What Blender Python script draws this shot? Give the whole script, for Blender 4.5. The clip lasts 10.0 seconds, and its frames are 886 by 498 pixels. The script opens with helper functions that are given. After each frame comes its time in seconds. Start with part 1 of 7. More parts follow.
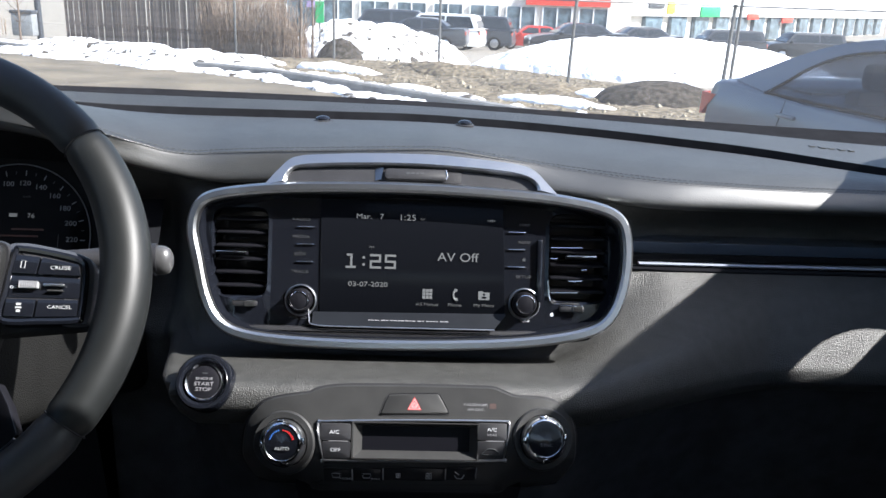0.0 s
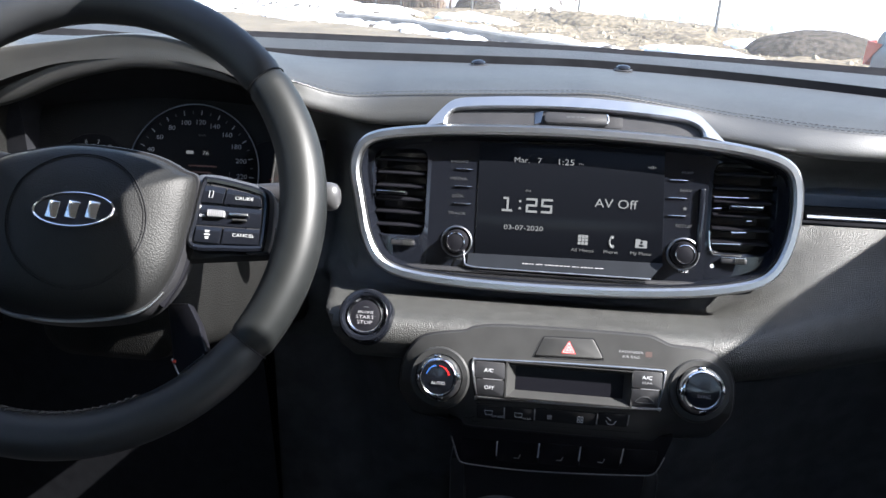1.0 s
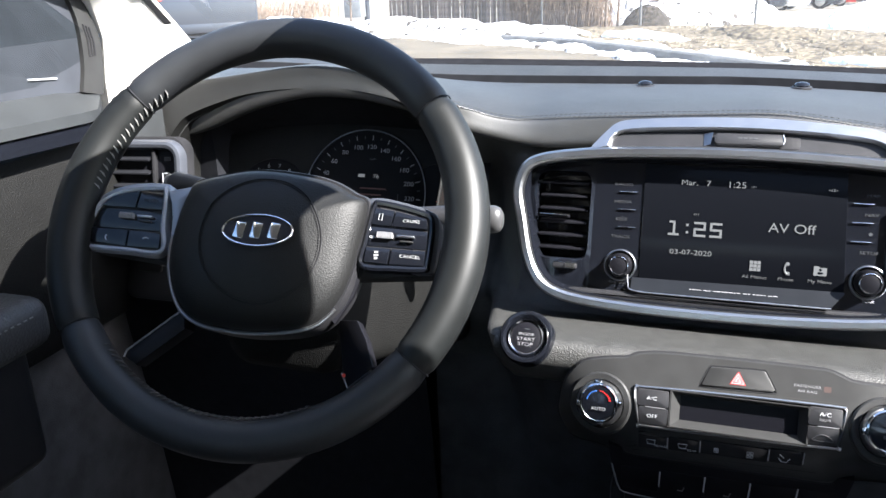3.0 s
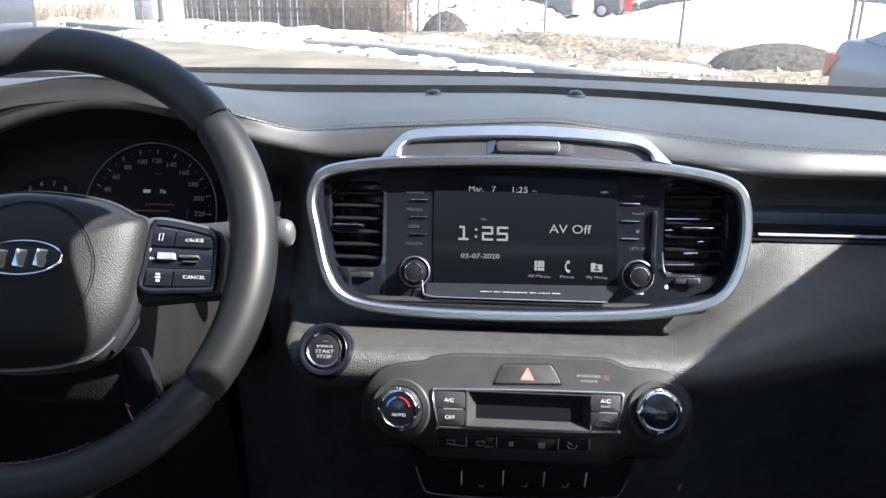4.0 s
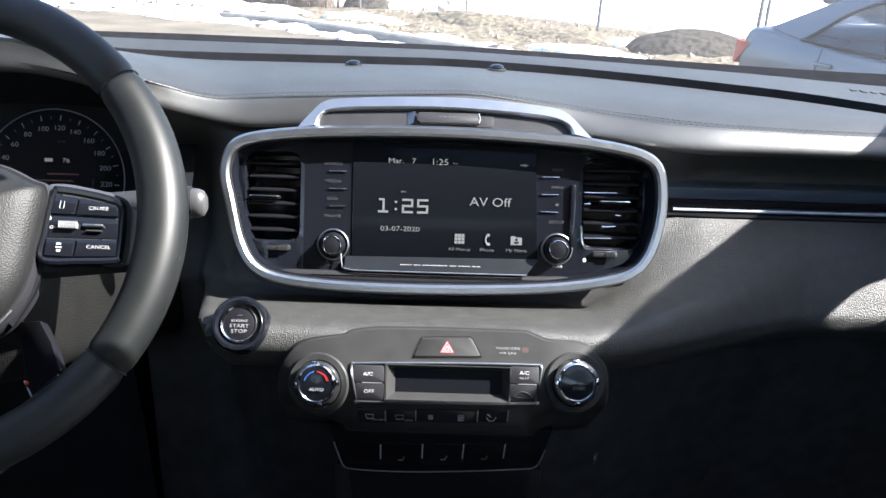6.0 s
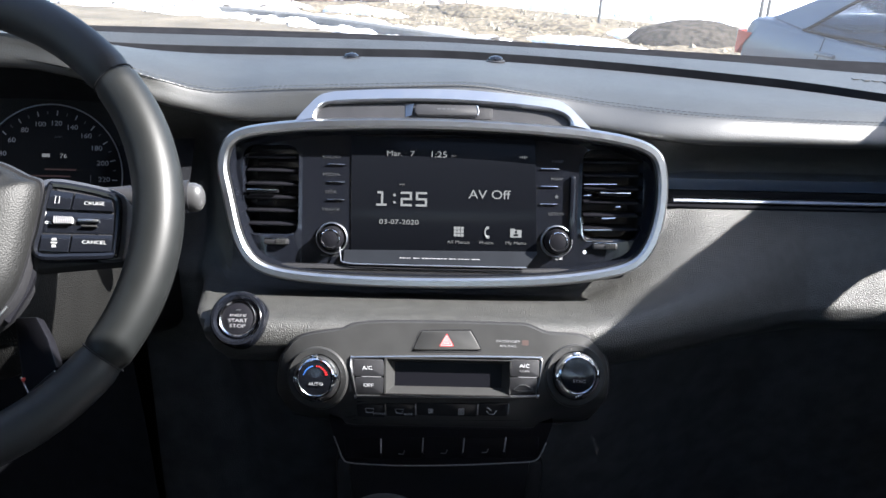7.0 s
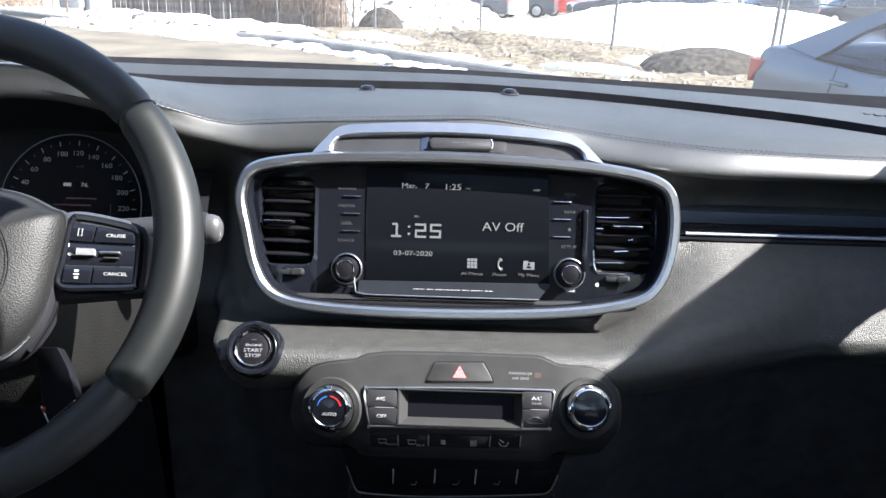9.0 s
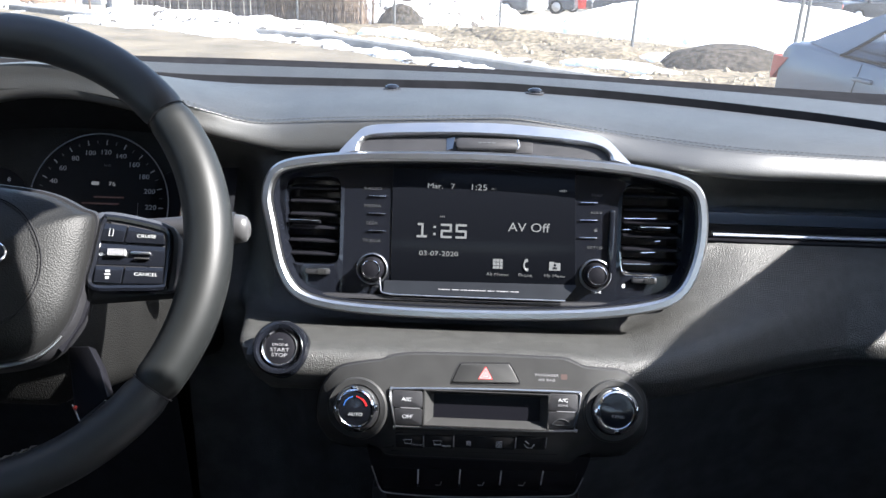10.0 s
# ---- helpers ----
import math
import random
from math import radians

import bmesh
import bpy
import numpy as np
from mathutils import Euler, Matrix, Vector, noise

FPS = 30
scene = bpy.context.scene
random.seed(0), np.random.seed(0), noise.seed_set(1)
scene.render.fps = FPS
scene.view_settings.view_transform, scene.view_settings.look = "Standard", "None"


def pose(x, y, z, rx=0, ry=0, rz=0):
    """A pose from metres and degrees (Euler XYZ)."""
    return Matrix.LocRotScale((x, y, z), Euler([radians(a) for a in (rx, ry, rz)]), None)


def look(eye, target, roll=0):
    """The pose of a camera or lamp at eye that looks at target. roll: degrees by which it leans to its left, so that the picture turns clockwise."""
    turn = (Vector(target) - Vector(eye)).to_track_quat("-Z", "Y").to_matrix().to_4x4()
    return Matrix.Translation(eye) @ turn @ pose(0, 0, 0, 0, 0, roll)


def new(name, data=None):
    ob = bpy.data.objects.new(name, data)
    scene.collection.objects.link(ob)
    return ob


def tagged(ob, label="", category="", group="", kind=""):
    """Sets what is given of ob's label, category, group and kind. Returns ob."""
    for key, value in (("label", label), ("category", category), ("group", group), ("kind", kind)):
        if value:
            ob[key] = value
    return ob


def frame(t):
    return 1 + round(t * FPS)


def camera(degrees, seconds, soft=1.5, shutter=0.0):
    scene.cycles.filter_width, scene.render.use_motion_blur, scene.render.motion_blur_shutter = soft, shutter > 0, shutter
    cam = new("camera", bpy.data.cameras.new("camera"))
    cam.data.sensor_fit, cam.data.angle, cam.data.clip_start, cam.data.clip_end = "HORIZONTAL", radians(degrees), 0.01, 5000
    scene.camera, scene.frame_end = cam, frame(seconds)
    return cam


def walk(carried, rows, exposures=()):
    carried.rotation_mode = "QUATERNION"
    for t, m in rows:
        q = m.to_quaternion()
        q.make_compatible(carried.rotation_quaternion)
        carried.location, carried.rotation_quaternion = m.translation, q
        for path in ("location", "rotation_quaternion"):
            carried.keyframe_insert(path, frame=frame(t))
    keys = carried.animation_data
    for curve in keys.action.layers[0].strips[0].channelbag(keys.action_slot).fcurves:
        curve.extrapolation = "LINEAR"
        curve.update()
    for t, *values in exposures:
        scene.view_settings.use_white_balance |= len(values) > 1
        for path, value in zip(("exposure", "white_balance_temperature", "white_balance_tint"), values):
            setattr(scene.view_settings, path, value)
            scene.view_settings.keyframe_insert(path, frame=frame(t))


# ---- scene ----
cam = camera(56.5, 10.0)
PATH = [
    (0, (0.0031, -0.7893, 1.4703), (0.0662, 1.1230, 0.8815), 2.07),
    (0.5, (-0.0107, -0.8033, 1.4617), (-0.1695, 1.0930, 0.8369), 0.24),
    (0.7, (-0.0180, -0.7964, 1.4568), (-0.1807, 1.0810, 0.7445), 1.84),
    (1, (-0.0238, -0.7971, 1.4610), (-0.2686, 1.0630, 0.7564), 1.00),
    (1.2, (-0.0213, -0.7975, 1.4612), (-0.2809, 1.0706, 0.7690), -0.09),
    (1.5, (-0.0115, -0.7955, 1.4623), (-0.2789, 1.0820, 0.8122), -1.72),
    (1.8, (-0.0226, -0.8016, 1.4610), (-0.3350, 1.0646, 0.8365), -1.82),
    (2, (-0.0300, -0.8056, 1.4602), (-0.4106, 1.0530, 0.8311), -1.89),
    (2.2, (-0.0345, -0.8008, 1.4579), (-0.5010, 1.0300, 0.8051), -2.22),
    (3.3, (-0.0189, -0.8030, 1.4687), (-0.6514, 0.9690, 0.8187), -2.01),
    (3.5, (-0.0179, -0.7993, 1.4703), (-0.5185, 1.0110, 0.7978), -0.85),
    (3.7, (-0.0073, -0.7980, 1.4732), (-0.3819, 1.0398, 0.7696), 0.15),
    (4, (-0.0036, -0.7970, 1.4720), (-0.1939, 1.0830, 0.8174), -0.50),
    (4.2, (-0.0059, -0.7964, 1.4667), (-0.1615, 1.0782, 0.7956), -0.26),
    (4.5, (0.0028, -0.7862, 1.4622), (-0.0712, 1.0710, 0.7328), 1.54),
    (5, (-0.0091, -0.7848, 1.4612), (-0.0522, 1.0720, 0.7203), 1.61),
    (5.5, (-0.0023, -0.7868, 1.4635), (-0.0051, 1.0790, 0.7488), 1.80),
    (6.8, (-0.0042, -0.7916, 1.4574), (0.0010, 1.0790, 0.7656), 1.58),
    (7, (0.0005, -0.7855, 1.4596), (-0.0026, 1.0820, 0.7460), 1.18),
    (7.5, (0.0016, -0.7876, 1.4619), (0.0195, 1.0820, 0.7553), 1.09),
    (8, (-0.0030, -0.7883, 1.4667), (0.0179, 1.0870, 0.7764), 1.17),
    (8.5, (-0.0047, -0.7916, 1.4669), (0.0026, 1.0910, 0.7946), 1.51),
    (8.8, (-0.0029, -0.7913, 1.4687), (-0.0352, 1.0946, 0.8039), 1.41),
    (9, (-0.0017, -0.7911, 1.4699), (-0.0346, 1.0970, 0.8101), 1.34),
    (9.5, (-0.0033, -0.7908, 1.4694), (-0.0513, 1.0990, 0.8166), 1.35),
    (10, (-0.0098, -0.7888, 1.4731), (-0.0861, 1.0940, 0.8048), 1.17),
]
walk(cam, [(t, look(eye, target, roll)) for t, eye, target, roll in PATH],
     exposures=[(0.0, 2.10, 6300, 10), (0.5, 2.17, 6300, 10), (1.0, 2.70, 6360, 10), (1.6, 2.75, 6360, 10), (10.0, 2.75, 6360, 10)])


# ---------------------------------------------------------------- light
SUN = Vector((0.73, -0.19, 0.66)).normalized()      # towards the sun
world = bpy.data.worlds.new("world")
scene.world = world
world.use_nodes = True
wn = world.node_tree.nodes
sky = wn.new("ShaderNodeTexSky")
sky.sky_type, sky.sun_disc = "NISHITA", False
sky.sun_elevation = math.asin(SUN.z)
sky.sun_rotation = math.atan2(SUN.x, SUN.y)
sky.air_density, sky.dust_density = 1.0, 1.5
wn["Background"].inputs["Strength"].default_value = 0.10
world.node_tree.links.new(sky.outputs[0], wn["Background"].inputs["Color"])
sun = new("sun", bpy.data.lights.new("sun", "SUN"))
sun.data.energy, sun.data.angle, sun.data.color = 5.0, radians(0.53), (1.0, 0.965, 0.92)
sun.matrix_world = look(SUN * 30, (0, 0, 0))


# ---------------------------------------------------------------- materials
def mat(name, color, rough=0.5, metal=0.0, spec=0.5, grain=0.0, grain_size=0.002, vary=0.0, vary_size=0.05,
        emit=None, strength=0.0, coat=0.0, cells=False, tint=None, rough_vary=0.0, island=0.0, lo=0.35, hi=0.65, ior=1.5):
    m = bpy.data.materials.new(name)
    m.use_nodes = True
    nt = m.node_tree
    b = nt.nodes["Principled BSDF"]
    b.inputs["Base Color"].default_value = (*color, 1)
    b.inputs["Roughness"].default_value = rough
    b.inputs["Metallic"].default_value = metal
    b.inputs["Specular IOR Level"].default_value = spec
    b.inputs["IOR"].default_value = ior
    b.inputs["Coat Weight"].default_value = coat
    b.inputs["Coat Roughness"].default_value = 0.08
    if emit:
        b.inputs["Emission Color"].default_value = (*emit, 1)
        b.inputs["Emission Strength"].default_value = strength
    co = nt.nodes.new("ShaderNodeTexCoord")
    if vary or rough_vary:
        n = nt.nodes.new("ShaderNodeTexNoise")
        n.inputs["Scale"].default_value, n.inputs["Detail"].default_value = 1 / vary_size, 6
        nt.links.new(co.outputs["Object"], n.inputs["Vector"])
        if vary:
            ramp = nt.nodes.new("ShaderNodeMix")
            ramp.data_type = "RGBA"
            other = tint or tuple(c * (1 - vary) for c in color)
            ramp.inputs["A"].default_value = (*other, 1)
            ramp.inputs["B"].default_value = (*[min(1, c * (1 + vary)) for c in color], 1)
            st = nt.nodes.new("ShaderNodeMapRange")
            st.inputs["From Min"].default_value, st.inputs["From Max"].default_value = lo, hi
            nt.links.new(n.outputs[0], st.inputs["Value"])
            nt.links.new(st.outputs[0], ramp.inputs["Factor"])
            out = ramp.outputs["Result"]
            if island:
                info = nt.nodes.new("ShaderNodeObjectInfo")
                hs = nt.nodes.new("ShaderNodeHueSaturation")
                mr = nt.nodes.new("ShaderNodeMapRange")
                mr.inputs["To Min"].default_value, mr.inputs["To Max"].default_value = 1 - island, 1 + island
                nt.links.new(info.outputs["Random"], mr.inputs["Value"])
                nt.links.new(mr.outputs[0], hs.inputs["Value"])
                nt.links.new(out, hs.inputs["Color"])
                out = hs.outputs[0]
            nt.links.new(out, b.inputs["Base Color"])
        if rough_vary:
            mr = nt.nodes.new("ShaderNodeMapRange")
            mr.inputs["To Min"].default_value, mr.inputs["To Max"].default_value = max(0, rough - rough_vary), min(1, rough + rough_vary)
            nt.links.new(n.outputs[0], mr.inputs["Value"])
            nt.links.new(mr.outputs[0], b.inputs["Roughness"])
    if grain:
        if cells:
            g = nt.nodes.new("ShaderNodeTexVoronoi")
            g.inputs["Scale"].default_value = 1 / grain_size
        else:
            g = nt.nodes.new("ShaderNodeTexNoise")
            g.inputs["Scale"].default_value, g.inputs["Detail"].default_value = 1 / grain_size, 3
        nt.links.new(co.outputs["Object"], g.inputs["Vector"])
        bump = nt.nodes.new("ShaderNodeBump")
        bump.inputs["Strength"].default_value, bump.inputs["Distance"].default_value = grain, grain_size * 0.5
        nt.links.new(g.outputs[0], bump.inputs["Height"])
        nt.links.new(bump.outputs[0], b.inputs["Normal"])
    return m


LEATHER = mat("pad leather", (0.0178, 0.0192, 0.0196), 0.50, spec=0.66, ior=1.55, grain=0.4, grain_size=0.0013, cells=True, vary=0.16, vary_size=0.03)
LEATHER_LIP = mat("stitched leather", (0.019, 0.0189, 0.018), 0.44, spec=0.9, ior=1.65, grain=0.16, grain_size=0.0014, cells=True, vary=0.14, vary_size=0.03)
STRIP = mat("strip plastic", (0.024, 0.0262, 0.028), 0.5, grain=0.3, grain_size=0.0012, cells=True, vary=0.12, vary_size=0.03)
GRAINED = mat("grained plastic", (0.029, 0.029, 0.0275), 0.53, spec=0.55, ior=1.5, grain=0.9, grain_size=0.0013, cells=True, vary=0.2, vary_size=0.012)
SMOOTH = mat("satin plastic", (0.025, 0.025, 0.025), 0.45, spec=0.28, grain=0.08, grain_size=0.0006, vary=0.1, vary_size=0.02)
LEDGE = mat("ledge plastic", (0.008, 0.009, 0.011), 0.38, spec=0.18, grain=0.06, grain_size=0.0006, vary=0.1, vary_size=0.02)
BLACK = mat("matt black plastic", (0.014, 0.014, 0.0155), 0.9, spec=0.12, grain=0.2, grain_size=0.001, vary=0.2, vary_size=0.03)
DIM_METAL = mat("dull metal", (0.22, 0.23, 0.25), 0.35, metal=1.0, rough_vary=0.05, vary_size=0.01)
DARK = mat("dark plastic", (0.016, 0.016, 0.018), 0.5, spec=0.32, grain=0.2, grain_size=0.001, vary=0.15, vary_size=0.03)
RUBBER = mat("black rubber", (0.014, 0.014, 0.016), 0.7, spec=0.25, grain=0.2, grain_size=0.002)
PIANO = mat("gloss black", (0.0055, 0.0063, 0.0090), 0.14, spec=0.35, coat=0.15, rough_vary=0.03, vary_size=0.01)
SILVER = mat("satin silver", (0.38, 0.386, 0.40), 0.32, metal=1.0, grain=0.03, grain_size=0.0005, rough_vary=0.06, vary_size=0.01)
CHROME = mat("chrome", (0.8, 0.81, 0.83), 0.12, metal=1.0, rough_vary=0.04, vary_size=0.01)
WHEEL_LEATHER = mat("wheel leather", (0.0070, 0.0078, 0.0080), 0.46, spec=0.28, grain=0.06, grain_size=0.0010, cells=True, vary=0.12, vary_size=0.02)
# silver trim in a darker tone: shade is put into its colour
SHADED_SILVER = mat("silver trim with shade tone", (0.060, 0.065, 0.078), 0.42, metal=0.4, rough_vary=0.05, vary_size=0.01)
RIM_DARK = mat("dark rim leather", (0.0135, 0.0147, 0.0168), 0.5, grain=0.05, grain_size=0.0010, cells=True, vary=0.1, vary_size=0.02)
HUB_LEATHER = mat("hub grained skin", (0.0076, 0.0078, 0.0080), 0.52, spec=0.26, grain=0.30, grain_size=0.0012, cells=True, vary=0.1, vary_size=0.02)
THREAD = mat("grey thread", (0.04, 0.04, 0.04), 0.8, grain=0.3, grain_size=0.0004)
THREAD_LIGHT = mat("pale thread", (0.17, 0.17, 0.165), 0.7, grain=0.3, grain_size=0.0004)
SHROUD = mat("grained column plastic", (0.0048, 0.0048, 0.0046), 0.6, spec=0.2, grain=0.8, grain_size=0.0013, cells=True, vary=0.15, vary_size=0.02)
GLASS_DARK = mat("display glass", (0.004, 0.0045, 0.006), 0.14, spec=0.06, rough_vary=0.04, vary_size=0.02, emit=(0.40, 0.52, 0.85), strength=0.00025)
LCD_BLANK = mat("blank display", (0.006, 0.006, 0.008), 0.2, spec=0.03, rough_vary=0.05, vary_size=0.02)
SLAT = mat("slat plastic", (0.007, 0.007, 0.009), 0.4, spec=0.12, rough_vary=0.06, vary_size=0.01)
LEGEND = mat("printed legend", (0.42, 0.43, 0.45), 0.6)
LEGEND_DIM = mat("dim legend", (0.028, 0.030, 0.034), 0.6)
PRINT_GREY = mat("grey print", (0.17, 0.17, 0.18), 0.6)
LIT = mat("lit display text", (0.02, 0.02, 0.02), 0.5, emit=(0.80, 0.83, 0.86), strength=0.062)
LIT_DIM = mat("lit display small text", (0.02, 0.02, 0.02), 0.5, emit=(0.75, 0.78, 0.82), strength=0.035)
LIT_RED = mat("lit red text", (0.02, 0.01, 0.01), 0.5, emit=(0.9, 0.35, 0.2), strength=0.003)
RED = mat("red print", (0.5, 0.02, 0.02), 0.4)
BLUE = mat("blue print", (0.05, 0.16, 0.5), 0.4)
# the blue in this base colour stands for sky mirrored in the gloss
TRIM_SKY_TINT = mat("gloss dark plastic with sky tint", (0.036, 0.047, 0.066), 0.22, coat=0.5, rough_vary=0.05, vary_size=0.02)
# silver whose bluish sky sheen is put into a pale, mostly diffuse colour
PALE_STRIP = mat("pale satin strip", (0.26, 0.285, 0.335), 0.34, metal=0.35, rough_vary=0.05, vary_size=0.01)
CLOTH = mat("pillar cloth", (0.62, 0.60, 0.56), 0.9, grain=0.3, grain_size=0.001, vary=0.05, vary_size=0.02)
CARPET = mat("dark carpet", (0.035, 0.035, 0.037), 0.95, spec=0.1, grain=0.8, grain_size=0.004, vary=0.3, vary_size=0.02)
SEAT = mat("black seat leather", (0.045, 0.045, 0.046), 0.5, grain=0.4, grain_size=0.003, cells=True, vary=0.1)
BODY_PAINT = mat("dark body paint", (0.05, 0.055, 0.06), 0.3, coat=0.8, rough_vary=0.05, vary_size=0.05)

SNOW = mat("old snow", (0.86, 0.88, 0.91), 0.7, spec=0.3, grain=0.9, grain_size=0.12, vary=0.10, vary_size=0.25)
ASPHALT = mat("salt-dried asphalt", (0.105, 0.086, 0.060), 0.85, grain=0.5, grain_size=0.02, vary=0.3, vary_size=0.9)
CONCRETE = mat("kerb concrete", (0.15, 0.148, 0.145), 0.85, grain=0.4, grain_size=0.02, vary=0.15, vary_size=0.2)
DIRT = mat("bare earth", (0.120, 0.100, 0.070), 0.95, spec=0.2, grain=1.0, grain_size=0.03, vary=0.6, vary_size=0.09, tint=(0.055, 0.045, 0.036))
GRAVEL = mat("lot gravel", (0.20, 0.18, 0.15), 0.9, grain=0.6, grain_size=0.05, vary=0.25, vary_size=0.6)
STEEL = mat("galvanised steel", (0.15, 0.15, 0.15), 0.55, metal=0.6, vary=0.15, vary_size=0.05)
WIRE = mat("fence wire", (0.25, 0.26, 0.27), 0.6, metal=0.5)
BOARD = mat("weathered boards", (0.17, 0.130, 0.105), 0.85, grain=0.6, grain_size=0.03, vary=0.35, vary_size=0.15, island=0.45)
STRAW = mat("dry stalks", (0.20, 0.145, 0.105), 0.9, vary=0.4, vary_size=0.1, island=0.3)
TWIG = mat("bare twigs", (0.12, 0.09, 0.07), 0.9, vary=0.3, vary_size=0.1)
CAR_SILVER = mat("silver car paint", (0.105, 0.121, 0.155), 0.38, metal=0.3, coat=0.3, rough_vary=0.05, vary_size=0.1)
CAR_WHITE = mat("white car paint", (0.78, 0.79, 0.8), 0.35, coat=0.7, rough_vary=0.05, vary_size=0.1)
CAR_DARK = mat("dark car paint", (0.03, 0.035, 0.045), 0.3, coat=0.7, rough_vary=0.05, vary_size=0.1)
CAR_GREY = mat("grey car paint", (0.030, 0.035, 0.045), 0.4, coat=0.3, rough_vary=0.05, vary_size=0.1)
CAR_RED = mat("red car paint", (0.45, 0.03, 0.02), 0.3, coat=0.7, rough_vary=0.05, vary_size=0.1)
CAR_GLASS = mat("tinted car glass", (0.03, 0.035, 0.04), 0.08, spec=0.6, rough_vary=0.03, vary_size=0.1)
TYRE = mat("tyre rubber", (0.015, 0.015, 0.015), 0.85, grain=0.4, grain_size=0.02)
RIM = mat("alloy rim", (0.45, 0.46, 0.48), 0.35, metal=0.9, rough_vary=0.08, vary_size=0.05)
TAIL = mat("red tail lamp", (0.45, 0.09, 0.07), 0.2, coat=0.6, rough_vary=0.05, vary_size=0.02)
WALL = mat("pale render wall", (0.68, 0.66, 0.62), 0.9, grain=0.3, grain_size=0.05, vary=0.08, vary_size=1.0)
SHOP_GLASS = mat("shop glass", (0.10, 0.14, 0.17), 0.1, spec=0.6, rough_vary=0.04, vary_size=0.5, vary=0.4)
SIGN_RED = mat("red sign", (0.6, 0.05, 0.03), 0.5, vary=0.1)
SIGN_GREEN = mat("green sign", (0.02, 0.35, 0.12), 0.5, vary=0.1)
SIGN_YELLOW = mat("yellow sign", (0.75, 0.55, 0.05), 0.5, vary=0.1)
SIGN_PURPLE = mat("violet sign", (0.32, 0.25, 0.5), 0.5, vary=0.1)
PLASTIC_WHITE = mat("white plastic", (0.7, 0.72, 0.74), 0.5, vary=0.08)


def pane_material(name, tint, gloss, haze=0.0):
    m = bpy.data.materials.new(name)
    m.use_nodes = True
    nt = m.node_tree
    nt.nodes.clear()
    out = nt.nodes.new("ShaderNodeOutputMaterial")
    mix = nt.nodes.new("ShaderNodeMixShader")
    tr = nt.nodes.new("ShaderNodeBsdfTransparent")
    gl = nt.nodes.new("ShaderNodeBsdfGlossy")
    fr = nt.nodes.new("ShaderNodeLayerWeight")
    fr.inputs["Blend"].default_value = 0.5
    pw = nt.nodes.new("ShaderNodeMath")
    pw.operation, pw.inputs[1].default_value = "POWER", 5.0
    mul = nt.nodes.new("ShaderNodeMath")
    mul.operation, mul.inputs[1].default_value, mul.inputs[2].default_value = "MULTIPLY_ADD", 0.9 * gloss, 0.05 * gloss
    tr.inputs["Color"].default_value = (*tint, 1)
    gl.inputs["Roughness"].default_value = 0.02
    nt.links.new(fr.outputs["Facing"], pw.inputs[0])
    nt.links.new(pw.outputs[0], mul.inputs[0])
    nt.links.new(mul.outputs[0], mix.inputs[0])
    nt.links.new(tr.outputs[0], mix.inputs[1])
    nt.links.new(gl.outputs[0], mix.inputs[2])
    nt.links.new(mix.outputs[0], out.inputs[0])
    if haze:
        # a translucent film, added to veil the view outside with haze
        film = nt.nodes.new("ShaderNodeBsdfTranslucent")
        film.inputs["Color"].default_value = (0.85, 0.87, 0.9, 1)
        co, n, mr = nt.nodes.new("ShaderNodeTexCoord"), nt.nodes.new("ShaderNodeTexNoise"), nt.nodes.new("ShaderNodeMapRange")
        n.inputs["Scale"].default_value, n.inputs["Detail"].default_value = 9.0, 5
        mr.inputs["To Min"].default_value, mr.inputs["To Max"].default_value = haze * 0.6, haze * 1.4
        over = nt.nodes.new("ShaderNodeMixShader")
        nt.links.new(co.outputs["Object"], n.inputs["Vector"])
        nt.links.new(n.outputs[0], mr.inputs["Value"])
        nt.links.new(mr.outputs[0], over.inputs[0])
        nt.links.new(mix.outputs[0], over.inputs[1])
        nt.links.new(film.outputs[0], over.inputs[2])
        nt.links.new(over.outputs[0], out.inputs[0])
    return m


PANE = pane_material("clear glass", (0.72, 0.75, 0.76), 1.0)
SHIELD_PANE = pane_material("windshield glass with haze film", (0.76, 0.78, 0.79), 1.0, 0.020)
SEDAN_GLASS = pane_material("tinted sedan glass", (0.25, 0.28, 0.33), 1.0)


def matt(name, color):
    """A dull surface without any gloss."""
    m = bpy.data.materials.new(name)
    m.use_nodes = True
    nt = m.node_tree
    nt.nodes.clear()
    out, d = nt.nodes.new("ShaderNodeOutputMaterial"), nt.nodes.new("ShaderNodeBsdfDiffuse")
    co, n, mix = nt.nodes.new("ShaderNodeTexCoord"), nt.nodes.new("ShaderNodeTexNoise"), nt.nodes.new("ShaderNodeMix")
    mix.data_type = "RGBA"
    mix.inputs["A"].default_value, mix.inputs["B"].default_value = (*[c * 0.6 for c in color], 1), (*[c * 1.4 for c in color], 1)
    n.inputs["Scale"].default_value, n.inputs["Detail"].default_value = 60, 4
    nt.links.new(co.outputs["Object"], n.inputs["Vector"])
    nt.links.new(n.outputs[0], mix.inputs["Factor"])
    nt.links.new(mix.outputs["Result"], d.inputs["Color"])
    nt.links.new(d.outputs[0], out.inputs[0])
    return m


FOOTWELL = mat("lower dash plastic", (0.056, 0.056, 0.059), 0.75, spec=0.2, grain=0.4, grain_size=0.0015, cells=True, vary=0.2, vary_size=0.03)
# near-black without gloss; puts shade into the riser, knee panel and recesses
DULL_BLACK = matt("dull black trim", (0.012, 0.0125, 0.0145))


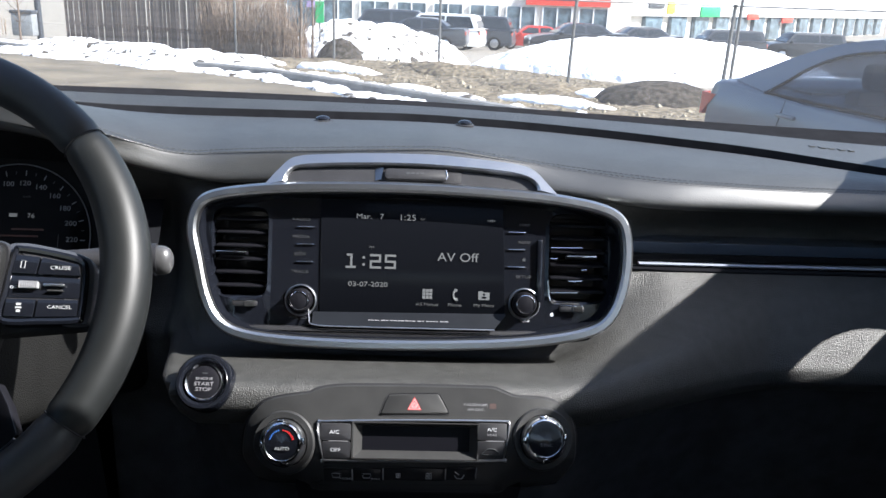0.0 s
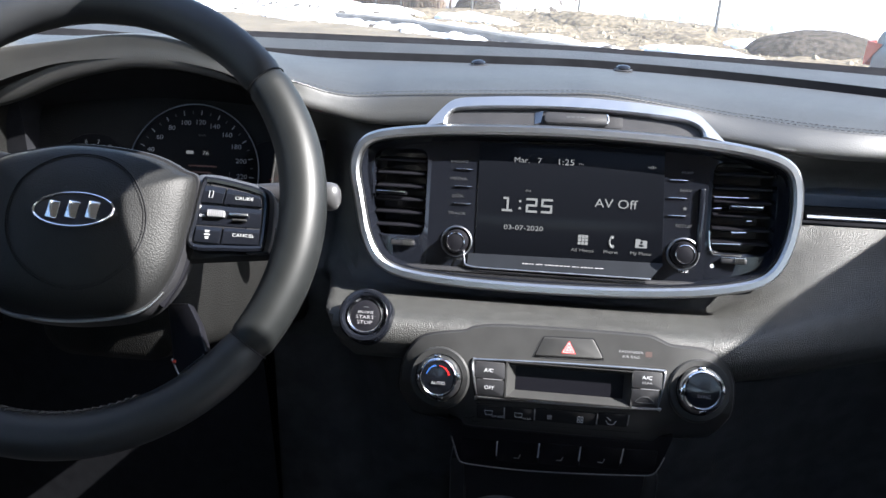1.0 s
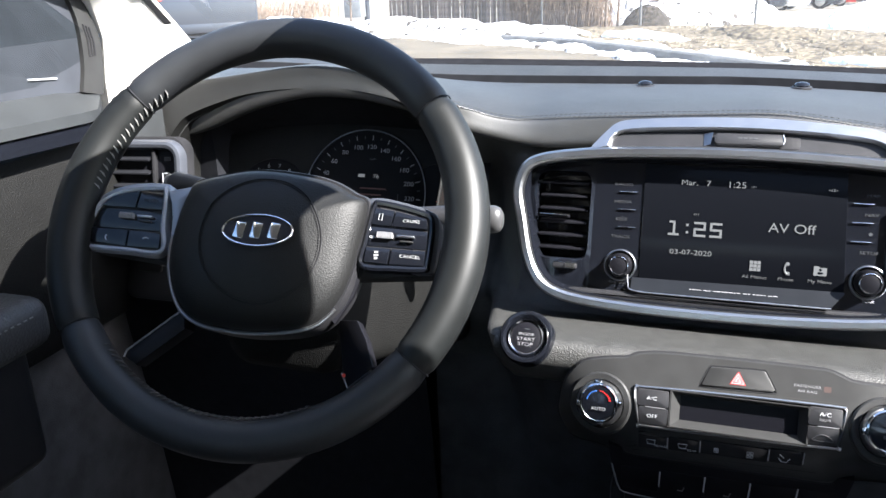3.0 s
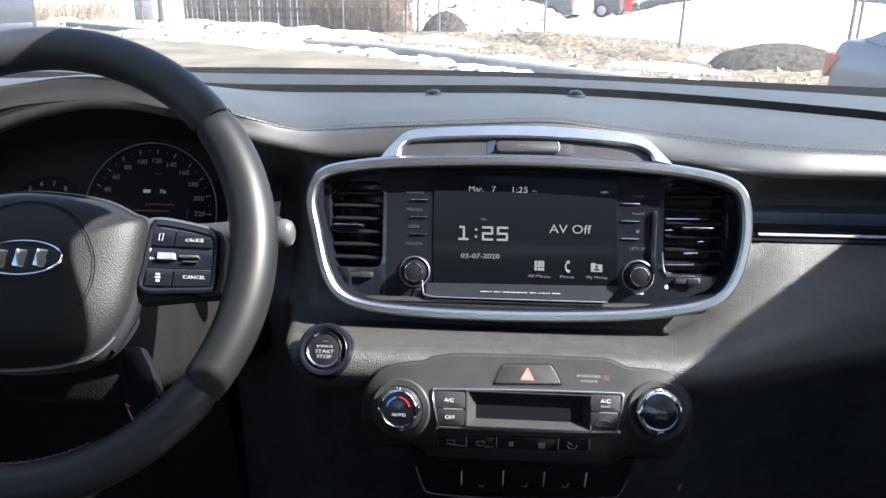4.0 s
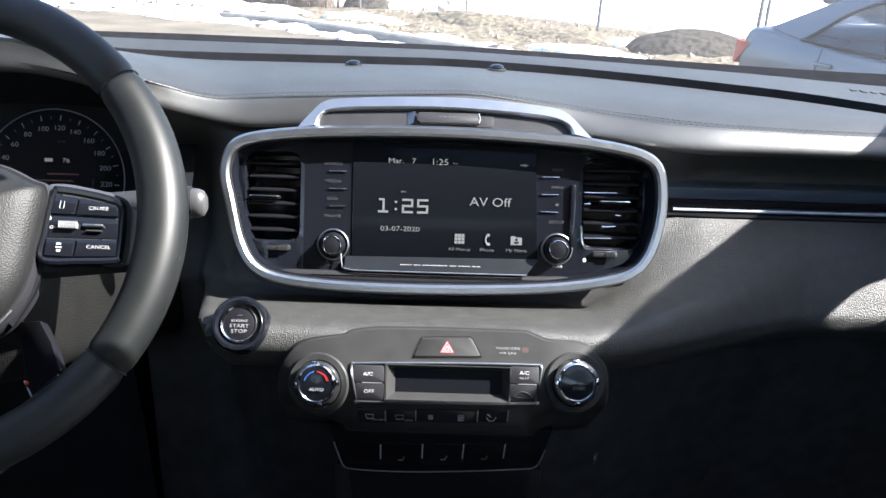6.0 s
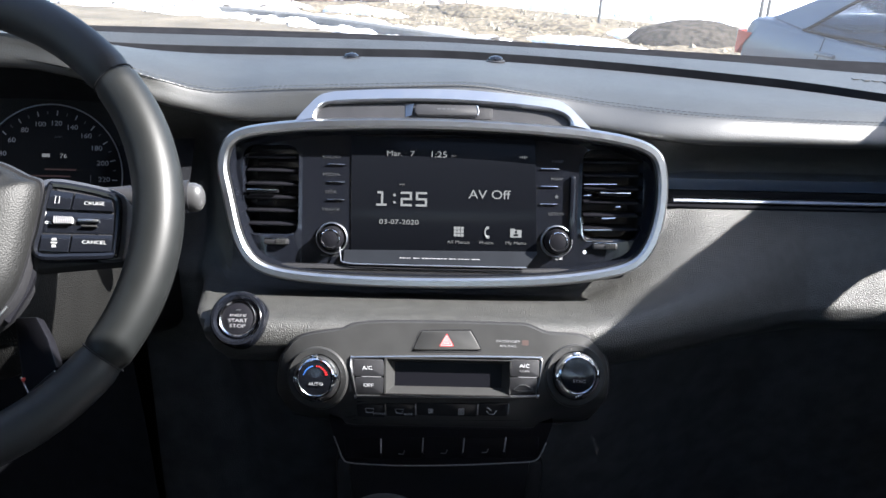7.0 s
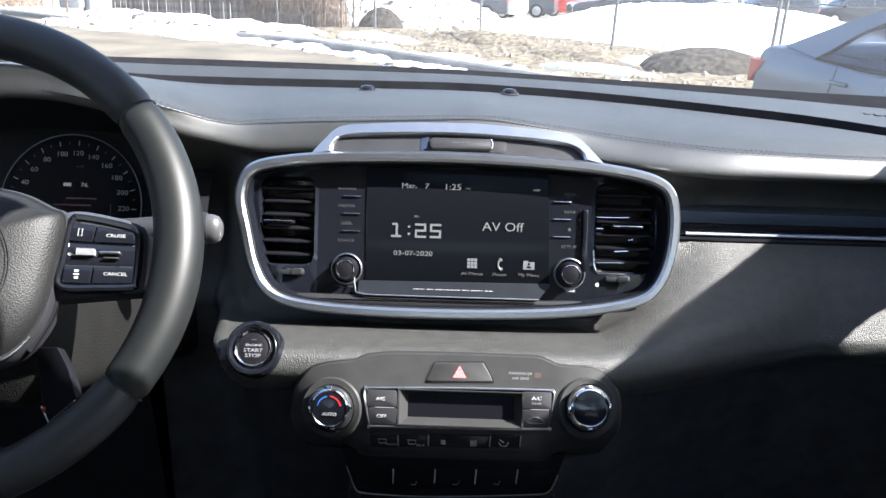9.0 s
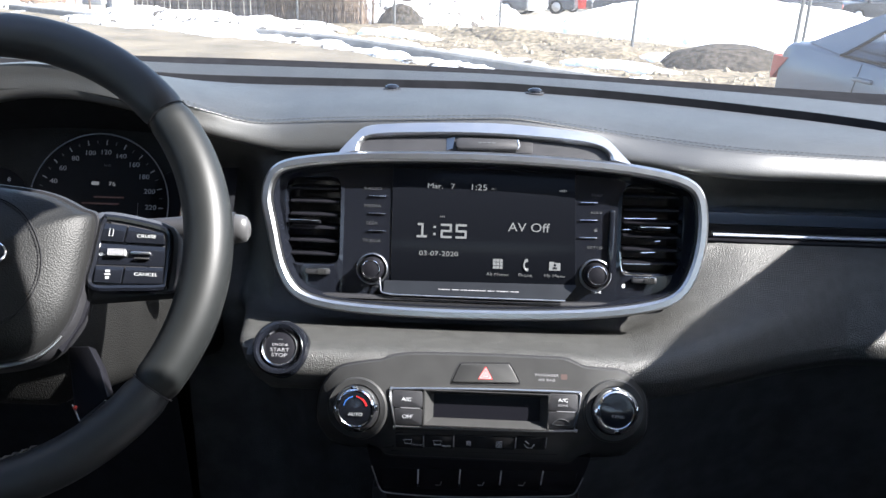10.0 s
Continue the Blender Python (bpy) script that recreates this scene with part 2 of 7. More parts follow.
# ---------------------------------------------------------------- makers
def face_frame(x, y, z, tilt, yaw=0.0):
    """A frame on a face that looks back at the seats: x right, y up the face, z out of it. tilt: degrees that it leans back."""
    a = radians(tilt)
    m = Matrix(((1, 0, 0), (0, math.sin(a), -math.cos(a)), (0, math.cos(a), math.sin(a)))).to_4x4()
    return Matrix.Translation((x, y, z)) @ Matrix.Rotation(radians(yaw), 4, "Z") @ m


def thing(name, m, label, category, group="", kind=""):
    ob = new(name)
    ob.empty_display_size = 0.02
    ob.matrix_world = m
    return tagged(ob, label, category, group, kind)


def part(name, bm, material, parent, label="", smooth=True, m=None, angle=35):
    me = bpy.data.meshes.new(name)
    bmesh.ops.recalc_face_normals(bm, faces=bm.faces)
    bm.to_mesh(me)
    bm.free()
    if smooth:
        me.polygons.foreach_set("use_smooth", [True] * len(me.polygons))
        me.set_sharp_from_angle(angle=radians(angle))
    for one in material if isinstance(material, (list, tuple)) else [material]:
        me.materials.append(one)
    ob = new(name, me)
    ob.parent = parent
    if m is not None:
        ob.matrix_local = m
    if label:
        ob["label"] = label
    return ob


def box(sx, sy, sz, at=(0, 0, 0), bevel=0.0, seg=2, bm=None, turn=None):
    own = bmesh.new()
    bmesh.ops.create_cube(own, size=1.0, matrix=Matrix.Diagonal((sx, sy, sz, 1)))
    if bevel:
        bmesh.ops.bevel(own, geom=own.edges[:], offset=bevel, segments=seg, affect="EDGES", profile=0.5)
    m = Matrix.Translation(at)
    if turn is not None:
        m = m @ turn
    bmesh.ops.transform(own, matrix=m, verts=own.verts)
    if bm is None:
        return own
    return merge(bm, own)


def merge(bm, other):
    me = bpy.data.meshes.new("tmp")
    other.to_mesh(me)
    other.free()
    bm.from_mesh(me)
    bpy.data.meshes.remove(me)
    return bm


def spline(pts, n=8, closed=True):
    """A smooth line through points (Catmull-Rom)."""
    p = [np.array(q, float) for q in pts]
    k, out = len(p), []
    for i in range(k if closed else k - 1):
        if closed:
            a, b, c, d = p[i - 1], p[i], p[(i + 1) % k], p[(i + 2) % k]
        else:
            a, b, c, d = p[max(i - 1, 0)], p[i], p[i + 1], p[min(i + 2, k - 1)]
        for j in range(n):
            s = j / n
            out.append(0.5 * (2 * b + (c - a) * s + (2 * a - 5 * b + 4 * c - d) * s**2 + (3 * b - a - 3 * c + d) * s**3))
    if not closed:
        out.append(p[-1])
    return out


def rrect(w, h, r, n=5, cx=0.0, cy=0.0):
    out = []
    for qx, qy, a0 in ((1, 1, 0), (-1, 1, 90), (-1, -1, 180), (1, -1, 270)):
        for i in range(n + 1):
            a = radians(a0 + 90 * i / n)
            out.append((cx + qx * (w / 2 - r) + r * math.cos(a), cy + qy * (h / 2 - r) + r * math.sin(a)))
    return out


def inset(loop, d):
    """A closed 2D loop moved inward (its winding is found) by d."""
    p = [np.array(q[:2], float) for q in loop]
    area = sum(a[0] * b[1] - a[1] * b[0] for a, b in zip(p, p[1:] + p[:1]))
    out = []
    for i in range(len(p)):
        t = p[(i + 1) % len(p)] - p[i - 1]
        t = t / (np.linalg.norm(t) + 1e-9)
        out.append(p[i] + d * np.array((-t[1], t[0])) * (1 if area > 0 else -1))
    return out


def loops(rings, closed=True, cap_first=False, cap_last=False, bm=None):
    """A skin over rings of points, each ring with as many points."""
    bm = bm or bmesh.new()
    rows = [[bm.verts.new(tuple(map(float, p))) for p in ring] for ring in rings]
    n = len(rows[0])
    for a, b in zip(rows, rows[1:]):
        for i in range(n if closed else n - 1):
            j = (i + 1) % n
            bm.faces.new((a[i], a[j], b[j], b[i]))
    if cap_first:
        bm.faces.new(rows[0])
    if cap_last:
        bm.faces.new(rows[-1])
    return bm


def slab(outline, z0, z1, edge=0.0, bm=None):
    """A flat plate with that outline from z0 to z1, its upper edge rounded by edge."""
    flat = [tuple(q[:2]) for q in outline]
    rings = [[(x, y, z0) for x, y in flat], [(x, y, z1 - edge) for x, y in flat]]
    if edge:
        rings += [[(x, y, z1 - edge * 0.3) for x, y in inset(flat, edge * 0.3)], [(x, y, z1) for x, y in inset(flat, edge)]]
    return loops(rings, cap_first=True, cap_last=True, bm=bm)


def frame_ring(outline, profile, bm=None):
    """A closed frame along an outline. profile: (inward, height) pairs."""
    return loops([[(x, y, h) for x, y in inset(outline, d)] for d, h in profile], bm=bm)


def lathe(profile, n=32, at=(0, 0, 0), bm=None, cap=True, squash=None):
    """Turned about z. profile: (radius, height) pairs."""
    rings = []
    for r, h in profile:
        ring = []
        for i in range(n):
            a = 2 * math.pi * i / n
            k = squash(a, r, h) if squash else 1.0
            ring.append((at[0] + r * k * math.cos(a), at[1] + r * k * math.sin(a), at[2] + h))
        rings.append(ring)
    return loops(rings, cap_first=cap, cap_last=cap, bm=bm)


def tube(path, radius, n=10, closed=False, caps=True, bm=None, flat=1.0):
    """A round bar along a path; radius may be a list."""
    p = [Vector(q) for q in path]
    k = len(p)
    rad = radius if isinstance(radius, (list, tuple)) else [radius] * k
    rings, up = [], None
    for i in range(k):
        t = (p[(i + 1) % k] - p[i - 1]) if closed else (p[min(i + 1, k - 1)] - p[max(i - 1, 0)])
        t.normalize()
        if up is None:
            up = t.orthogonal().normalized()
        up = (up - t * up.dot(t)).normalized()
        side = t.cross(up)
        rings.append([p[i] + (up * math.cos(2 * math.pi * j / n) * flat + side * math.sin(2 * math.pi * j / n)) * rad[i] for j in range(n)])
    if closed:
        bm = bm or bmesh.new()
        rows = [[bm.verts.new(q) for q in ring] for ring in rings]
        for i in range(k):
            a, b = rows[i], rows[(i + 1) % k]
            for j in range(n):
                bm.faces.new((a[j], a[(j + 1) % n], b[(j + 1) % n], b[j]))
        return bm
    return loops(rings, cap_first=caps, cap_last=caps, bm=bm)


def words(text, size, material, parent, at=(0, 0, 0), wide=1.0, name="lettering", label="", align="CENTER", depth=0.00012, m=None):
    """Lettering on a face, size: height of its capitals."""
    cu = bpy.data.curves.new(name, "FONT")
    cu.body, cu.align_x, cu.align_y = text, align, "CENTER"
    cu.size, cu.extrude, cu.resolution_u = size * 1.38, depth, 3
    tmp = bpy.data.objects.new("tmp", cu)
    scene.collection.objects.link(tmp)
    bpy.context.view_layer.update()
    me = bpy.data.meshes.new_from_object(tmp.evaluated_get(bpy.context.evaluated_depsgraph_get()))
    bpy.data.objects.remove(tmp)
    bpy.data.curves.remove(cu)
    me.transform(Matrix.Translation(at) @ (m or Matrix()) @ Matrix.Diagonal((wide, 1, 1, 1)))
    me.materials.clear()
    me.materials.append(material)
    ob = new(name, me)
    ob.parent = parent
    if label:
        ob["label"] = label
    return ob


def grid_sheet(xs, ys, height, bm=None):
    bm = bm or bmesh.new()
    rows = [[bm.verts.new((x, y, height(x, y))) for x in xs] for y in ys]
    for a, b in zip(rows, rows[1:]):
        for i in range(len(xs) - 1):
            bm.faces.new((a[i], a[i + 1], b[i + 1], b[i]))
    return bm


def lerp_table(x, table):
    return float(np.interp(x, [q[0] for q in table], [q[1] for q in table]))


# ---------------------------------------------------------------- the car's shell
def strip_sheet(xs, columns, thick=0.0, bm=None):
    """A skin: columns(x) gives the points of the section at x."""
    return loops([[(x, y, z) for y, z in columns(x)] for x in xs], closed=False, bm=bm)


def solid_strip(points_a, points_b, depth, bm=None):
    """A bar between two polylines, thickened by the vector depth."""
    d = Vector(depth)
    rings = []
    for a, b in zip(points_a, points_b):
        a, b = Vector(a), Vector(b)
        rings.append([a, b, b + d, a + d])
    return loops(rings, closed=True, cap_first=True, cap_last=True, bm=bm)


car = thing("car_cabin", Matrix(), "dark car cabin with pale pillar and roof lining", "car cabin", kind="structure")
ROOF_Z = 1.62
part("floor", box(1.5, 3.2, 0.04, (0, -0.9, 0.36)), CARPET, car)
roof_bm = grid_sheet(np.linspace(-0.6, 0.6, 9), np.linspace(-2.35, -0.43, 9), lambda x, y: ROOF_Z + 0.03 - 0.09 * x * x - 0.03 * (y + 1.2) ** 2)
part("ceiling", roof_bm, CLOTH, car)
part("roof_panel", grid_sheet(np.linspace(-0.66, 0.66, 9), np.linspace(-2.4, -0.41, 9), lambda x, y: ROOF_Z + 0.055 - 0.09 * x * x - 0.03 * (y + 1.2) ** 2), BODY_PAINT, car)
part("header", box(1.2, 0.06, 0.03, (0, -0.44, ROOF_Z + 0.016), 0.008), CLOTH, car)
# unseen board along the glass, added so its shadow falls on hub and rim
shade = thing("sun_visor", Matrix.Translation((-0.34, -0.44, 1.600)), "unseen pale board along the windshield, added to shade the wheel", "sun visor")
part("visor_board", solid_strip([(0.12, -0.02, 0.010), (0.07, 0.12, -0.048), (0.055, 0.310, -0.111)], [(0.245, -0.02, 0.010), (0.245, 0.12, -0.048), (0.275, 0.310, -0.111)], (0, 0.005, 0.014)), CLOTH, shade)
part("visor_arm", tube([(0.13, -0.02, 0.016), (0.18, -0.022, 0.018), (0.235, -0.02, 0.016)], 0.006, 8), RUBBER, shade)
# unseen roof board; its cut edge draws the border of sun on the hub
part("overhead_console", slab([(-0.14, -0.46), (0.16, -0.46), (0.135, -0.405), (0.108, -0.382), (0.071, -0.365), (0.030, -0.346), (0.011, -0.334), (0.008, -0.322), (0.009, -0.311), (0.016, -0.300), (-0.14, -0.29)], 1.594, 1.606, 0.003), CLOTH, car, "unseen pale roof board, cut to shape the hub's shade")
part("firewall", box(1.46, 0.03, 0.92, (0, 0.33, 0.82)), BLACK, car)
part("rear_wall", box(1.5, 0.05, 0.95, (0, -2.42, 0.83)), SEAT, car)
part("rear_roof_edge", box(1.3, 0.06, 0.06, (0, -2.40, 1.6)), CLOTH, car)
for s in (-1, 1):
    # pillars, door frames and sills
    low, high = Vector((s * 0.735, 0.30, 1.22)), Vector((s * 0.60, -0.36, 1.605))
    line = [low.lerp(high, t) + Vector((0, 0, 0.035 * math.sin(math.pi * t))) for t in np.linspace(0, 1, 13)]
    line.append(Vector((s * 0.59, -0.50, 1.635)))
    a = [p + Vector((s * 0.012, 0.047, 0.026)) for p in line]
    rear = [(s * 0.745, 0.03, 1.20), (s * 0.737, 0.020, 1.34), (s * 0.735, 0.026, 1.39), (s * 0.732, 0.016, 1.42), (s * 0.724, -0.004, 1.447), (s * 0.700, -0.09, 1.51), (s * 0.665, -0.21, 1.555), (s * 0.605, -0.47, 1.61)]
    # unseen right pillar: its edges are shaped to cast the fascia's shadows
    if s > 0:
        a = [Vector(q) for q in spline([(0.747, 0.347, 1.246), (0.689, 0.175, 1.407), (0.675, 0.056, 1.457), (0.673, 0.010, 1.471), (0.650, -0.212, 1.558), (0.612, -0.42, 1.625)], 4, False)]
        rear = [(0.74, 0.03, 1.16), (0.735, 0.012, 1.30), (0.722, -0.004, 1.339), (0.72, -0.041, 1.356), (0.715, -0.15, 1.355), (0.705, -0.24, 1.385), (0.68, -0.34, 1.46), (0.605, -0.47, 1.60)]
    rear = np.array(spline(rear, 6, False))
    b = [Vector([float(np.interp(k, np.linspace(0, 1, len(rear)), rear[:, i])) for i in range(3)]) for k in np.linspace(0, 1, len(a))]
    part("front_pillar", solid_strip(a, b, (0.035, -0.009, 0.032) if s > 0 else (-0.035, 0.01, 0.0)), CLOTH, car)
    part("pillar_seal", tube([q + Vector((s * 0.010, -0.002, -0.002)) for q in a], 0.007, 6), RUBBER, car)
    part("middle_pillar", box(0.05, 0.11, 0.5, (s * 0.70, -1.12, 1.38), 0.015, turn=Matrix.Rotation(-s * 0.24, 4, "Y")), CLOTH, car)
    part("rear_pillar", box(0.06, 0.25, 0.5, (s * 0.68, -2.25, 1.38), 0.02, turn=Matrix.Rotation(-s * 0.2, 4, "Y")), CLOTH, car)
    part("roof_rail", box(0.06, 2.1, 0.05, (s * 0.615, -1.36, 1.59), 0.015), CLOTH, car)
# bonnet, front end and wheels
part("bonnet", grid_sheet(np.linspace(-0.78, 0.78, 13), np.linspace(0.50, 1.62, 9), lambda x, y: 1.262 - 0.10 * (y - 0.5) ** 1.6 - 0.05 * x * x), BODY_PAINT, car, "dark painted bonnet")
part("front_end", box(1.60, 0.16, 0.66, (0, 1.64, 0.76), 0.05, 3), BODY_PAINT, car)
for s in (-1, 1):
    part("front_wing", box(0.06, 1.16, 0.62, (s * 0.79, 1.06, 0.83), 0.025), BODY_PAINT, car)
    part("sill", box(0.08, 2.9, 0.18, (s * 0.79, -0.9, 0.36), 0.03), BODY_PAINT, car)
    for y in (1.12, -1.75):
        tyre = part("wheel", lathe([(0.03, -0.02), (0.24, 0.0), (0.34, 0.0), (0.37, -0.04), (0.37, -0.20), (0.03, -0.22)], 28), TYRE, car, m=Matrix.Translation((s * 0.86, y, 0.40)) @ Matrix.Rotation(s * math.pi / 2, 4, "Y"))
        part("rim", lathe([(0.24, 0.003), (0.21, 0.016), (0.08, 0.010), (0.0, 0.02)], 20), RIM, tyre)
doors = {}
for s, side in ((-1, "left"), (1, "right")):
    door = thing("front_door_" + side, Matrix.Translation((s * 0.75, 0, 0)), "closed car door with dark grained upper panel", "car door", kind="structure")
    doors[s] = door
    part("lower_panel", box(0.06, 2.9, 0.75, (s * 0.02, -0.9, 0.73), 0.01), FOOTWELL, door)
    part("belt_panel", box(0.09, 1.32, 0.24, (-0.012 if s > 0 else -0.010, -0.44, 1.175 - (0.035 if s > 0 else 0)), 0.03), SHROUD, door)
    part("rear_belt_panel", box(0.07, 1.28, 0.24, (0, -1.76, 1.175), 0.02), GRAINED, door)
    part("window_seal", box(0.012, 1.30, 0.014, (s * 0.012, -0.44, 1.297 - (0.035 if s > 0 else 0)), 0.003), RUBBER, door)
    part("window_pane", solid_strip([(s * 0.02, 0.2, 1.29), (s * 0.02, -1.1, 1.29)], [(-s * 0.06, -0.30, 1.58), (-s * 0.10, -1.1, 1.58)], (s * 0.004, 0, 0)), PANE, door).visible_shadow = False

shield = thing("windshield", Matrix(), "clear sloping windshield glass above the dashboard", "windshield", kind="structure")
W_Y = ((-0.76, 0.28), (-0.51, 0.37), (-0.37, 0.41), (0, 0.43), (0.29, 0.41), (0.49, 0.385), (0.655, 0.35), (0.76, 0.30))
W_Z = ((-0.76, 1.3600), (-0.62, 1.345), (-0.51, 1.3350), (-0.37, 1.3300), (-0.15, 1.3260), (0.03, 1.3210), (0.29, 1.3130), (0.49, 1.3080), (0.655, 1.3080), (0.76, 1.3060))
rows = []
for t in np.linspace(0, 1, 8):
    ring = []
    for x in np.linspace(-0.74, 0.74, 17):
        top = Vector((x * 0.80, -0.45 + 0.02 * x * x, ROOF_Z + 0.035 - 0.09 * x * x * 0.64))
        low = Vector((x, lerp_table(x, W_Y) + 0.03, lerp_table(x, W_Z) - 0.012))
        p = low.lerp(top, t)
        ring.append(p + Vector((0, 0.03, 0.035)) * math.sin(math.pi * t))
    rows.append(ring)
part("pane", loops(rows, closed=False), SHIELD_PANE, shield).visible_shadow = False

# ---------------------------------------------------------------- dashboard
LIP_Y = ((-0.72, 0.097), (-0.36, 0.097), (-0.30, 0.131), (-0.2, 0.141), (0.10, 0.138), (0.17, 0.124), (0.26, 0.096), (0.76, 0.088))
LIP_Z = ((-0.74, 1.2535), (-0.66, 1.2735), (-0.628, 1.2875), (-0.586, 1.3035), (-0.51, 1.3205), (-0.44, 1.3185), (-0.372, 1.3035), (-0.328, 1.2815),
         (-0.28, 1.2662), (-0.24, 1.2569), (-0.165, 1.2592), (0, 1.2615), (0.165, 1.2585), (0.26, 1.251), (0.76, 1.25))
ST_Y = ((-0.72, 0.10), (-0.36, 0.10), (-0.27, 0.15), (0.17, 0.15), (0.27, 0.115), (0.36, 0.108), (0.76, 0.105))
ST_Z = ((-0.74, 1.325), (-0.63, 1.340), (-0.56, 1.350), (-0.51, 1.357), (-0.44, 1.353), (-0.357, 1.322), (-0.27, 1.2875), (-0.186, 1.2935),
        (0.029, 1.3025), (0.171, 1.284), (0.272, 1.279), (0.41, 1.2752), (0.6, 1.273), (0.76, 1.269))
GR_Y = ((-0.72, 0.22), (-0.445, 0.33), (-0.34, 0.35), (0, 0.36), (0.15, 0.345), (0.273, 0.31), (0.438, 0.24), (0.513, 0.195), (0.6, 0.155), (0.76, 0.13))
GR_Z = ((-0.74, 1.338), (-0.60, 1.328), (-0.445, 1.3055), (-0.34, 1.3015), (0, 1.3010), (0.273, 1.2925), (0.438, 1.2875), (0.513, 1.2825), (0.6, 1.2775), (0.76, 1.2675))


def smooth_table(x, table, w=0.035):
    return sum(lerp_table(x + d, table) * k for d, k in ((-w, 0.25), (-w / 2, 0.25), (w / 2, 0.25), (w, 0.25)))


def lip(x):
    return smooth_table(x, LIP_Y), smooth_table(x, LIP_Z, 0.02)


def seam(x):
    return smooth_table(x, ST_Y), smooth_table(x, ST_Z, 0.02)


def groove(x):
    return smooth_table(x, GR_Y), smooth_table(x, GR_Z)


def lip_section(x):
    (yb, zb), (ys, zs) = lip(x), seam(x)
    return spline([(yb + 0.03, zb - 0.004), (yb + 0.006, zb - 0.002), (yb, zb + 0.005), (yb + (ys - yb) * 0.35, zb + (zs - zb) * 0.62), (ys - 0.002, zs - 0.0012), (ys, zs - 0.002)], 4, False)


def pad_section(x):
    (ys, zs), (yg, zg) = seam(x), groove(x)
    d = yg - ys
    return spline([(ys, zs - 0.002), (ys + 0.002, zs - 0.0005), (ys + d * 0.3, zs + (zg - zs) * 0.3 + 0.006), (ys + d * 0.75, zs + (zg - zs) * 0.75 + 0.005), (yg - 0.006, zg + 0.001), (yg, zg - 0.005)], 4, False)


def cowl_line(x, f):
    """A point between the pad's far edge (0) and the foot of the glass (1), past the riser."""
    (yg, zg), (yw, zw) = groove(x), (lerp_table(x, W_Y), lerp_table(x, W_Z))
    zr = zg + 0.0095
    return yg + 0.006 + (yw - yg - 0.006) * f, zr + (zw - zr) * f


def riser_section(x):
    yg, zg = groove(x)
    y, z = cowl_line(x, 0.0)
    return [(yg - 0.012, zg - 0.012), (yg + 0.001, zg - 0.008), (yg + 0.003, zg), (y, z), (y + 0.004, z - 0.0005)]


def defrost_section(x):
    y0, z0 = cowl_line(x, 0.0)
    pts = [(y0 + 0.001, z0 - 0.008), (y0 + 0.0012, z0 + 0.0006)]
    for f in (0.2, 0.4, 0.62):
        y, z = cowl_line(x, f)
        pts.append((y, z + 0.0006 - 0.002 * f))
    return pts + [(pts[-1][0], pts[-1][1] - 0.01)]


def band_section(x):
    pts = []
    for f in (0.60, 0.66, 0.8, 0.96, 1.0, 1.15):
        y, z = cowl_line(x, f)
        pts.append((y, z + (-0.004 if f == 0.60 else -0.0005 if f < 1 else -0.001 if f == 1.0 else -0.02)))
    return pts


XS = np.linspace(-0.74, 0.74, 96)
dash = thing("dashboard", Matrix(), "black stitched leather dashboard with silver and gloss trim", "dashboard")
part("top_pad", strip_sheet(XS, pad_section), LEATHER, dash, "dark grey grained leather top pad")
part("padded_lip", strip_sheet(XS, lip_section), LEATHER_LIP, dash, "stitched leather front lip")
# the riser's black carries the shade of the groove
part("riser", strip_sheet(XS, riser_section), DULL_BLACK, dash, "riser behind the pad, groove shade put into its black")
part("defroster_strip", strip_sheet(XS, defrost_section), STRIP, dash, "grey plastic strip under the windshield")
part("windshield_band", strip_sheet(XS, band_section), DULL_BLACK, dash)

# two rows of thread along the seam
for off, name in ((0.0045, "stitching"), (-0.0035, "stitching")):
    bm = bmesh.new()
    x = -0.40
    while x < 0.70:
        ys, zs = seam(x)
        y2, z2 = seam(x + 0.0036)
        zo = 0.0012 if off > 0 else -0.0005
        tube([(x, ys + off, zs + zo), (x + 0.0018, (ys + y2) / 2 + off, (zs + z2) / 2 + zo + 0.0006), (x + 0.0036, y2 + off, z2 + zo)], 0.0005, 4, bm=bm)
        x += 0.0058
    tagged(part(name, bm, THREAD, dash, "row of grey thread"), kind="stuff")

CENTRE = ((0.07, 1.262), (0.085, 1.20), (0.055, 1.098), (-0.01, 1.106), (-0.068, 1.1125), (-0.084, 1.099), (-0.081, 1.082), (-0.060, 1.060), (0.03, 1.01), (0.20, 0.40))
RIGHT = ((0.14, 1.246), (0.145, 1.215), (0.117, 1.178), (0.089, 1.157), (0.062, 1.125), (0.045, 1.10), (0.036, 1.08), (0.05, 1.055), (0.15, 0.985), (0.30, 0.40))
LEFT = ((0.10, 1.262), (0.16, 1.20), (0.15, 1.125), (0.125, 1.085), (0.115, 1.065), (0.11, 1.045), (0.11, 1.02), (0.11, 0.99), (0.11, 0.9), (0.11, 0.40))


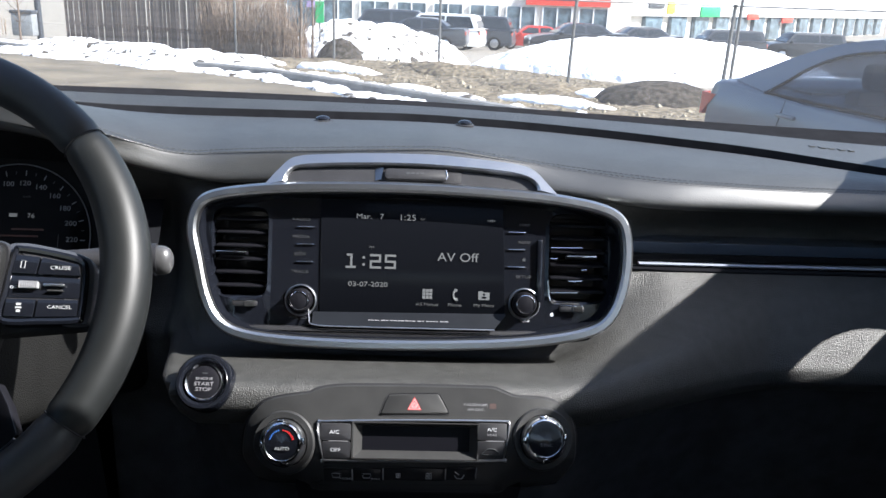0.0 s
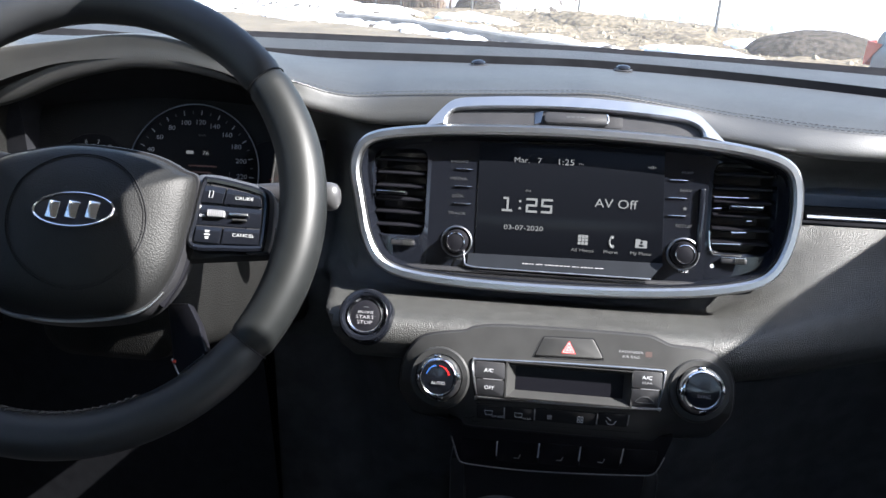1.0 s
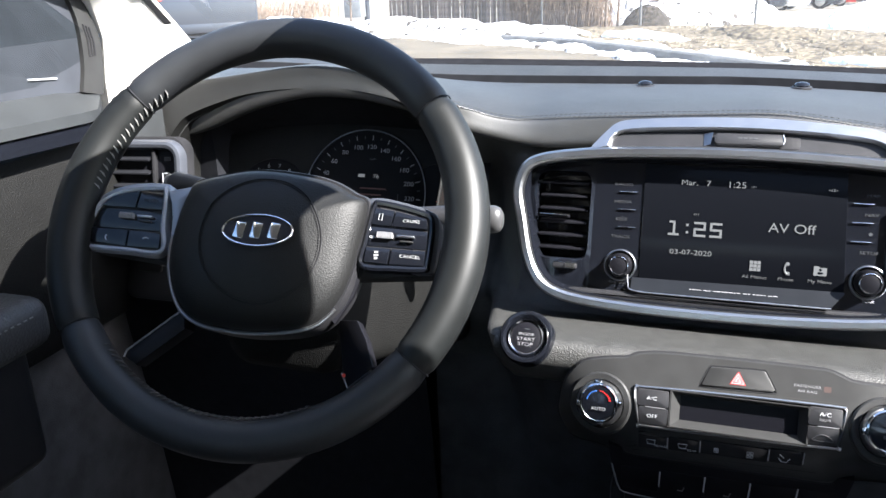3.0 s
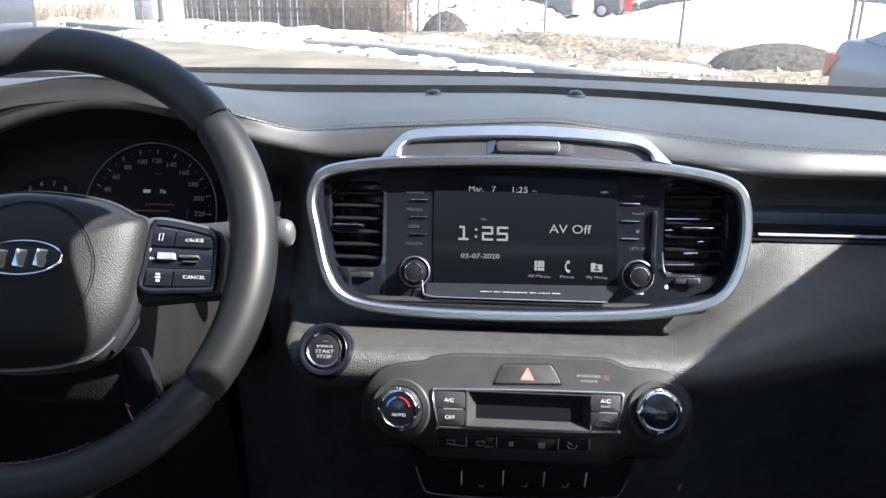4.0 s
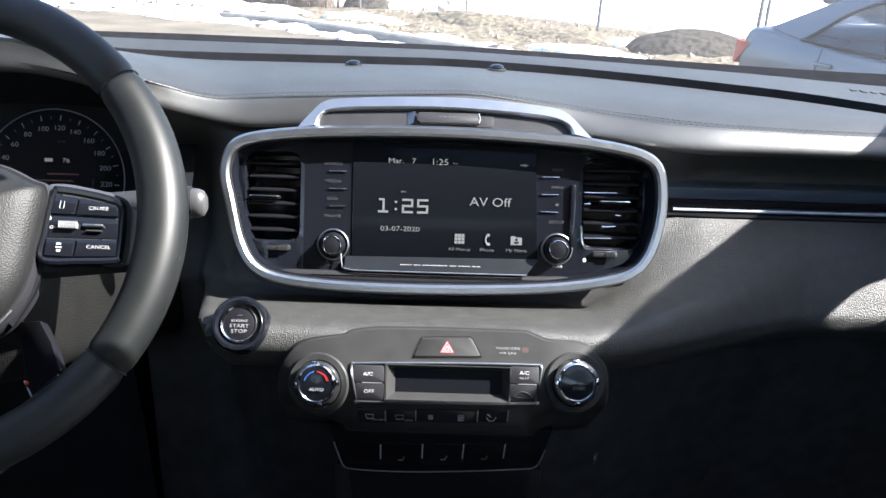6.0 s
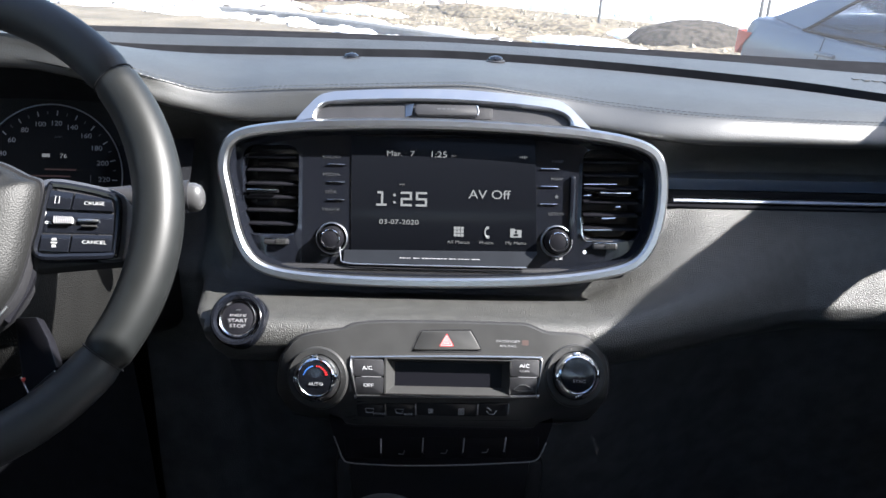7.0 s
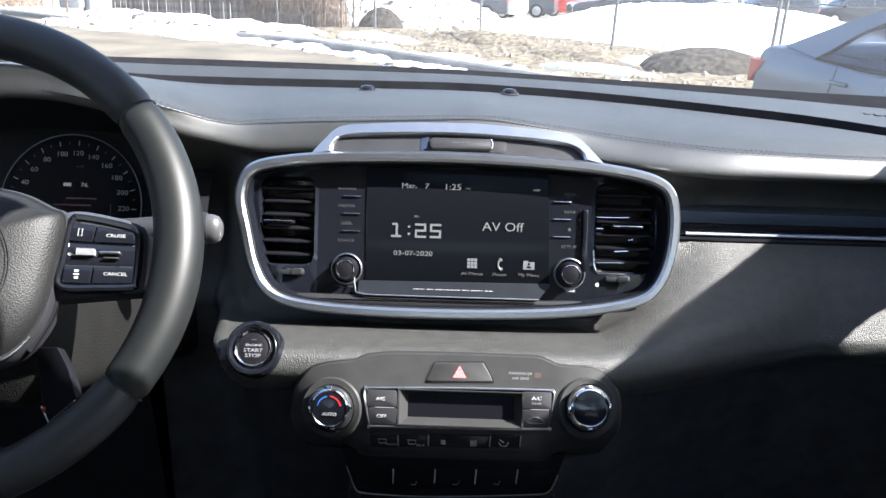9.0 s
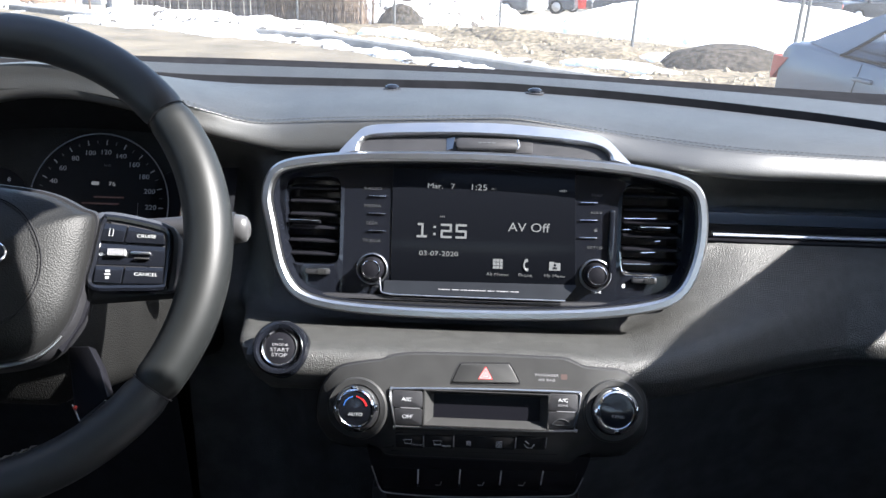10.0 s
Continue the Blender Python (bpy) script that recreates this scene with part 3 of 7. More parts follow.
def fascia_section(x):
    def mix(a, b, start, width):
        out = []
        for p, q, st, w in zip(a, b, start, width):
            f = max(0.0, min(1.0, (abs(x) - st) / w))
            f = 0.35 * f * f * (3 - 2 * f) + 0.65 * f
            out.append((p[0] + (q[0] - p[0]) * f, p[1] + (q[1] - p[1]) * f))
        return out
    sec = mix(CENTRE, RIGHT, [0.150] * 10, [0.14] * 3 + [0.25] * 7) if x > 0 else mix(CENTRE, LEFT, [0.240] * 4 + [0.236, 0.226, 0.218, 0.210, 0.2, 0.2], [0.05] * 4 + [0.045] * 6)
    if x < -0.1:
        sec[1], sec[2] = (sec[1][0] + 0.03, sec[1][1]), (sec[2][0] + 0.02, sec[2][1])
    sec[0] = (lip(x)[0] + 0.022, lip(x)[1] - 0.001)
    return spline(sec, 5, False)


def fascia_upper(x):
    sec = fascia_section(x)
    return sec[:5 * 7 + 1]


part("fascia", strip_sheet(np.linspace(-0.36, 0.74, 166), fascia_upper), GRAINED, dash, "black grained fascia")
part("lower_fascia", strip_sheet(np.linspace(-0.36, 0.74, 56), lambda x: [(y + 0.001, z) for y, z in fascia_section(x)[5 * 7 - 1:]]), FOOTWELL, dash, "matt black lower fascia")
part("upper_left_fascia", strip_sheet(np.linspace(-0.74, -0.30, 30), lambda x: [(lip(x)[0] + 0.02, lip(x)[1] - 0.002), (0.12 if x < -0.655 else 0.19, 1.24), (0.12, 1.15)]), DULL_BLACK, dash)
# knee panel kept dark by its colour, in place of shade
part("knee_panel", strip_sheet(np.linspace(-0.74, -0.33, 20), lambda x: spline([(0.10, 1.16), (0.04, 1.15), (0.0, 1.12), (-0.01, 1.05), (0.01, 0.9), (0.06, 0.4)], 4, False)), DULL_BLACK, dash)

def fascia_y(x, z):
    """How far forward the fascia's upper face lies at a height."""
    pts = [q for q in fascia_section(x) if q[1] > 1.11][::-1]
    return float(np.interp(z, [q[1] for q in pts], [q[0] for q in pts]))


# passenger trim: gloss panel with a silver line
def trim_bar(x0, x1, z0, z1, y_front, y1, material, name, label="", taper=0.0):
    xs = np.linspace(x0, x1, 24)
    rings = []
    for i, x in enumerate(xs):
        k = min(1.0, (i + 0.3) / 5) if taper else 1.0
        za = z1 - (z1 - z0) * k
        y0 = min(y_front, fascia_y(float(x), (z0 + z1) / 2) - 0.004)
        rings.append([(x, y1, za), (x, y0 + 0.001, za + 0.001), (x, y0, (za + z1) / 2), (x, y0 + 0.001, z1 - 0.001), (x, y1, z1)])
    return part(name, loops(rings, closed=True, cap_first=True, cap_last=True), material, dash, label)


trim_bar(0.25, 0.74, 1.1935, 1.2085, 0.112, 0.16, TRIM_SKY_TINT, "gloss_trim", "gloss dark trim panel, sky reflection put into its blue")
trim_bar(0.2603, 0.74, 1.1785, 1.1838, 0.112, 0.15, PALE_STRIP, "silver_strip", "thin satin silver strip")

trim_bar(0.25, 0.74, 1.1838, 1.1935, 0.115, 0.16, SLAT, "trim_gap")
# dark bar in place of the shadow that falls below the silver strip
trim_bar(0.25, 0.74, 1.1715, 1.1785, 0.114, 0.15, SLAT, "trim_base", "dark bar standing in for the shadow below the trim")

# faint moulded mark of the airbag cover
for k in range(5):
    (yg, zg), (yw, zw) = groove(0.515 + 0.011 * k), (lerp_table(0.515 + 0.011 * k, W_Y), lerp_table(0.515 + 0.011 * k, W_Z))
    part("airbag_mark", box(0.007, 0.008 + 0.004 * (k % 2), 0.0012, (0.515 + 0.011 * k, yg + (yw - yg) * 0.4, zg + 0.0095 + (zw - zg - 0.0095) * 0.4), 0.0004, 1), SMOOTH, dash, "faint unreadable moulded mark", smooth=False)

# light sensors on the pad
for x in (-0.127, 0.063):
    y = 0.318
    z = 1.3035
    lamp = thing("light_sensor", Matrix.Translation((x, y, z)), "small domed dark sensor on the dashboard top", "sensor", "dashboard sensors")
    part("base", lathe([(0.0, -0.002), (0.012, -0.002), (0.0125, 0.0015), (0.011, 0.0025), (0.0, 0.0025)], 24), DARK, lamp)
    part("dome", lathe([(0.0100, 0.002), (0.0095, 0.0045), (0.007, 0.0068), (0.003, 0.0078), (0.0003, 0.008)], 24), PIANO, lamp)

# ---------------------------------------------------------------- centre display unit
S = face_frame(0, 0.015, 1.17, 18)
unit = thing("infotainment_unit", S, "infotainment unit with satin silver surround and dark screen", "infotainment unit")
RING = [(-0.2354, 0.0660), (-0.2322, 0.0844), (-0.2263, 0.0950), (-0.2180, 0.1020), (-0.2060, 0.1066), (-0.1857, 0.1103), (-0.1565, 0.1138), (-0.1292, 0.1160), (-0.0692, 0.1182), (0.0048, 0.1190),
        (0.0732, 0.1165), (0.1266, 0.1132), (0.1560, 0.1098), (0.1880, 0.1048), (0.2050, 0.0993), (0.2153, 0.0938), (0.2226, 0.0855), (0.2268, 0.0745), (0.2288, 0.0600), (0.2291, 0.0450), (0.2280, 0.0290),
        (0.2252, 0.0125), (0.2205, -0.0035), (0.2140, -0.0175), (0.2035, -0.0298), (0.1890, -0.0378), (0.1590, -0.0452), (0.1233, -0.0503), (0.0777, -0.0540), (0.0117, -0.0562), (-0.0500, -0.0566),
        (-0.1004, -0.0556), (-0.1400, -0.0534), (-0.1700, -0.0500), (-0.1900, -0.0440), (-0.2030, -0.0350), (-0.2125, -0.0222), (-0.2200, -0.0042), (-0.2246, 0.0149), (-0.2288, 0.0360), (-0.2333, 0.0530)]
BEZEL = spline(RING, 4)
for _ in range(10):
    BEZEL = [0.25 * a + 0.5 * b + 0.25 * c for a, b, c in zip(BEZEL[-1:] + BEZEL[:-1], BEZEL, BEZEL[1:] + BEZEL[:1])]
part("surround", frame_ring(BEZEL, [(0.006, -0.045), (0.0025, -0.016), (0.0003, -0.006), (0.0, 0.002), (0.0010, 0.0062), (0.0032, 0.0090), (0.0085, 0.0092), (0.0112, 0.0068), (0.0124, 0.001), (0.0140, -0.012), (0.0155, -0.02)]), SILVER, unit, "satin silver surround")
part("inner_lip", frame_ring(inset(BEZEL, 0.0115), [(0.0, 0.001), (0.002, 0.0008), (0.004, -0.006), (0.006, -0.02)]), PIANO, unit)
INNER = inset(BEZEL, 0.0138)


def clipped(poly, x0, x1):
    """The part of a closed outline between two uprights."""
    out = []
    for p, q in zip(poly, poly[1:] + poly[:1]):
        if x0 <= p[0] <= x1:
            out.append((p[0], p[1]))
        for x in sorted((x0, x1), reverse=p[0] > q[0]):
            if (p[0] - x) * (q[0] - x) < 0:
                f = (x - p[0]) / (q[0] - p[0])
                out.append((x, p[1] + (q[1] - p[1]) * f))
    return out


def by_angle(poly, c, n=72):
    """Where n rays from c meet an outline."""
    out = []
    for k in range(n):
        d = np.array((math.cos(2 * math.pi * k / n), math.sin(2 * math.pi * k / n)))
        best = None
        for p, q in zip(poly, poly[1:] + poly[:1]):
            p, e = np.array(p[:2], float) - c, np.array(q[:2], float) - np.array(p[:2], float)
            den = d[0] * e[1] - d[1] * e[0]
            if abs(den) > 1e-12:
                r, t = (p[0] * e[1] - p[1] * e[0]) / den, (p[0] * d[1] - p[1] * d[0]) / den
                if r > 0 and -1e-9 <= t <= 1 + 1e-9 and (best is None or r < best):
                    best = r
        out.append(c + d * best)
    return out


part("panel", slab(clipped(INNER, -0.149, 0.139), -0.03, -0.012), PIANO, unit, "gloss black panel")
part("screen", slab([(-0.0985, 0.1), (0.0930, 0.1), (0.0975, -0.020), (-0.0975, -0.020)], -0.013, -0.0108, 0.0006), GLASS_DARK, unit, "dark switched-on screen")
# sunlit ledge below the screen
ledge = loops([[(-0.1035, -0.0185, -0.0105), (0.098, -0.0165, -0.0105)], [(-0.104, -0.0200, -0.0095), (0.098, -0.0185, -0.0095)], [(-0.104, -0.0315, 0.0000), (0.086, -0.0318, 0.0000)], [(-0.104, -0.0335, -0.002), (0.086, -0.034, -0.002)]], closed=False)
part("ledge", ledge, LEDGE, unit, "grey ledge below the screen")
part("ledge_edge", tube(spline([(-0.1085, -0.014, -0.0085), (-0.1070, -0.0250, -0.0040), (-0.1010, -0.0315, 0.0), (-0.06, -0.0326, 0.0006), (0.086, -0.0328, 0.0006)], 6, False), 0.0008, 6), SILVER, unit, "thin bright edge of the ledge")
part("lower_plinth", slab(spline([(-0.17, -0.034), (0, -0.0355), (0.165, -0.034), (0.17, -0.044), (0, -0.0485), (-0.17, -0.044)], 6), -0.014, -0.002, 0.003), DARK, unit)
rnd = random.Random(4)
x = -0.046
while x < 0.040:
    w = rnd.uniform(0.0016, 0.0042)
    part("maker_mark", box(w, 0.0010, 0.0006, (x + w / 2, -0.0258, -0.0047), turn=Matrix.Rotation(radians(-38), 4, "X")), PRINT_GREY, unit, "small pale unreadable mark", smooth=False)
    x += w + rnd.choice((0.0007, 0.0009, 0.0024))

Z_T = -0.0103
words("Mar.   7", 0.0056, LIT, unit, (-0.047, 0.0825, Z_T), 1.2)
words("1:25", 0.0064, LIT, unit, (-0.0075, 0.0822, Z_T), 1.25)
words("PM", 0.0022, LIT_DIM, unit, (0.0085, 0.0810, Z_T), 1.3)
words("PM", 0.0024, LIT_DIM, unit, (-0.0447, 0.0503, Z_T), 1.3)
words("03-07-2020", 0.0052, LIT, unit, (-0.0475, 0.0113, Z_T), 1.25)
words("AV Off", 0.0095, LIT, unit, (0.0463, 0.0415, Z_T), 1.15)
words("All Menus", 0.0034, LIT_DIM, unit, (0.0152, -0.0083, Z_T), 1.25)
words("Phone", 0.0034, LIT_DIM, unit, (0.0442, -0.0083, Z_T), 1.25)
words("My Menu", 0.0034, LIT_DIM, unit, (0.0750, -0.0080, Z_T), 1.25)


def digit_strokes(strokes, at, w, h, t, bm):
    for x0, y0, x1, y1 in strokes:
        box(abs(x1 - x0) * w + t, abs(y1 - y0) * h + t, 0.0003, (at[0] + (x0 + x1) / 2 * w, at[1] + (y0 + y1) / 2 * h, Z_T), 0.0001, 1, bm=bm)


def big_digit(kind, at):
    w, h, t = 0.0095, 0.0128, 0.0023
    two = ((0, 1, 1, 1), (1, 1, 1, 0.5), (0, 0.5, 1, 0.5), (0, 0.5, 0, 0), (0, 0, 1, 0))
    five = ((0, 1, 1, 1), (0, 1, 0, 0.5), (0, 0.5, 1, 0.5), (1, 0.5, 1, 0), (0, 0, 1, 0))
    one = ((0.1, 1, 0.5, 1), (0.5, 1, 0.5, 0), (0, 0, 0.9, 0))
    bm = bmesh.new()
    digit_strokes({"1": one, "2": two, "5": five}[kind], at, w, h, t, bm)
    part("clock_digit", bm, LIT, unit, "large lit digit " + kind, smooth=False)


big_digit("1", (-0.0702, 0.0292))
big_digit("2", (-0.0450, 0.0292))
big_digit("5", (-0.0292, 0.0292))
bm = box(0.0024, 0.0024, 0.0003, (-0.0525, 0.0320, Z_T))
box(0.0024, 0.0024, 0.0003, (-0.0525, 0.0395, Z_T), bm=bm)
part("clock_colon", bm, LIT, unit, smooth=False)
# icons
bm = bmesh.new()
for i in range(3):
    for j in range(3):
        box(0.0031, 0.0031, 0.0003, (0.0152 + (i - 1) * 0.0036, 0.0028 + (j - 1) * 0.0036, Z_T), bm=bm)
part("menu_icon", bm, LIT, unit, "grid icon", smooth=False)
bm = tube([(0.0442 + 0.0045 * math.cos(a) + 0.003, 0.0025 + 0.006 * math.sin(a), Z_T) for a in np.linspace(2.0, 4.2, 9)], 0.0009, 6)
box(0.0034, 0.0032, 0.0006, (0.0452, 0.0073, Z_T), 0.0008, bm=bm)
box(0.0034, 0.0032, 0.0006, (0.0458, -0.0022, Z_T), 0.0008, bm=bm)
part("phone_icon", bm, LIT, unit, "handset icon")
bm = slab([(0.0690, 0.0070), (0.0735, 0.0070), (0.0745, 0.0058), (0.0808, 0.0058), (0.0808, -0.0022), (0.0690, -0.0022)], Z_T - 0.0002, Z_T + 0.0002)
part("folder_icon", bm, LIT, unit, "folder icon", smooth=False)
bm = lathe([(0.0014, 0.0), (0.0014, 0.0004)], 12, (0.0750, 0.0035, Z_T))
box(0.0052, 0.0024, 0.0006, (0.0750, 0.0003, Z_T + 0.0001), 0.0008, bm=bm)
part("folder_mark", bm, GLASS_DARK, unit)
bm = bmesh.new()
for k in range(4):
    box(0.0014, 0.0012 + 0.0008 * (k % 3), 0.0003, (0.0775 + 0.0022 * k, 0.0815, Z_T), bm=bm)
part("signal_icon", bm, LIT_DIM, unit, smooth=False)

# keys either side of the screen
for side, x, names in ((-1, -0.1138, ("RADIO", "MEDIA", "SEEK", "TRACK")), (1, 0.1085, ("MAP", "NAV", "", "SETUP"))):
    for k, text in enumerate(names):
        y = 0.0778 - 0.0183 * k
        lx = -0.1190 if side < 0 else 0.1165
        if text:
            words(text, 0.0033, LEGEND_DIM, unit, (lx, y, -0.0116), 1.35)
        else:
            star = []
            for i in range(10):
                r = 0.0026 if i % 2 == 0 else 0.0012
                star.append((lx + r * math.cos(math.pi / 2 + i * math.pi / 5), y + r * math.sin(math.pi / 2 + i * math.pi / 5)))
            part("star_key_mark", slab(star, -0.0118, -0.0114), LEGEND_DIM, unit, smooth=False)
        if text in ("SEEK", "TRACK"):
            up = 1 if text == "SEEK" else -1
            part("chevron", tube([(lx - 0.0012, y + up * 0.0026, -0.0115), (lx, y + up * 0.0036, -0.0115), (lx + 0.0012, y + up * 0.0026, -0.0115)], 0.00022, 4), LEGEND_DIM, unit)
        if k < 3:
            part("key_divider", box(0.0185, 0.0011, 0.003, (x, y - 0.0078, -0.0115), 0.0005), CHROME, unit, "thin bright key edge")


def infotainment_knob(x, y):
    knob = part("knob", lathe([(0.0128, -0.014), (0.0127, -0.006), (0.0120, -0.004), (0.0116, 0.001), (0.0108, 0.0025), (0.0092, 0.0028)], 40, (x, y, 0)), SLAT, unit, "round black volume knob")
    part("knob_rim", lathe([(0.0098, 0.0020), (0.0097, 0.0034), (0.0092, 0.0036), (0.0088, 0.0028)], 40, (x, y, 0), cap=False), CHROME, knob, "thin bright ring")
    part("knob_face", lathe([(0.0090, 0.001), (0.0089, 0.0025), (0.0080, 0.0030), (0.0, 0.0030)], 40, (x, y, 0)), SLAT, knob)
    part("knob_ring", lathe([(0.0172, -0.0125), (0.0165, -0.0095), (0.0155, -0.0090), (0.0140, -0.0125)], 40, (x, y, 0), cap=False), DIM_METAL, knob)


infotainment_knob(-0.1172, -0.0068)
infotainment_knob(0.1178, -0.0052)
words("PWR  VOL", 0.0026, LEGEND_DIM, unit, (-0.1190, -0.0255, -0.0116), 1.2)
words("TUNE", 0.0026, LEGEND, unit, (0.1190, -0.0235, -0.0116), 1.2)


def air_vent(x0, x1, y0, y1, side, louvres, tab, wheel_x, glints=(), mirror=1):
    cx, cy, w, h = (x0 + x1) / 2, (y0 + y1) / 2, x1 - x0, y1 - y0
    c = np.array((cx, cy))
    edge_out = by_angle(side, c)
    edge_in = by_angle(rrect(w, h, 0.012, 6, cx, cy), c)
    rings = [[(*q, -0.012) for q in edge_out], [(*(q + (p - q) * 0.12), -0.0105) for q, p in zip(edge_in, edge_out)], [(*q, -0.0125) for q in edge_in], [(*(c + (q - c) * 0.97), -0.045) for q in edge_in]]
    vent = part("air_vent", loops(rings, cap_last=True), PIANO, unit, "dark slatted air vent")
    for k in range(louvres):
        y = y0 + 0.012 + (h - 0.022) * k / (louvres - 1)
        part("slat", box(w - 0.005, 0.0026, 0.016, (cx, y, -0.0215), 0.0011, turn=Matrix.Rotation(radians(14), 4, "X")), SLAT, vent)
    # chrome strips stand in for sun glints on the slat fronts
    for xa, xb, y, r in glints:
        part("slat_edge", tube([(xa, y, -0.0131), ((xa + xb) / 2, y + 0.0002, -0.0128), (xb, y + 0.0005, -0.0131)], r, 6), CHROME, vent, "thin chrome strip standing in for a sun glint")
    part("tab", box(0.033, 0.0034, 0.007, (tab[0], tab[1], -0.0130), 0.001), SLAT, vent)
    part("tab_edge", box(0.031, 0.0015, 0.002, (tab[0], tab[1] + 0.0012, -0.0090), 0.0004), CHROME, vent, "bright tab edge")
    part("thumb_wheel", box(0.026, 0.0062, 0.008, (wheel_x, y0 - 0.0075, -0.0105), 0.002), DARK, vent, "ribbed thumb wheel")
    for k in range(6):
        part("rib", box(0.0009, 0.0052, 0.002, (wheel_x + mirror * (0.001 + 0.0018 * k), y0 - 0.0075, -0.0062), 0.0003), SMOOTH, vent)
    part("wheel_edge", box(0.024, 0.0008, 0.001, (wheel_x, y0 - 0.0042, -0.0068), 0.0003), CHROME, vent)


air_vent(-0.210, -0.153, -0.004, 0.088, clipped(INNER, -1, -0.149), 6, (-0.1905, 0.0410), -0.175)
air_vent(0.143, 0.205, -0.002, 0.090, clipped(INNER, 0.139, 1), 6, (0.1774, 0.0450), 0.168, ((0.1454, 0.1792, 0.0550, 0.0005), (0.1451, 0.1522, 0.0432, 0.0005), (0.1786, 0.1834, 0.0318, 0.0006), (0.1647, 0.1789, 0.0197, 0.0007), (0.1465, 0.1745, 0.0072, 0.0008)))
part("vent_edge", tube([(0.1425, 0.0199, -0.0112), (0.1438, 0.0035, -0.0112), (0.1450, -0.0010, -0.0110), (0.1484, -0.0037, -0.0108), (0.1600, -0.0037, -0.0108), (0.1758, -0.0033, -0.0110)], 0.0013, 8), CHROME, unit, "bright curved vent edge")
part("vent_divider", box(0.006, 0.066, 0.006, (0.1330, 0.030, -0.0105), 0.002), PIANO, unit, "gloss dark upright divider")
part("vent_light", lathe([(0.0024, -0.0125), (0.0022, -0.0110), (0.0014, -0.0108)], 16, (0.1475, -0.0160, 0)), LEGEND, unit)

# hood above the display
H0 = face_frame(0, 0.054, 1.285, 40)
hood = thing("display_hood", H0, "silver arched trim with dark slot above the screen", "dashboard trim")
arch = [(-0.1575, -0.0120), (-0.1515, -0.0030), (-0.1409, 0.0110), (-0.1328, 0.0203), (-0.1230, 0.0248), (-0.1080, 0.0268), (-0.06, 0.0300), (0.0044, 0.0312), (0.0455, 0.0290), (0.0850, 0.0250), (0.1120, 0.0212), (0.1215, 0.0175), (0.1290, 0.0115), (0.1429, -0.0058), (0.1510, -0.0150)]
slot = [(-0.1337, -0.0060), (-0.1331, 0.0028), (-0.1289, 0.0092), (-0.1215, 0.0122), (-0.1006, 0.0139), (-0.0422, 0.0163), (0.0046, 0.0163), (0.0515, 0.0142), (0.0866, 0.0116), (0.1099, 0.0086), (0.1203, 0.0046), (0.1259, -0.0014), (0.1274, -0.0085)]
outer, inner = spline(arch, 8, False), spline(slot, 10, False)
def resample(line, n):
    p = np.array([q[:2] for q in line], float)
    d = np.r_[0, np.cumsum(np.linalg.norm(np.diff(p, axis=0), axis=1))]
    return [(np.interp(s, d, p[:, 0]), np.interp(s, d, p[:, 1])) for s in np.linspace(0, d[-1], n)]
o_line, i_line = resample(outer, 60), resample(inner, 60)
rings = [[(x, y, -0.03) for x, y in o_line], [(x, y, 0.0) for x, y in o_line], [(x + (a - x) * 0.12, y + (b - y) * 0.12, 0.003) for (x, y), (a, b) in zip(o_line, i_line)],
         [(x + (a - x) * 0.88, y + (b - y) * 0.88, 0.003) for (x, y), (a, b) in zip(o_line, i_line)], [(a, b, 0.001) for a, b in i_line], [(a * 0.995, b - 0.0005, -0.012) for a, b in i_line]]
part("arch", loops(rings, closed=False), SILVER, hood, "satin silver arch")
low = [(x, -0.0165) for x, _ in i_line]
part("slot_panel", slab([(x, y) for x, y in i_line] + [(0.128, -0.016), (-0.132, -0.013)], -0.016, -0.004), DARK, hood, "dark grey slot panel")
part("centre_switch", slab(rrect(0.066, 0.0125, 0.0045, 5, 0.0, 0.0066), -0.006, 0.0015, 0.0015), DARK, hood, "black indicator bar")
part("switch_edge", tube([(0.0315, 0.0010, 0.0018), (0.0332, 0.0045, 0.0020), (0.0315, 0.0118, 0.0018)], 0.0006, 6), CHROME, hood)
part("switch_cheek", loops([[(-0.043, 0.0135, -0.0035), (-0.034, 0.0138, 0.0005)], [(-0.0425, -0.0005, -0.0035), (-0.036, 0.0, 0.0005)]], closed=False), DIM_METAL, hood, "bright concave cheek")
part("switch_recess", slab(rrect(0.020, 0.0150, 0.004, 5, 0.0375, 0.0062), -0.006, -0.0032, 0.0004), RUBBER, hood)
bm = bmesh.new()
for k, w in enumerate((0.004, 0.0035, 0.003, 0.004)):
    box(w, 0.0016, 0.0004, (-0.008 + 0.0048 * k, 0.0072, 0.0016), bm=bm)
part("switch_marks", bm, LEGEND_DIM, hood, smooth=False)

# ---------------------------------------------------------------- start button
start = thing("start_button", face_frame(-0.1935, -0.080, 1.1148, 35), "round engine start stop button with chrome ring", "push button")
part("collar", lathe([(0.0285, -0.02), (0.0280, 0.001), (0.0262, 0.0038), (0.0235, 0.0042), (0.0205, 0.001), (0.0195, -0.004)], 48, cap=False), PIANO, start, "gloss black collar")
part("ring", lathe([(0.0196, -0.003), (0.0190, 0.0020), (0.0178, 0.0034), (0.0165, 0.0022), (0.0163, -0.002)], 48, cap=False), CHROME, start, "chrome ring")
part("cap", lathe([(0.0165, -0.004), (0.0163, 0.0008), (0.0150, 0.0016), (0.0, 0.0010)], 48), SLAT, start, "black button cap")
words("ENGINE", 0.0026, PRINT_GREY, start, (0, 0.0030, 0.0016), 1.3)
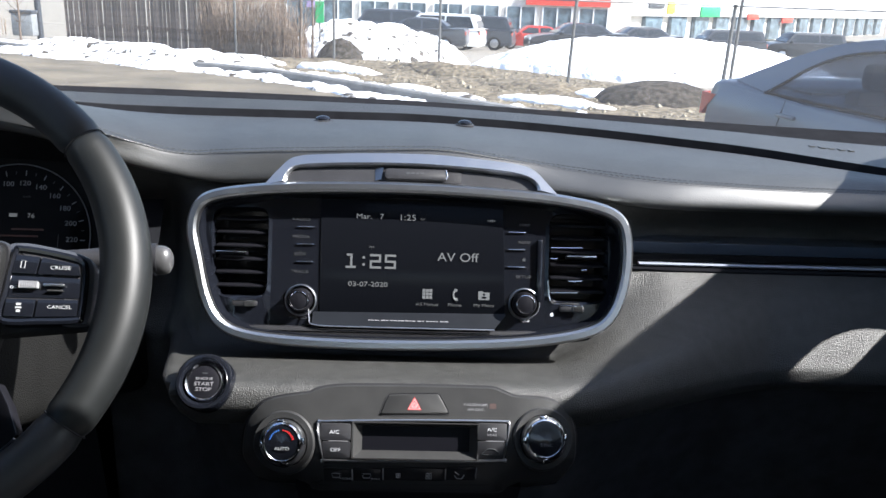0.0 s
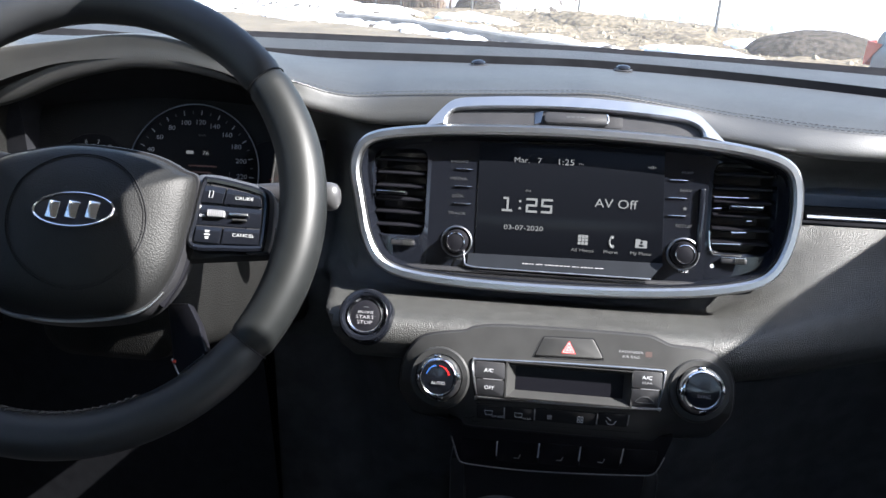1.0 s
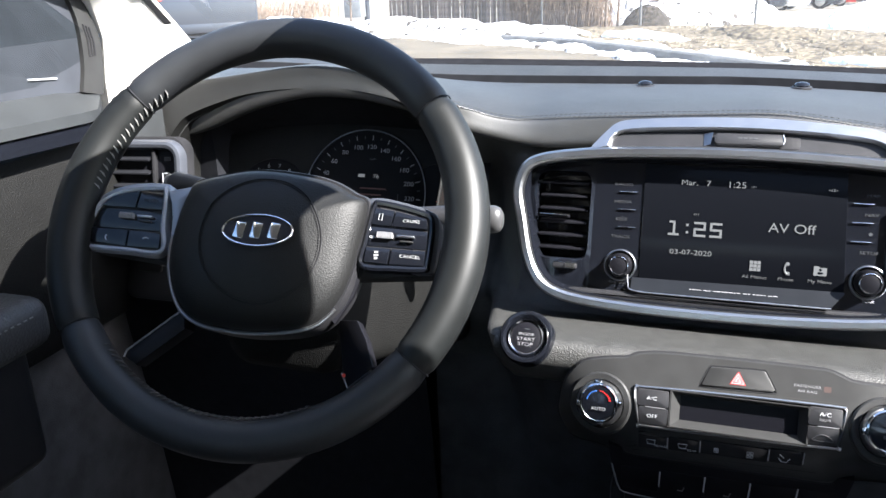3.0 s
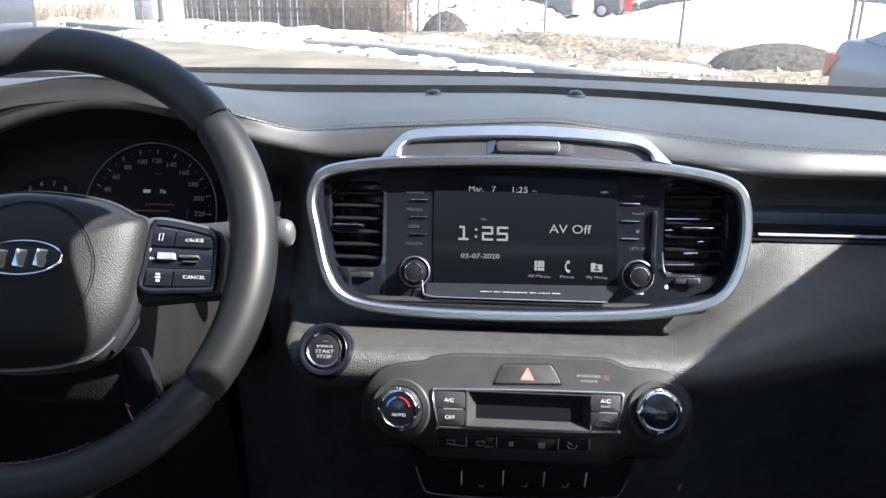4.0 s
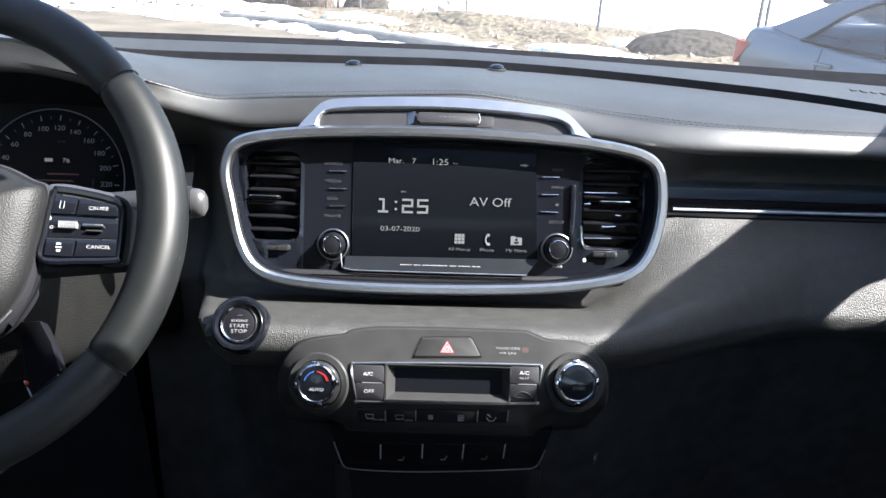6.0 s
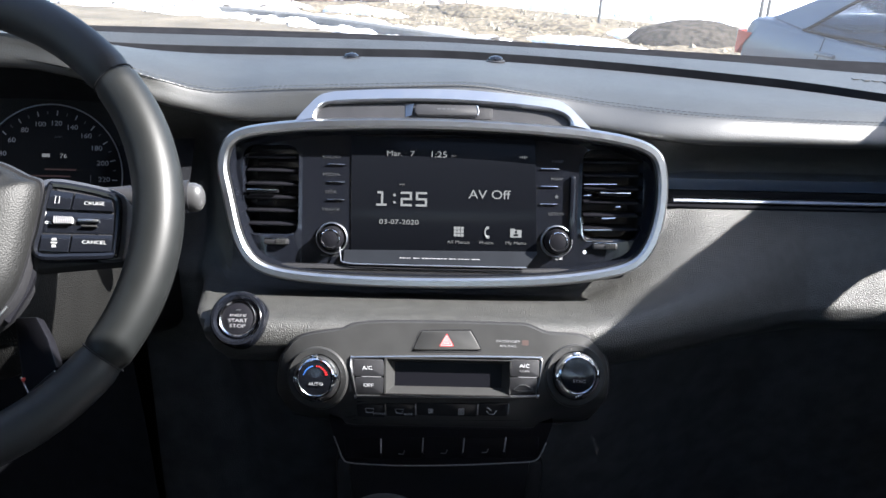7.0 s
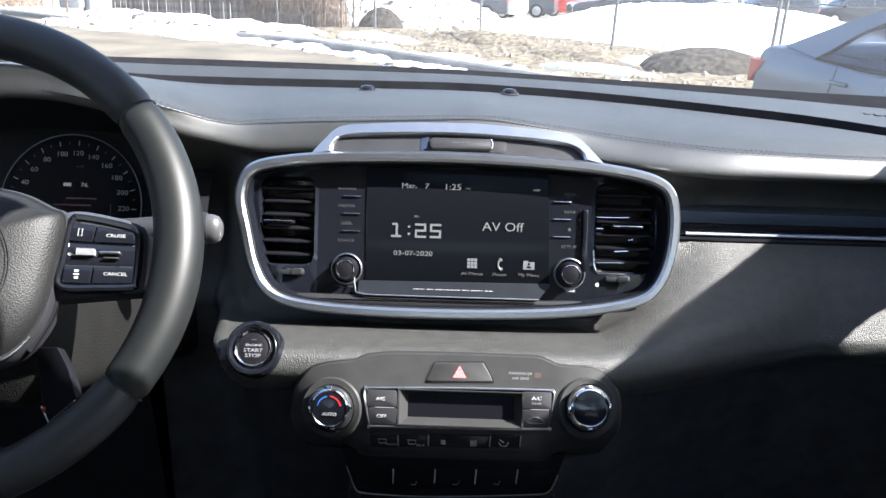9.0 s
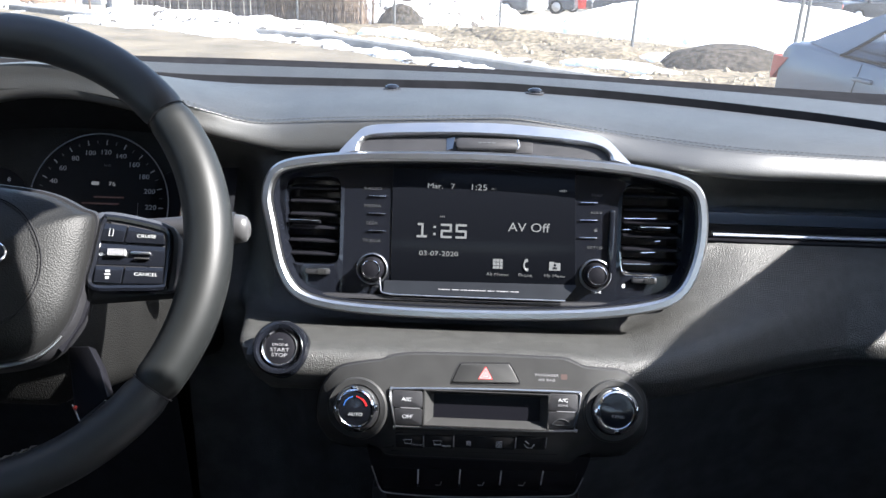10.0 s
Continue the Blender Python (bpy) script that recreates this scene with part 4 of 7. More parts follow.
words("START", 0.0037, PRINT_GREY, start, (0, -0.0022, 0.0016), 1.3)
words("STOP", 0.0037, PRINT_GREY, start, (0, -0.0075, 0.0016), 1.3)
part("lamp_mark", box(0.005, 0.0009, 0.0004, (0, 0.0085, 0.0016)), LEGEND_DIM, start, smooth=False)

for o in start.children:
    for v in o.data.vertices:
        v.co.x, v.co.y = v.co.x * 0.96, v.co.y * 0.96

# ---------------------------------------------------------------- climate panel
H = face_frame(0, -0.105, 1.075, 30)
def bent(ob):
    """Curves the lower half of the climate panel away."""
    for o in ob.children_recursive:
        for v in o.data.vertices:
            if v.co.y < 0.012:
                v.co.z -= 8.0 * (v.co.y - 0.012) ** 2 + 12.0 * min(0.0, v.co.y + 0.016) ** 2
            v.co.z -= 3.0 * max(0.0, abs(v.co.x) - 0.095) ** 2
            if o.name.startswith("panel"):
                v.co.z -= 30.0 * max(0.0, -0.010 - v.co.y) ** 2 * max(0.0, min(1.0, (abs(v.co.x) - 0.088) / 0.03)) + 18.0 * max(0.0, abs(v.co.x) - 0.138) ** 2


clim = thing("climate_panel", H, "climate control panel with two chrome-ringed dials", "climate control")
pan = spline([(-0.1585, -0.020), (-0.1547, 0.0082), (-0.1459, 0.0218), (-0.1357, 0.0313), (-0.1143, 0.0364), (-0.0945, 0.0392), (-0.0848, 0.0435), (-0.06, 0.0468), (0.004, 0.0478), (0.06, 0.0476), (0.079, 0.0470),
              (0.0898, 0.0432), (0.1004, 0.0396), (0.127, 0.0388), (0.1380, 0.0358), (0.1500, 0.0280), (0.1578, 0.0180), (0.1615, 0.004), (0.1620, -0.02)], 6, False)
pan += [np.array(q) for q in ((0.150, -0.043), (0.085, -0.052), (-0.085, -0.052), (-0.150, -0.043))]
disp = spline([(-0.0847, 0.0085), (-0.0825, 0.0122), (-0.077, 0.0133), (0.005, 0.0157), (0.086, 0.0163), (0.0925, 0.0150), (0.0940, 0.0110), (0.0895, -0.0165), (0.0850, -0.0200), (0.0, -0.0222), (-0.074, -0.0228), (-0.0795, -0.0205)], 6)
mid_c = np.array((0.004, -0.003))
edge_pan, edge_disp = by_angle([tuple(q) for q in inset(pan, 0.0015)], mid_c, 160), by_angle([tuple(q) for q in inset(disp, 0.0008)], mid_c, 160)
edge_far = by_angle([tuple(q) for q in pan], mid_c, 160)
rings = [[(x, y, -0.02) for x, y in edge_far], [(x, y, 0.0015) for x, y in edge_far], [(x, y, 0.003) for x, y in edge_pan]]
for f in (0.15, 0.3, 0.45, 0.6, 0.8, 1.0):
    rings.append([(*(q + (w - q) * f), 0.003) for q, w in zip(edge_pan, edge_disp)])
rings.append([(*w, -0.010) for w in edge_disp])
part("panel", loops(rings, cap_first=True), SMOOTH, clim, "satin dark grey panel")
part("panel_gap", frame_ring(pan, [(-0.0016, -0.01), (-0.0016, 0.0012), (0.0, 0.0014)]), RUBBER, clim)
part("display_frame", frame_ring(disp, [(-0.001, 0.0015), (-0.0006, 0.0052), (0.0004, 0.0058), (0.0014, 0.0050), (0.0018, 0.0028)]), SILVER, clim, "thin bright frame")
part("lcd_recess", loops([[(x, y, z) for x, y in ((x0, y0), (x1, y0), (x1, y1), (x0, y1))] for x0, x1, y0, y1, z in ((-0.0535, 0.0660, 0.0135, -0.0212, 0.0034), (-0.0530, 0.0655, 0.0128, -0.0206, 0.0068), (-0.0515, 0.0640, 0.0122, -0.0196, 0.0066), (-0.0434, 0.0570, 0.0098, -0.0122, -0.0040))]), SMOOTH, clim, "bevelled grey recess", smooth=False)
part("lcd", slab([(-0.0440, 0.0104), (0.0576, 0.0104), (0.0576, -0.0126), (-0.0440, -0.0126)], -0.0080, -0.0036), LCD_BLANK, clim, "blank dark display", smooth=False)
for x0, x1, top, bot in ((-0.0825, -0.0535, 0.0118, -0.0212), (0.0640, 0.0915, 0.0145, -0.0190)):
    mid = (top + bot) / 2
    part("key", slab(rrect(x1 - x0, top - mid - 0.0006, 0.002, 4, (x0 + x1) / 2, (top + mid) / 2), 0.002, 0.0056, 0.0008), DARK, clim)
    part("key", slab(rrect((x1 - x0) * 0.93, mid - bot - 0.0006, 0.002, 4, (x0 + x1) / 2 + (0.001 if x0 < 0 else -0.001), (mid + bot) / 2), 0.002, 0.0056, 0.0008), DARK, clim)
    part("key_line", box((x1 - x0) * 0.62, 0.0007, 0.0006, ((x0 + x1) / 2 + 0.003, mid, 0.0057)), PRINT_GREY, clim, smooth=False)
words("A/C", 0.0034, LEGEND, clim, (-0.0688, 0.0032, 0.0058), 1.2)
words("OFF", 0.0034, LEGEND, clim, (-0.0676, -0.0128, 0.0058), 1.2)
words("A/C", 0.0034, LEGEND, clim, (0.0777, 0.0080, 0.0058), 1.2)
words("REAR", 0.0022, PRINT_GREY, clim, (0.0777, 0.0032, 0.0058), 1.3)
bm = tube([(0.0767 + q[0], -0.0127 + q[1], 0.0058) for q in spline([(-0.0075, -0.002), (-0.006, 0.001), (-0.002, 0.0032), (0.003, 0.003), (0.007, 0.0005), (0.0078, -0.002)], 4)], 0.00035, 4, closed=True)
part("recirculate_mark", bm, LEGEND_DIM, clim)


def climate_dial(x, y, text, marks):
    dial = part("dial", lathe([(0.0345, -0.002), (0.0335, 0.0052), (0.0318, 0.0066), (0.0262, 0.0052), (0.0242, 0.001)], 56, (x, y, 0), cap=False), SMOOTH, clim, "round temperature dial")
    part("grip", lathe([(0.0245, 0.0), (0.0242, 0.013), (0.0228, 0.0155), (0.0212, 0.0158)], 96, (x, y, 0), cap=False, squash=lambda a, r, h: 1 + (0.006 if h < 0.014 and int(a * 48 / math.pi) % 2 else 0)), SILVER, dial, "ribbed silver grip")
    for a in (75, 165, 255, 345):
        part("lug", box(0.008, 0.004, 0.007, (x + 0.0225 * math.cos(radians(a + 20)), y + 0.0225 * math.sin(radians(a + 20)), 0.0135), 0.0015, turn=Matrix.Rotation(radians(a + 110), 4, "Z")), CHROME, dial)
    part("rim", lathe([(0.0215, 0.012), (0.0208, 0.0168), (0.0192, 0.0176), (0.0182, 0.0165)], 56, (x, y, 0), cap=False), CHROME, dial, "chrome rim")
    part("face", lathe([(0.0185, 0.012), (0.0184, 0.0162), (0.0175, 0.0168), (0.0, 0.0164)], 56, (x, y, 0)), PIANO, dial)
    words(text, 0.0034, LEGEND if marks else PRINT_GREY, dial, (x + (0.0005 if marks else 0.0015), y - 0.0062, 0.0170), 1.2)
    for a0, a1, tone in ((168, 100, BLUE), (88, 12, RED)):
        if marks:
            for k in range(7):
                a = radians(a0 + (a1 - a0) * (k + 0.5) / 7)
                r0 = 0.0128
                part("scale_mark", box(0.0012, 0.0012 + 0.00022 * k * (1 if tone is RED else 0), 0.0004, (x + r0 * math.cos(a), y + r0 * math.sin(a), 0.0169), turn=Matrix.Rotation(a + math.pi / 2, 4, "Z")), tone, dial, smooth=False)


    for o in (dial, *dial.children):
        for v in o.data.vertices:
            v.co.x, v.co.y = x + (v.co.x - x) * 0.87, y + (v.co.y - y) * 0.87


climate_dial(-0.1160, -0.0072, "AUTO", True)
climate_dial(0.1266, 0.0004, "SYNC", False)
# hazard switch
hz = spline([(-0.0272, 0.0212), (-0.0245, 0.0290), (-0.0205, 0.0378), (-0.0170, 0.0395), (0.005, 0.0403), (0.0235, 0.0408), (0.0280, 0.0395), (0.0350, 0.0275), (0.0368, 0.0228), (0.0340, 0.0210), (0.005, 0.0200), (-0.0250, 0.0196)], 2)
part("hazard_switch", slab(inset(hz, 0.0008), 0.0, 0.0046, 0.001), SMOOTH, clim, "grey hazard switch")
part("hazard_gap", frame_ring(hz, [(-0.0006, 0.002), (-0.0004, 0.0036), (0.0006, 0.0034), (0.0012, 0.002)]), RUBBER, clim)
tri = [(0.0046 + 0.0070 * math.sin(a), 0.0288 + 0.0070 * math.cos(a)) for a in (0, 2 * math.pi / 3, 4 * math.pi / 3)]
tri_n = [tuple(np.array(tri[i]) + (np.array(tri[(i + 1) % 3]) - np.array(tri[i])) * k / 6) for i in range(3) for k in range(6)]
cen = np.array((0.0046, 0.0288))
def tri_ring(a, b, z):
    return loops([[(*(cen + (np.array(q) - cen) * s), zz) for q in tri_n] for s, zz in ((a, z - 0.0002), (a, z), (b, z), (b, z - 0.0002))])
part("hazard_field", slab([tuple(cen + (np.array(q) - cen) * 1.12) for q in tri_n], 0.004, 0.0048), RED, clim, "red hazard field", smooth=False)
part("hazard_triangle", tri_ring(0.92, 0.78, 0.0051), LEGEND, clim, smooth=False)
part("hazard_inner_triangle", tri_ring(0.46, 0.30, 0.0051), LEGEND, clim, smooth=False)
words("PASSENGER", 0.0024, PRINT_GREY, clim, (0.0623, 0.0307, 0.0032), 1.3)
words("AIR BAG", 0.0024, PRINT_GREY, clim, (0.0623, 0.0262, 0.0032), 1.3)
part("airbag_lamp", slab(rrect(0.006, 0.005, 0.001, 2, 0.0785, 0.0298), 0.0025, 0.0031), mat("unlit amber mark", (0.045, 0.026, 0.023), 0.5), clim, smooth=False)

# row of keys below the display
keys = [(-0.0800, -0.0524), (-0.0524, -0.0234), (-0.0234, 0.0356), (0.0356, 0.0645)]
part("key_row_bed", slab([(-0.0845, -0.0470), (-0.0790, -0.0275), (0.0720, -0.0230), (0.0770, -0.0440)], -0.004, 0.0030, 0.0006), BLACK, clim)
for k, (x0, x1) in enumerate(keys):
    part("key", slab(rrect(x1 - x0 - 0.0015, 0.0125, 0.0012, 3, (x0 + x1) / 2, -0.0365 + 0.0012 * k), 0.001, 0.0044, 0.0008), BLACK, clim)
    part("key_divider", box(0.0011, 0.0105, 0.0012, (x1, -0.0358 + 0.0012 * k, 0.0040), 0.0003), PRINT_GREY, clim)
for x, text in ((-0.0585, "FRONT"), (-0.0305, "REAR")):
    words(text, 0.0021, LEGEND, clim, (x, -0.0396, 0.0046), 1.25)
for x in (-0.0675, -0.0390):
    part("defrost_mark", tube([(x + q[0], -0.0365 + q[1], 0.0046) for q in ((-0.004, 0.002), (0.004, 0.002), (0.003, -0.002), (-0.003, -0.002))], 0.0004, 4, closed=True), LEGEND, clim)
for x, s in ((-0.0091, 0.7), (0.0199, 1.0)):
    bm = bmesh.new()
    for k in range(4):
        a = math.pi / 4 + k * math.pi / 2
        tube([(x + s * 0.0022 * math.cos(a) + s * 0.0013 * math.cos(b), -0.0357 + s * 0.0022 * math.sin(a) + s * 0.0013 * math.sin(b), 0.0046) for b in np.linspace(0, 5.4, 7)], 0.00035, 4, closed=True, bm=bm)
    part("fan_mark", bm, LEGEND, clim)
bm = tube([(0.044, -0.0345, 0.0046), (0.0465, -0.0375, 0.0046), (0.051, -0.0378, 0.0046), (0.0535, -0.034, 0.0046)], 0.0005, 4)
tube([(0.0445, -0.0312, 0.0046), (0.0485, -0.0340, 0.0046)], 0.0005, 4, bm=bm)
part("airflow_mark", bm, LEGEND, clim)

bent(clim)

# seat heater row
L = face_frame(0, -0.078, 0.9835, -18)
heat = thing("seat_heater_panel", L, "dark seat heater switch row with thin bright edges", "switch panel")
row = [(-0.1095, 0.0300), (-0.1062, 0.0019), (-0.1034, -0.0144), (-0.1000, -0.0320), (-0.0945, -0.0398), (-0.0718, -0.0424), (-0.0318, -0.0432), (0.0222, -0.0400), (0.0806, -0.0340), (0.0970, -0.0310), (0.1035, -0.0200), (0.1088, 0.0109), (0.1110, 0.0300)]
row_s = spline(row, 5, False)
part("bed", slab(row_s, -0.03, 0.0), SLAT, heat)
part("edge", tube([(x, y, 0.0005) for x, y in row_s if y < 0.004], 0.0008, 6), PRINT_GREY, heat, "thin grey rim")
for x, y in ((-0.0595, -0.0107), (-0.0170, -0.0080), (0.0243, -0.0071), (0.0660, -0.0044)):
    part("key_divider", box(0.0013, 0.0220, 0.0016, (x, y, 0.0010), 0.0004, turn=Matrix.Rotation(-0.035, 4, "Z")), LEGEND, heat, "thin bright divider")
for x0, x1 in ((-0.0965, -0.0605), (-0.0585, -0.0180), (-0.0160, 0.0233), (0.0253, 0.0650), (0.0670, 0.1000)):
    part("key", slab(rrect(x1 - x0, 0.034, 0.002, 3, (x0 + x1) / 2, -0.0130 + 0.04 * (x0 + x1) / 2), -0.002, 0.0004, 0.0004), SLAT, heat)
for x, y in ((-0.0390, -0.0204), (0.0044, -0.0176), (0.0459, -0.0149)):
    bm = tube([(x - 0.003, y - 0.002, 0.0016), (x + 0.002, y - 0.0022, 0.0016), (x + 0.0035, y + 0.0035, 0.0016)], 0.0006, 4)
    part("heat_mark", bm, PRINT_GREY, heat)

# ---------------------------------------------------------------- gear lever and console
stack = thing("centre_stack", Matrix.Translation((0, 0.0, 0.95)), "dark lower centre stack carrying the switches", "console")
part("front_plate", box(0.196, 0.02, 0.22, (0, -0.004, -0.100), 0.006, turn=Matrix.Rotation(radians(18), 4, "X")), RUBBER, stack)
for s in (-1, 1):
    part("side_panel", box(0.018, 0.16, 0.20, (s * 0.1045, 0.050, -0.125), 0.006), DARK, stack, "dark grained side panel")
console = thing("centre_console", Matrix(), "low dark centre console between the seats", "console")
part("console_body", box(0.24, 0.9, 0.30, (0.0, -0.62, 0.72), 0.03), DARK, console)
part("console_tray", box(0.19, 0.16, 0.05, (0.0, -0.19, 0.86), 0.015), DARK, console)
lever = thing("gear_lever", Matrix.Translation((-0.048, -0.20, 0.841)), "dark gear lever with grey topped knob", "gear lever")
part("stem", lathe([(0.030, 0.0), (0.024, 0.03), (0.017, 0.07), (0.016, 0.10)], 20), RUBBER, lever, "black leather boot")
part("knob", lathe([(0.016, 0.088), (0.030, 0.098), (0.038, 0.115), (0.040, 0.130), (0.036, 0.142), (0.024, 0.149), (0.010, 0.152), (0.0005, 0.1525)], 32), SMOOTH, lever, "rounded grey knob")
part("knob_ring", lathe([(0.0400, 0.126), (0.0408, 0.128), (0.0408, 0.131), (0.0398, 0.133)], 32, cap=False), DIM_METAL, lever)


# ---------------------------------------------------------------- steering wheel
WM = face_frame(-0.384, -0.2323, 1.2638, 34.3, 7.75)
wheel = thing("steering_wheel", WM, "black leather steering wheel with silver-trimmed spokes and round hub", "steering wheel")
PRINT_KEY = mat("pale key print", (0.24, 0.245, 0.25), 0.6)
R_RIM, R_TUBE = 0.1747, 0.0170


def rim_arc(a0, a1, fat, name, skin):
    n = 40
    path, rad = [], []
    for i in range(n + 1):
        a = radians(a0 + (a1 - a0) * i / n)
        e = min(i, n - i) / n
        path.append((R_RIM * math.cos(a), R_RIM * math.sin(a), 0.0))
        rad.append((R_TUBE + fat * math.sin(math.pi * i / n)) * (1 - 0.10 * max(0, 1 - e * 40)))
    return part(name, tube(path, rad, 20), skin, wheel, "smooth black leather rim section")


SEAMS = (37.3, 138.6, 211.8, 322.8)
rim_arc(SEAMS[0] + 0.02, SEAMS[1] - 0.02, 0.0005, "rim_top", RIM_DARK)
rim_arc(SEAMS[1] + 0.02, SEAMS[2] - 0.02, 0.0014, "rim_grip", WHEEL_LEATHER)
rim_arc(SEAMS[2] + 0.02, SEAMS[3] - 0.02, 0.0, "rim_bottom", RIM_DARK)
rim_arc(SEAMS[3] + 0.02 - 360, SEAMS[0] - 0.02, 0.0014, "rim_grip", WHEEL_LEATHER)
for a in SEAMS:
    part("rim_seam", tube([((R_RIM + 0.0165 * math.cos(b)) * math.cos(radians(a)), (R_RIM + 0.0165 * math.cos(b)) * math.sin(radians(a)), 0.0165 * math.sin(b)) for b in np.linspace(0, 2 * math.pi, 20, endpoint=False)], 0.0006, 6, closed=True), RUBBER, wheel)
for a0, a1 in ((SEAMS[1] - 8, SEAMS[1] + 30), (SEAMS[2] + 10, SEAMS[3] - 30)):
    bm = bmesh.new()
    a = a0
    while a < a1:
        p, q = radians(a), radians(a + 1.2)
        r1, r2 = R_RIM - 0.0158, R_RIM - 0.0176
        tube([(r1 * math.cos(p), r1 * math.sin(p), 0.0085), (r2 * math.cos(p * 0.6 + q * 0.4), r2 * math.sin(p * 0.6 + q * 0.4), 0.0050), ((r2 - 0.0002) * math.cos(q), (r2 - 0.0002) * math.sin(q), 0.0)], [0.0004, 0.0009, 0.0003], 6, bm=bm)
        a += 2.2
    tagged(part("rim_stitching", bm, THREAD_LIGHT if a0 < 180 else THREAD, wheel, "pale cross stitching"), kind="stuff")

HUB = [(-0.0765, 0.0265), (-0.0820, 0.0040), (-0.0843, -0.0180), (-0.0815, -0.0422), (-0.0673, -0.0690), (-0.0470, -0.0815), (-0.0183, -0.0851), (0.0132, -0.0846), (0.0500, -0.0788), (0.0717, -0.0682), (0.0882, -0.0452),
       (0.0965, -0.0100), (0.1010, 0.0310), (0.0870, 0.0400), (0.0637, 0.0497), (0.0320, 0.0545), (-0.0080, 0.0555), (-0.0422, 0.0490), (-0.0690, 0.0405)]
hub_line = spline(HUB, 6)


def dome(line, z0, z1, steps=7, cx=0.003, cy=-0.014, bm=None):
    """A cushion over a closed outline."""
    rings = [[(x, y, z0 - 0.03) for x, y in line]]
    for k in range(steps + 1):
        f = k / steps
        s = math.cos(f * math.pi / 2 * 0.97)
        rings.append([(cx + (x - cx) * s, cy + (y - cy) * s, z0 + (z1 - z0) * math.sin(f * math.pi / 2)) for x, y in line])
    return loops(rings, cap_last=True, bm=bm)


part("hub_cushion", dome(inset(hub_line, 0.002), -0.004, 0.025), HUB_LEATHER, wheel, "grained black hub cushion")
part("hub_surround", frame_ring(hub_line, [(-0.001, -0.03), (-0.002, -0.008), (0.0, -0.003), (0.004, -0.004)]), DARK, wheel)
edge = [q for q in hub_line[2:6 * 9 + 4]]
part("hub_trim", tube([(x, y, -0.0035) for x, y in edge], 0.0016, 8), SILVER, wheel, "thin silver edging round the hub")
ring = []
dome_edge = by_angle(inset(hub_line, 0.002), np.array((0.003, -0.014)), 144)
for a in np.linspace(0, 2 * math.pi, 72, endpoint=False):
    q = np.array((0.0125 + 0.0560 * math.cos(a), -0.0110 + 0.0530 * math.sin(a))) - (0.003, -0.014)
    far_r = np.linalg.norm(dome_edge[int(round((math.atan2(q[1], q[0]) % (2 * math.pi)) / (2 * math.pi) * 144)) % 144] - (0.003, -0.014))
    f = math.acos(min(1.0, np.linalg.norm(q) / far_r)) / (math.pi / 2 * 0.97)
    ring.append((0.003 + q[0], -0.014 + q[1], -0.0036 + 0.029 * math.sin(f * math.pi / 2)))
part("airbag_line", tube(ring, 0.0005, 6, closed=True), BLACK, wheel)
bm = bmesh.new()
for k in range(72):
    for f in (0.10, 0.60):
        a, b = np.array(ring[k]), np.array(ring[(k + 1) % 72])
        c, h = np.array((0.0125, -0.0110, 0.0)), np.array((0.0, 0.0, 0.0006))
        u, v = a + (b - a) * f, a + (b - a) * (f + 0.32)
        tube([tuple(q + (c - q) * (0.035, 0.035, 0.0) + h) for q in (u, (u + v) / 2 + h * 0.4, v)], 0.0005, 4, bm=bm)
tagged(part("airbag_stitching", bm, BLACK, wheel, "black stitched seam round the hub"), kind="stuff")
# plain oval emblem
EM = Matrix.Translation((0.0095, -0.0109, 0.0255)) @ Matrix.Rotation(radians(-0.5), 4, "Z")
oval = [(0.0310 * math.cos(a), 0.0140 * math.sin(a)) for a in np.linspace(0, 2 * math.pi, 48, endpoint=False)]
emblem = part("emblem", slab(inset(oval, 0.0012), -0.004, 0.0006), mat("emblem ground", (0.02, 0.022, 0.03), 0.2, coat=0.5, rough_vary=0.04, vary_size=0.01), wheel, "dark oval emblem", m=EM)
part("emblem_ring", frame_ring(oval, [(0.0, -0.003), (0.0003, 0.0012), (0.0011, 0.0018), (0.0020, 0.0012), (0.0024, 0.0)]), CHROME, emblem, "chrome oval ring")
for x in (-0.0150, -0.0005, 0.0145):
    part("emblem_bar", box(0.0085, 0.0130, 0.0014, (x, 0.0, 0.001), 0.0005, turn=Matrix.Rotation(-0.18, 4, "Z")), CHROME, emblem, "plain bright bar")
part("horn_mark", box(0.007, 0.0030, 0.0005, (0.047, 0.0150, 0.0195), 0.0002), RUBBER, wheel)

# spokes with their key pads
PAD_R = spline([(0.1000, -0.0202), (0.1010, 0.0), (0.1058, 0.0300), (0.1110, 0.0335), (0.1350, 0.0306), (0.1545, 0.0262), (0.1600, 0.0205), (0.1605, 0.0), (0.1590, -0.0160), (0.1560, -0.0195), (0.1280, -0.0210)], 6)
PAD_L = spline([(-0.0935, -0.0235), (-0.0955, 0.0), (-0.0985, 0.0300), (-0.1040, 0.0338), (-0.1300, 0.0315), (-0.1520, 0.0250), (-0.1660, 0.0130), (-0.1740, -0.0100), (-0.1750, -0.0190), (-0.1690, -0.0240), (-0.1300, -0.0245)], 6)
for line, s in ((PAD_R, 1), (PAD_L, -1)):
    spoke = part("spoke", slab(line, -0.022, -0.004, 0.002), DARK, wheel, "spoke with control keys")
    # the right frame is the left silver one with shade put into its colour
    part("spoke_trim", frame_ring(line, [(-0.0025, -0.012), (-0.0020, -0.0025), (0.0, -0.0012), (0.0022, -0.0022), (0.0028, -0.005)]), PALE_STRIP if s < 0 else PIANO, spoke, "satin silver spoke frame" if s < 0 else "spoke frame darkened to gloss black to carry shade")
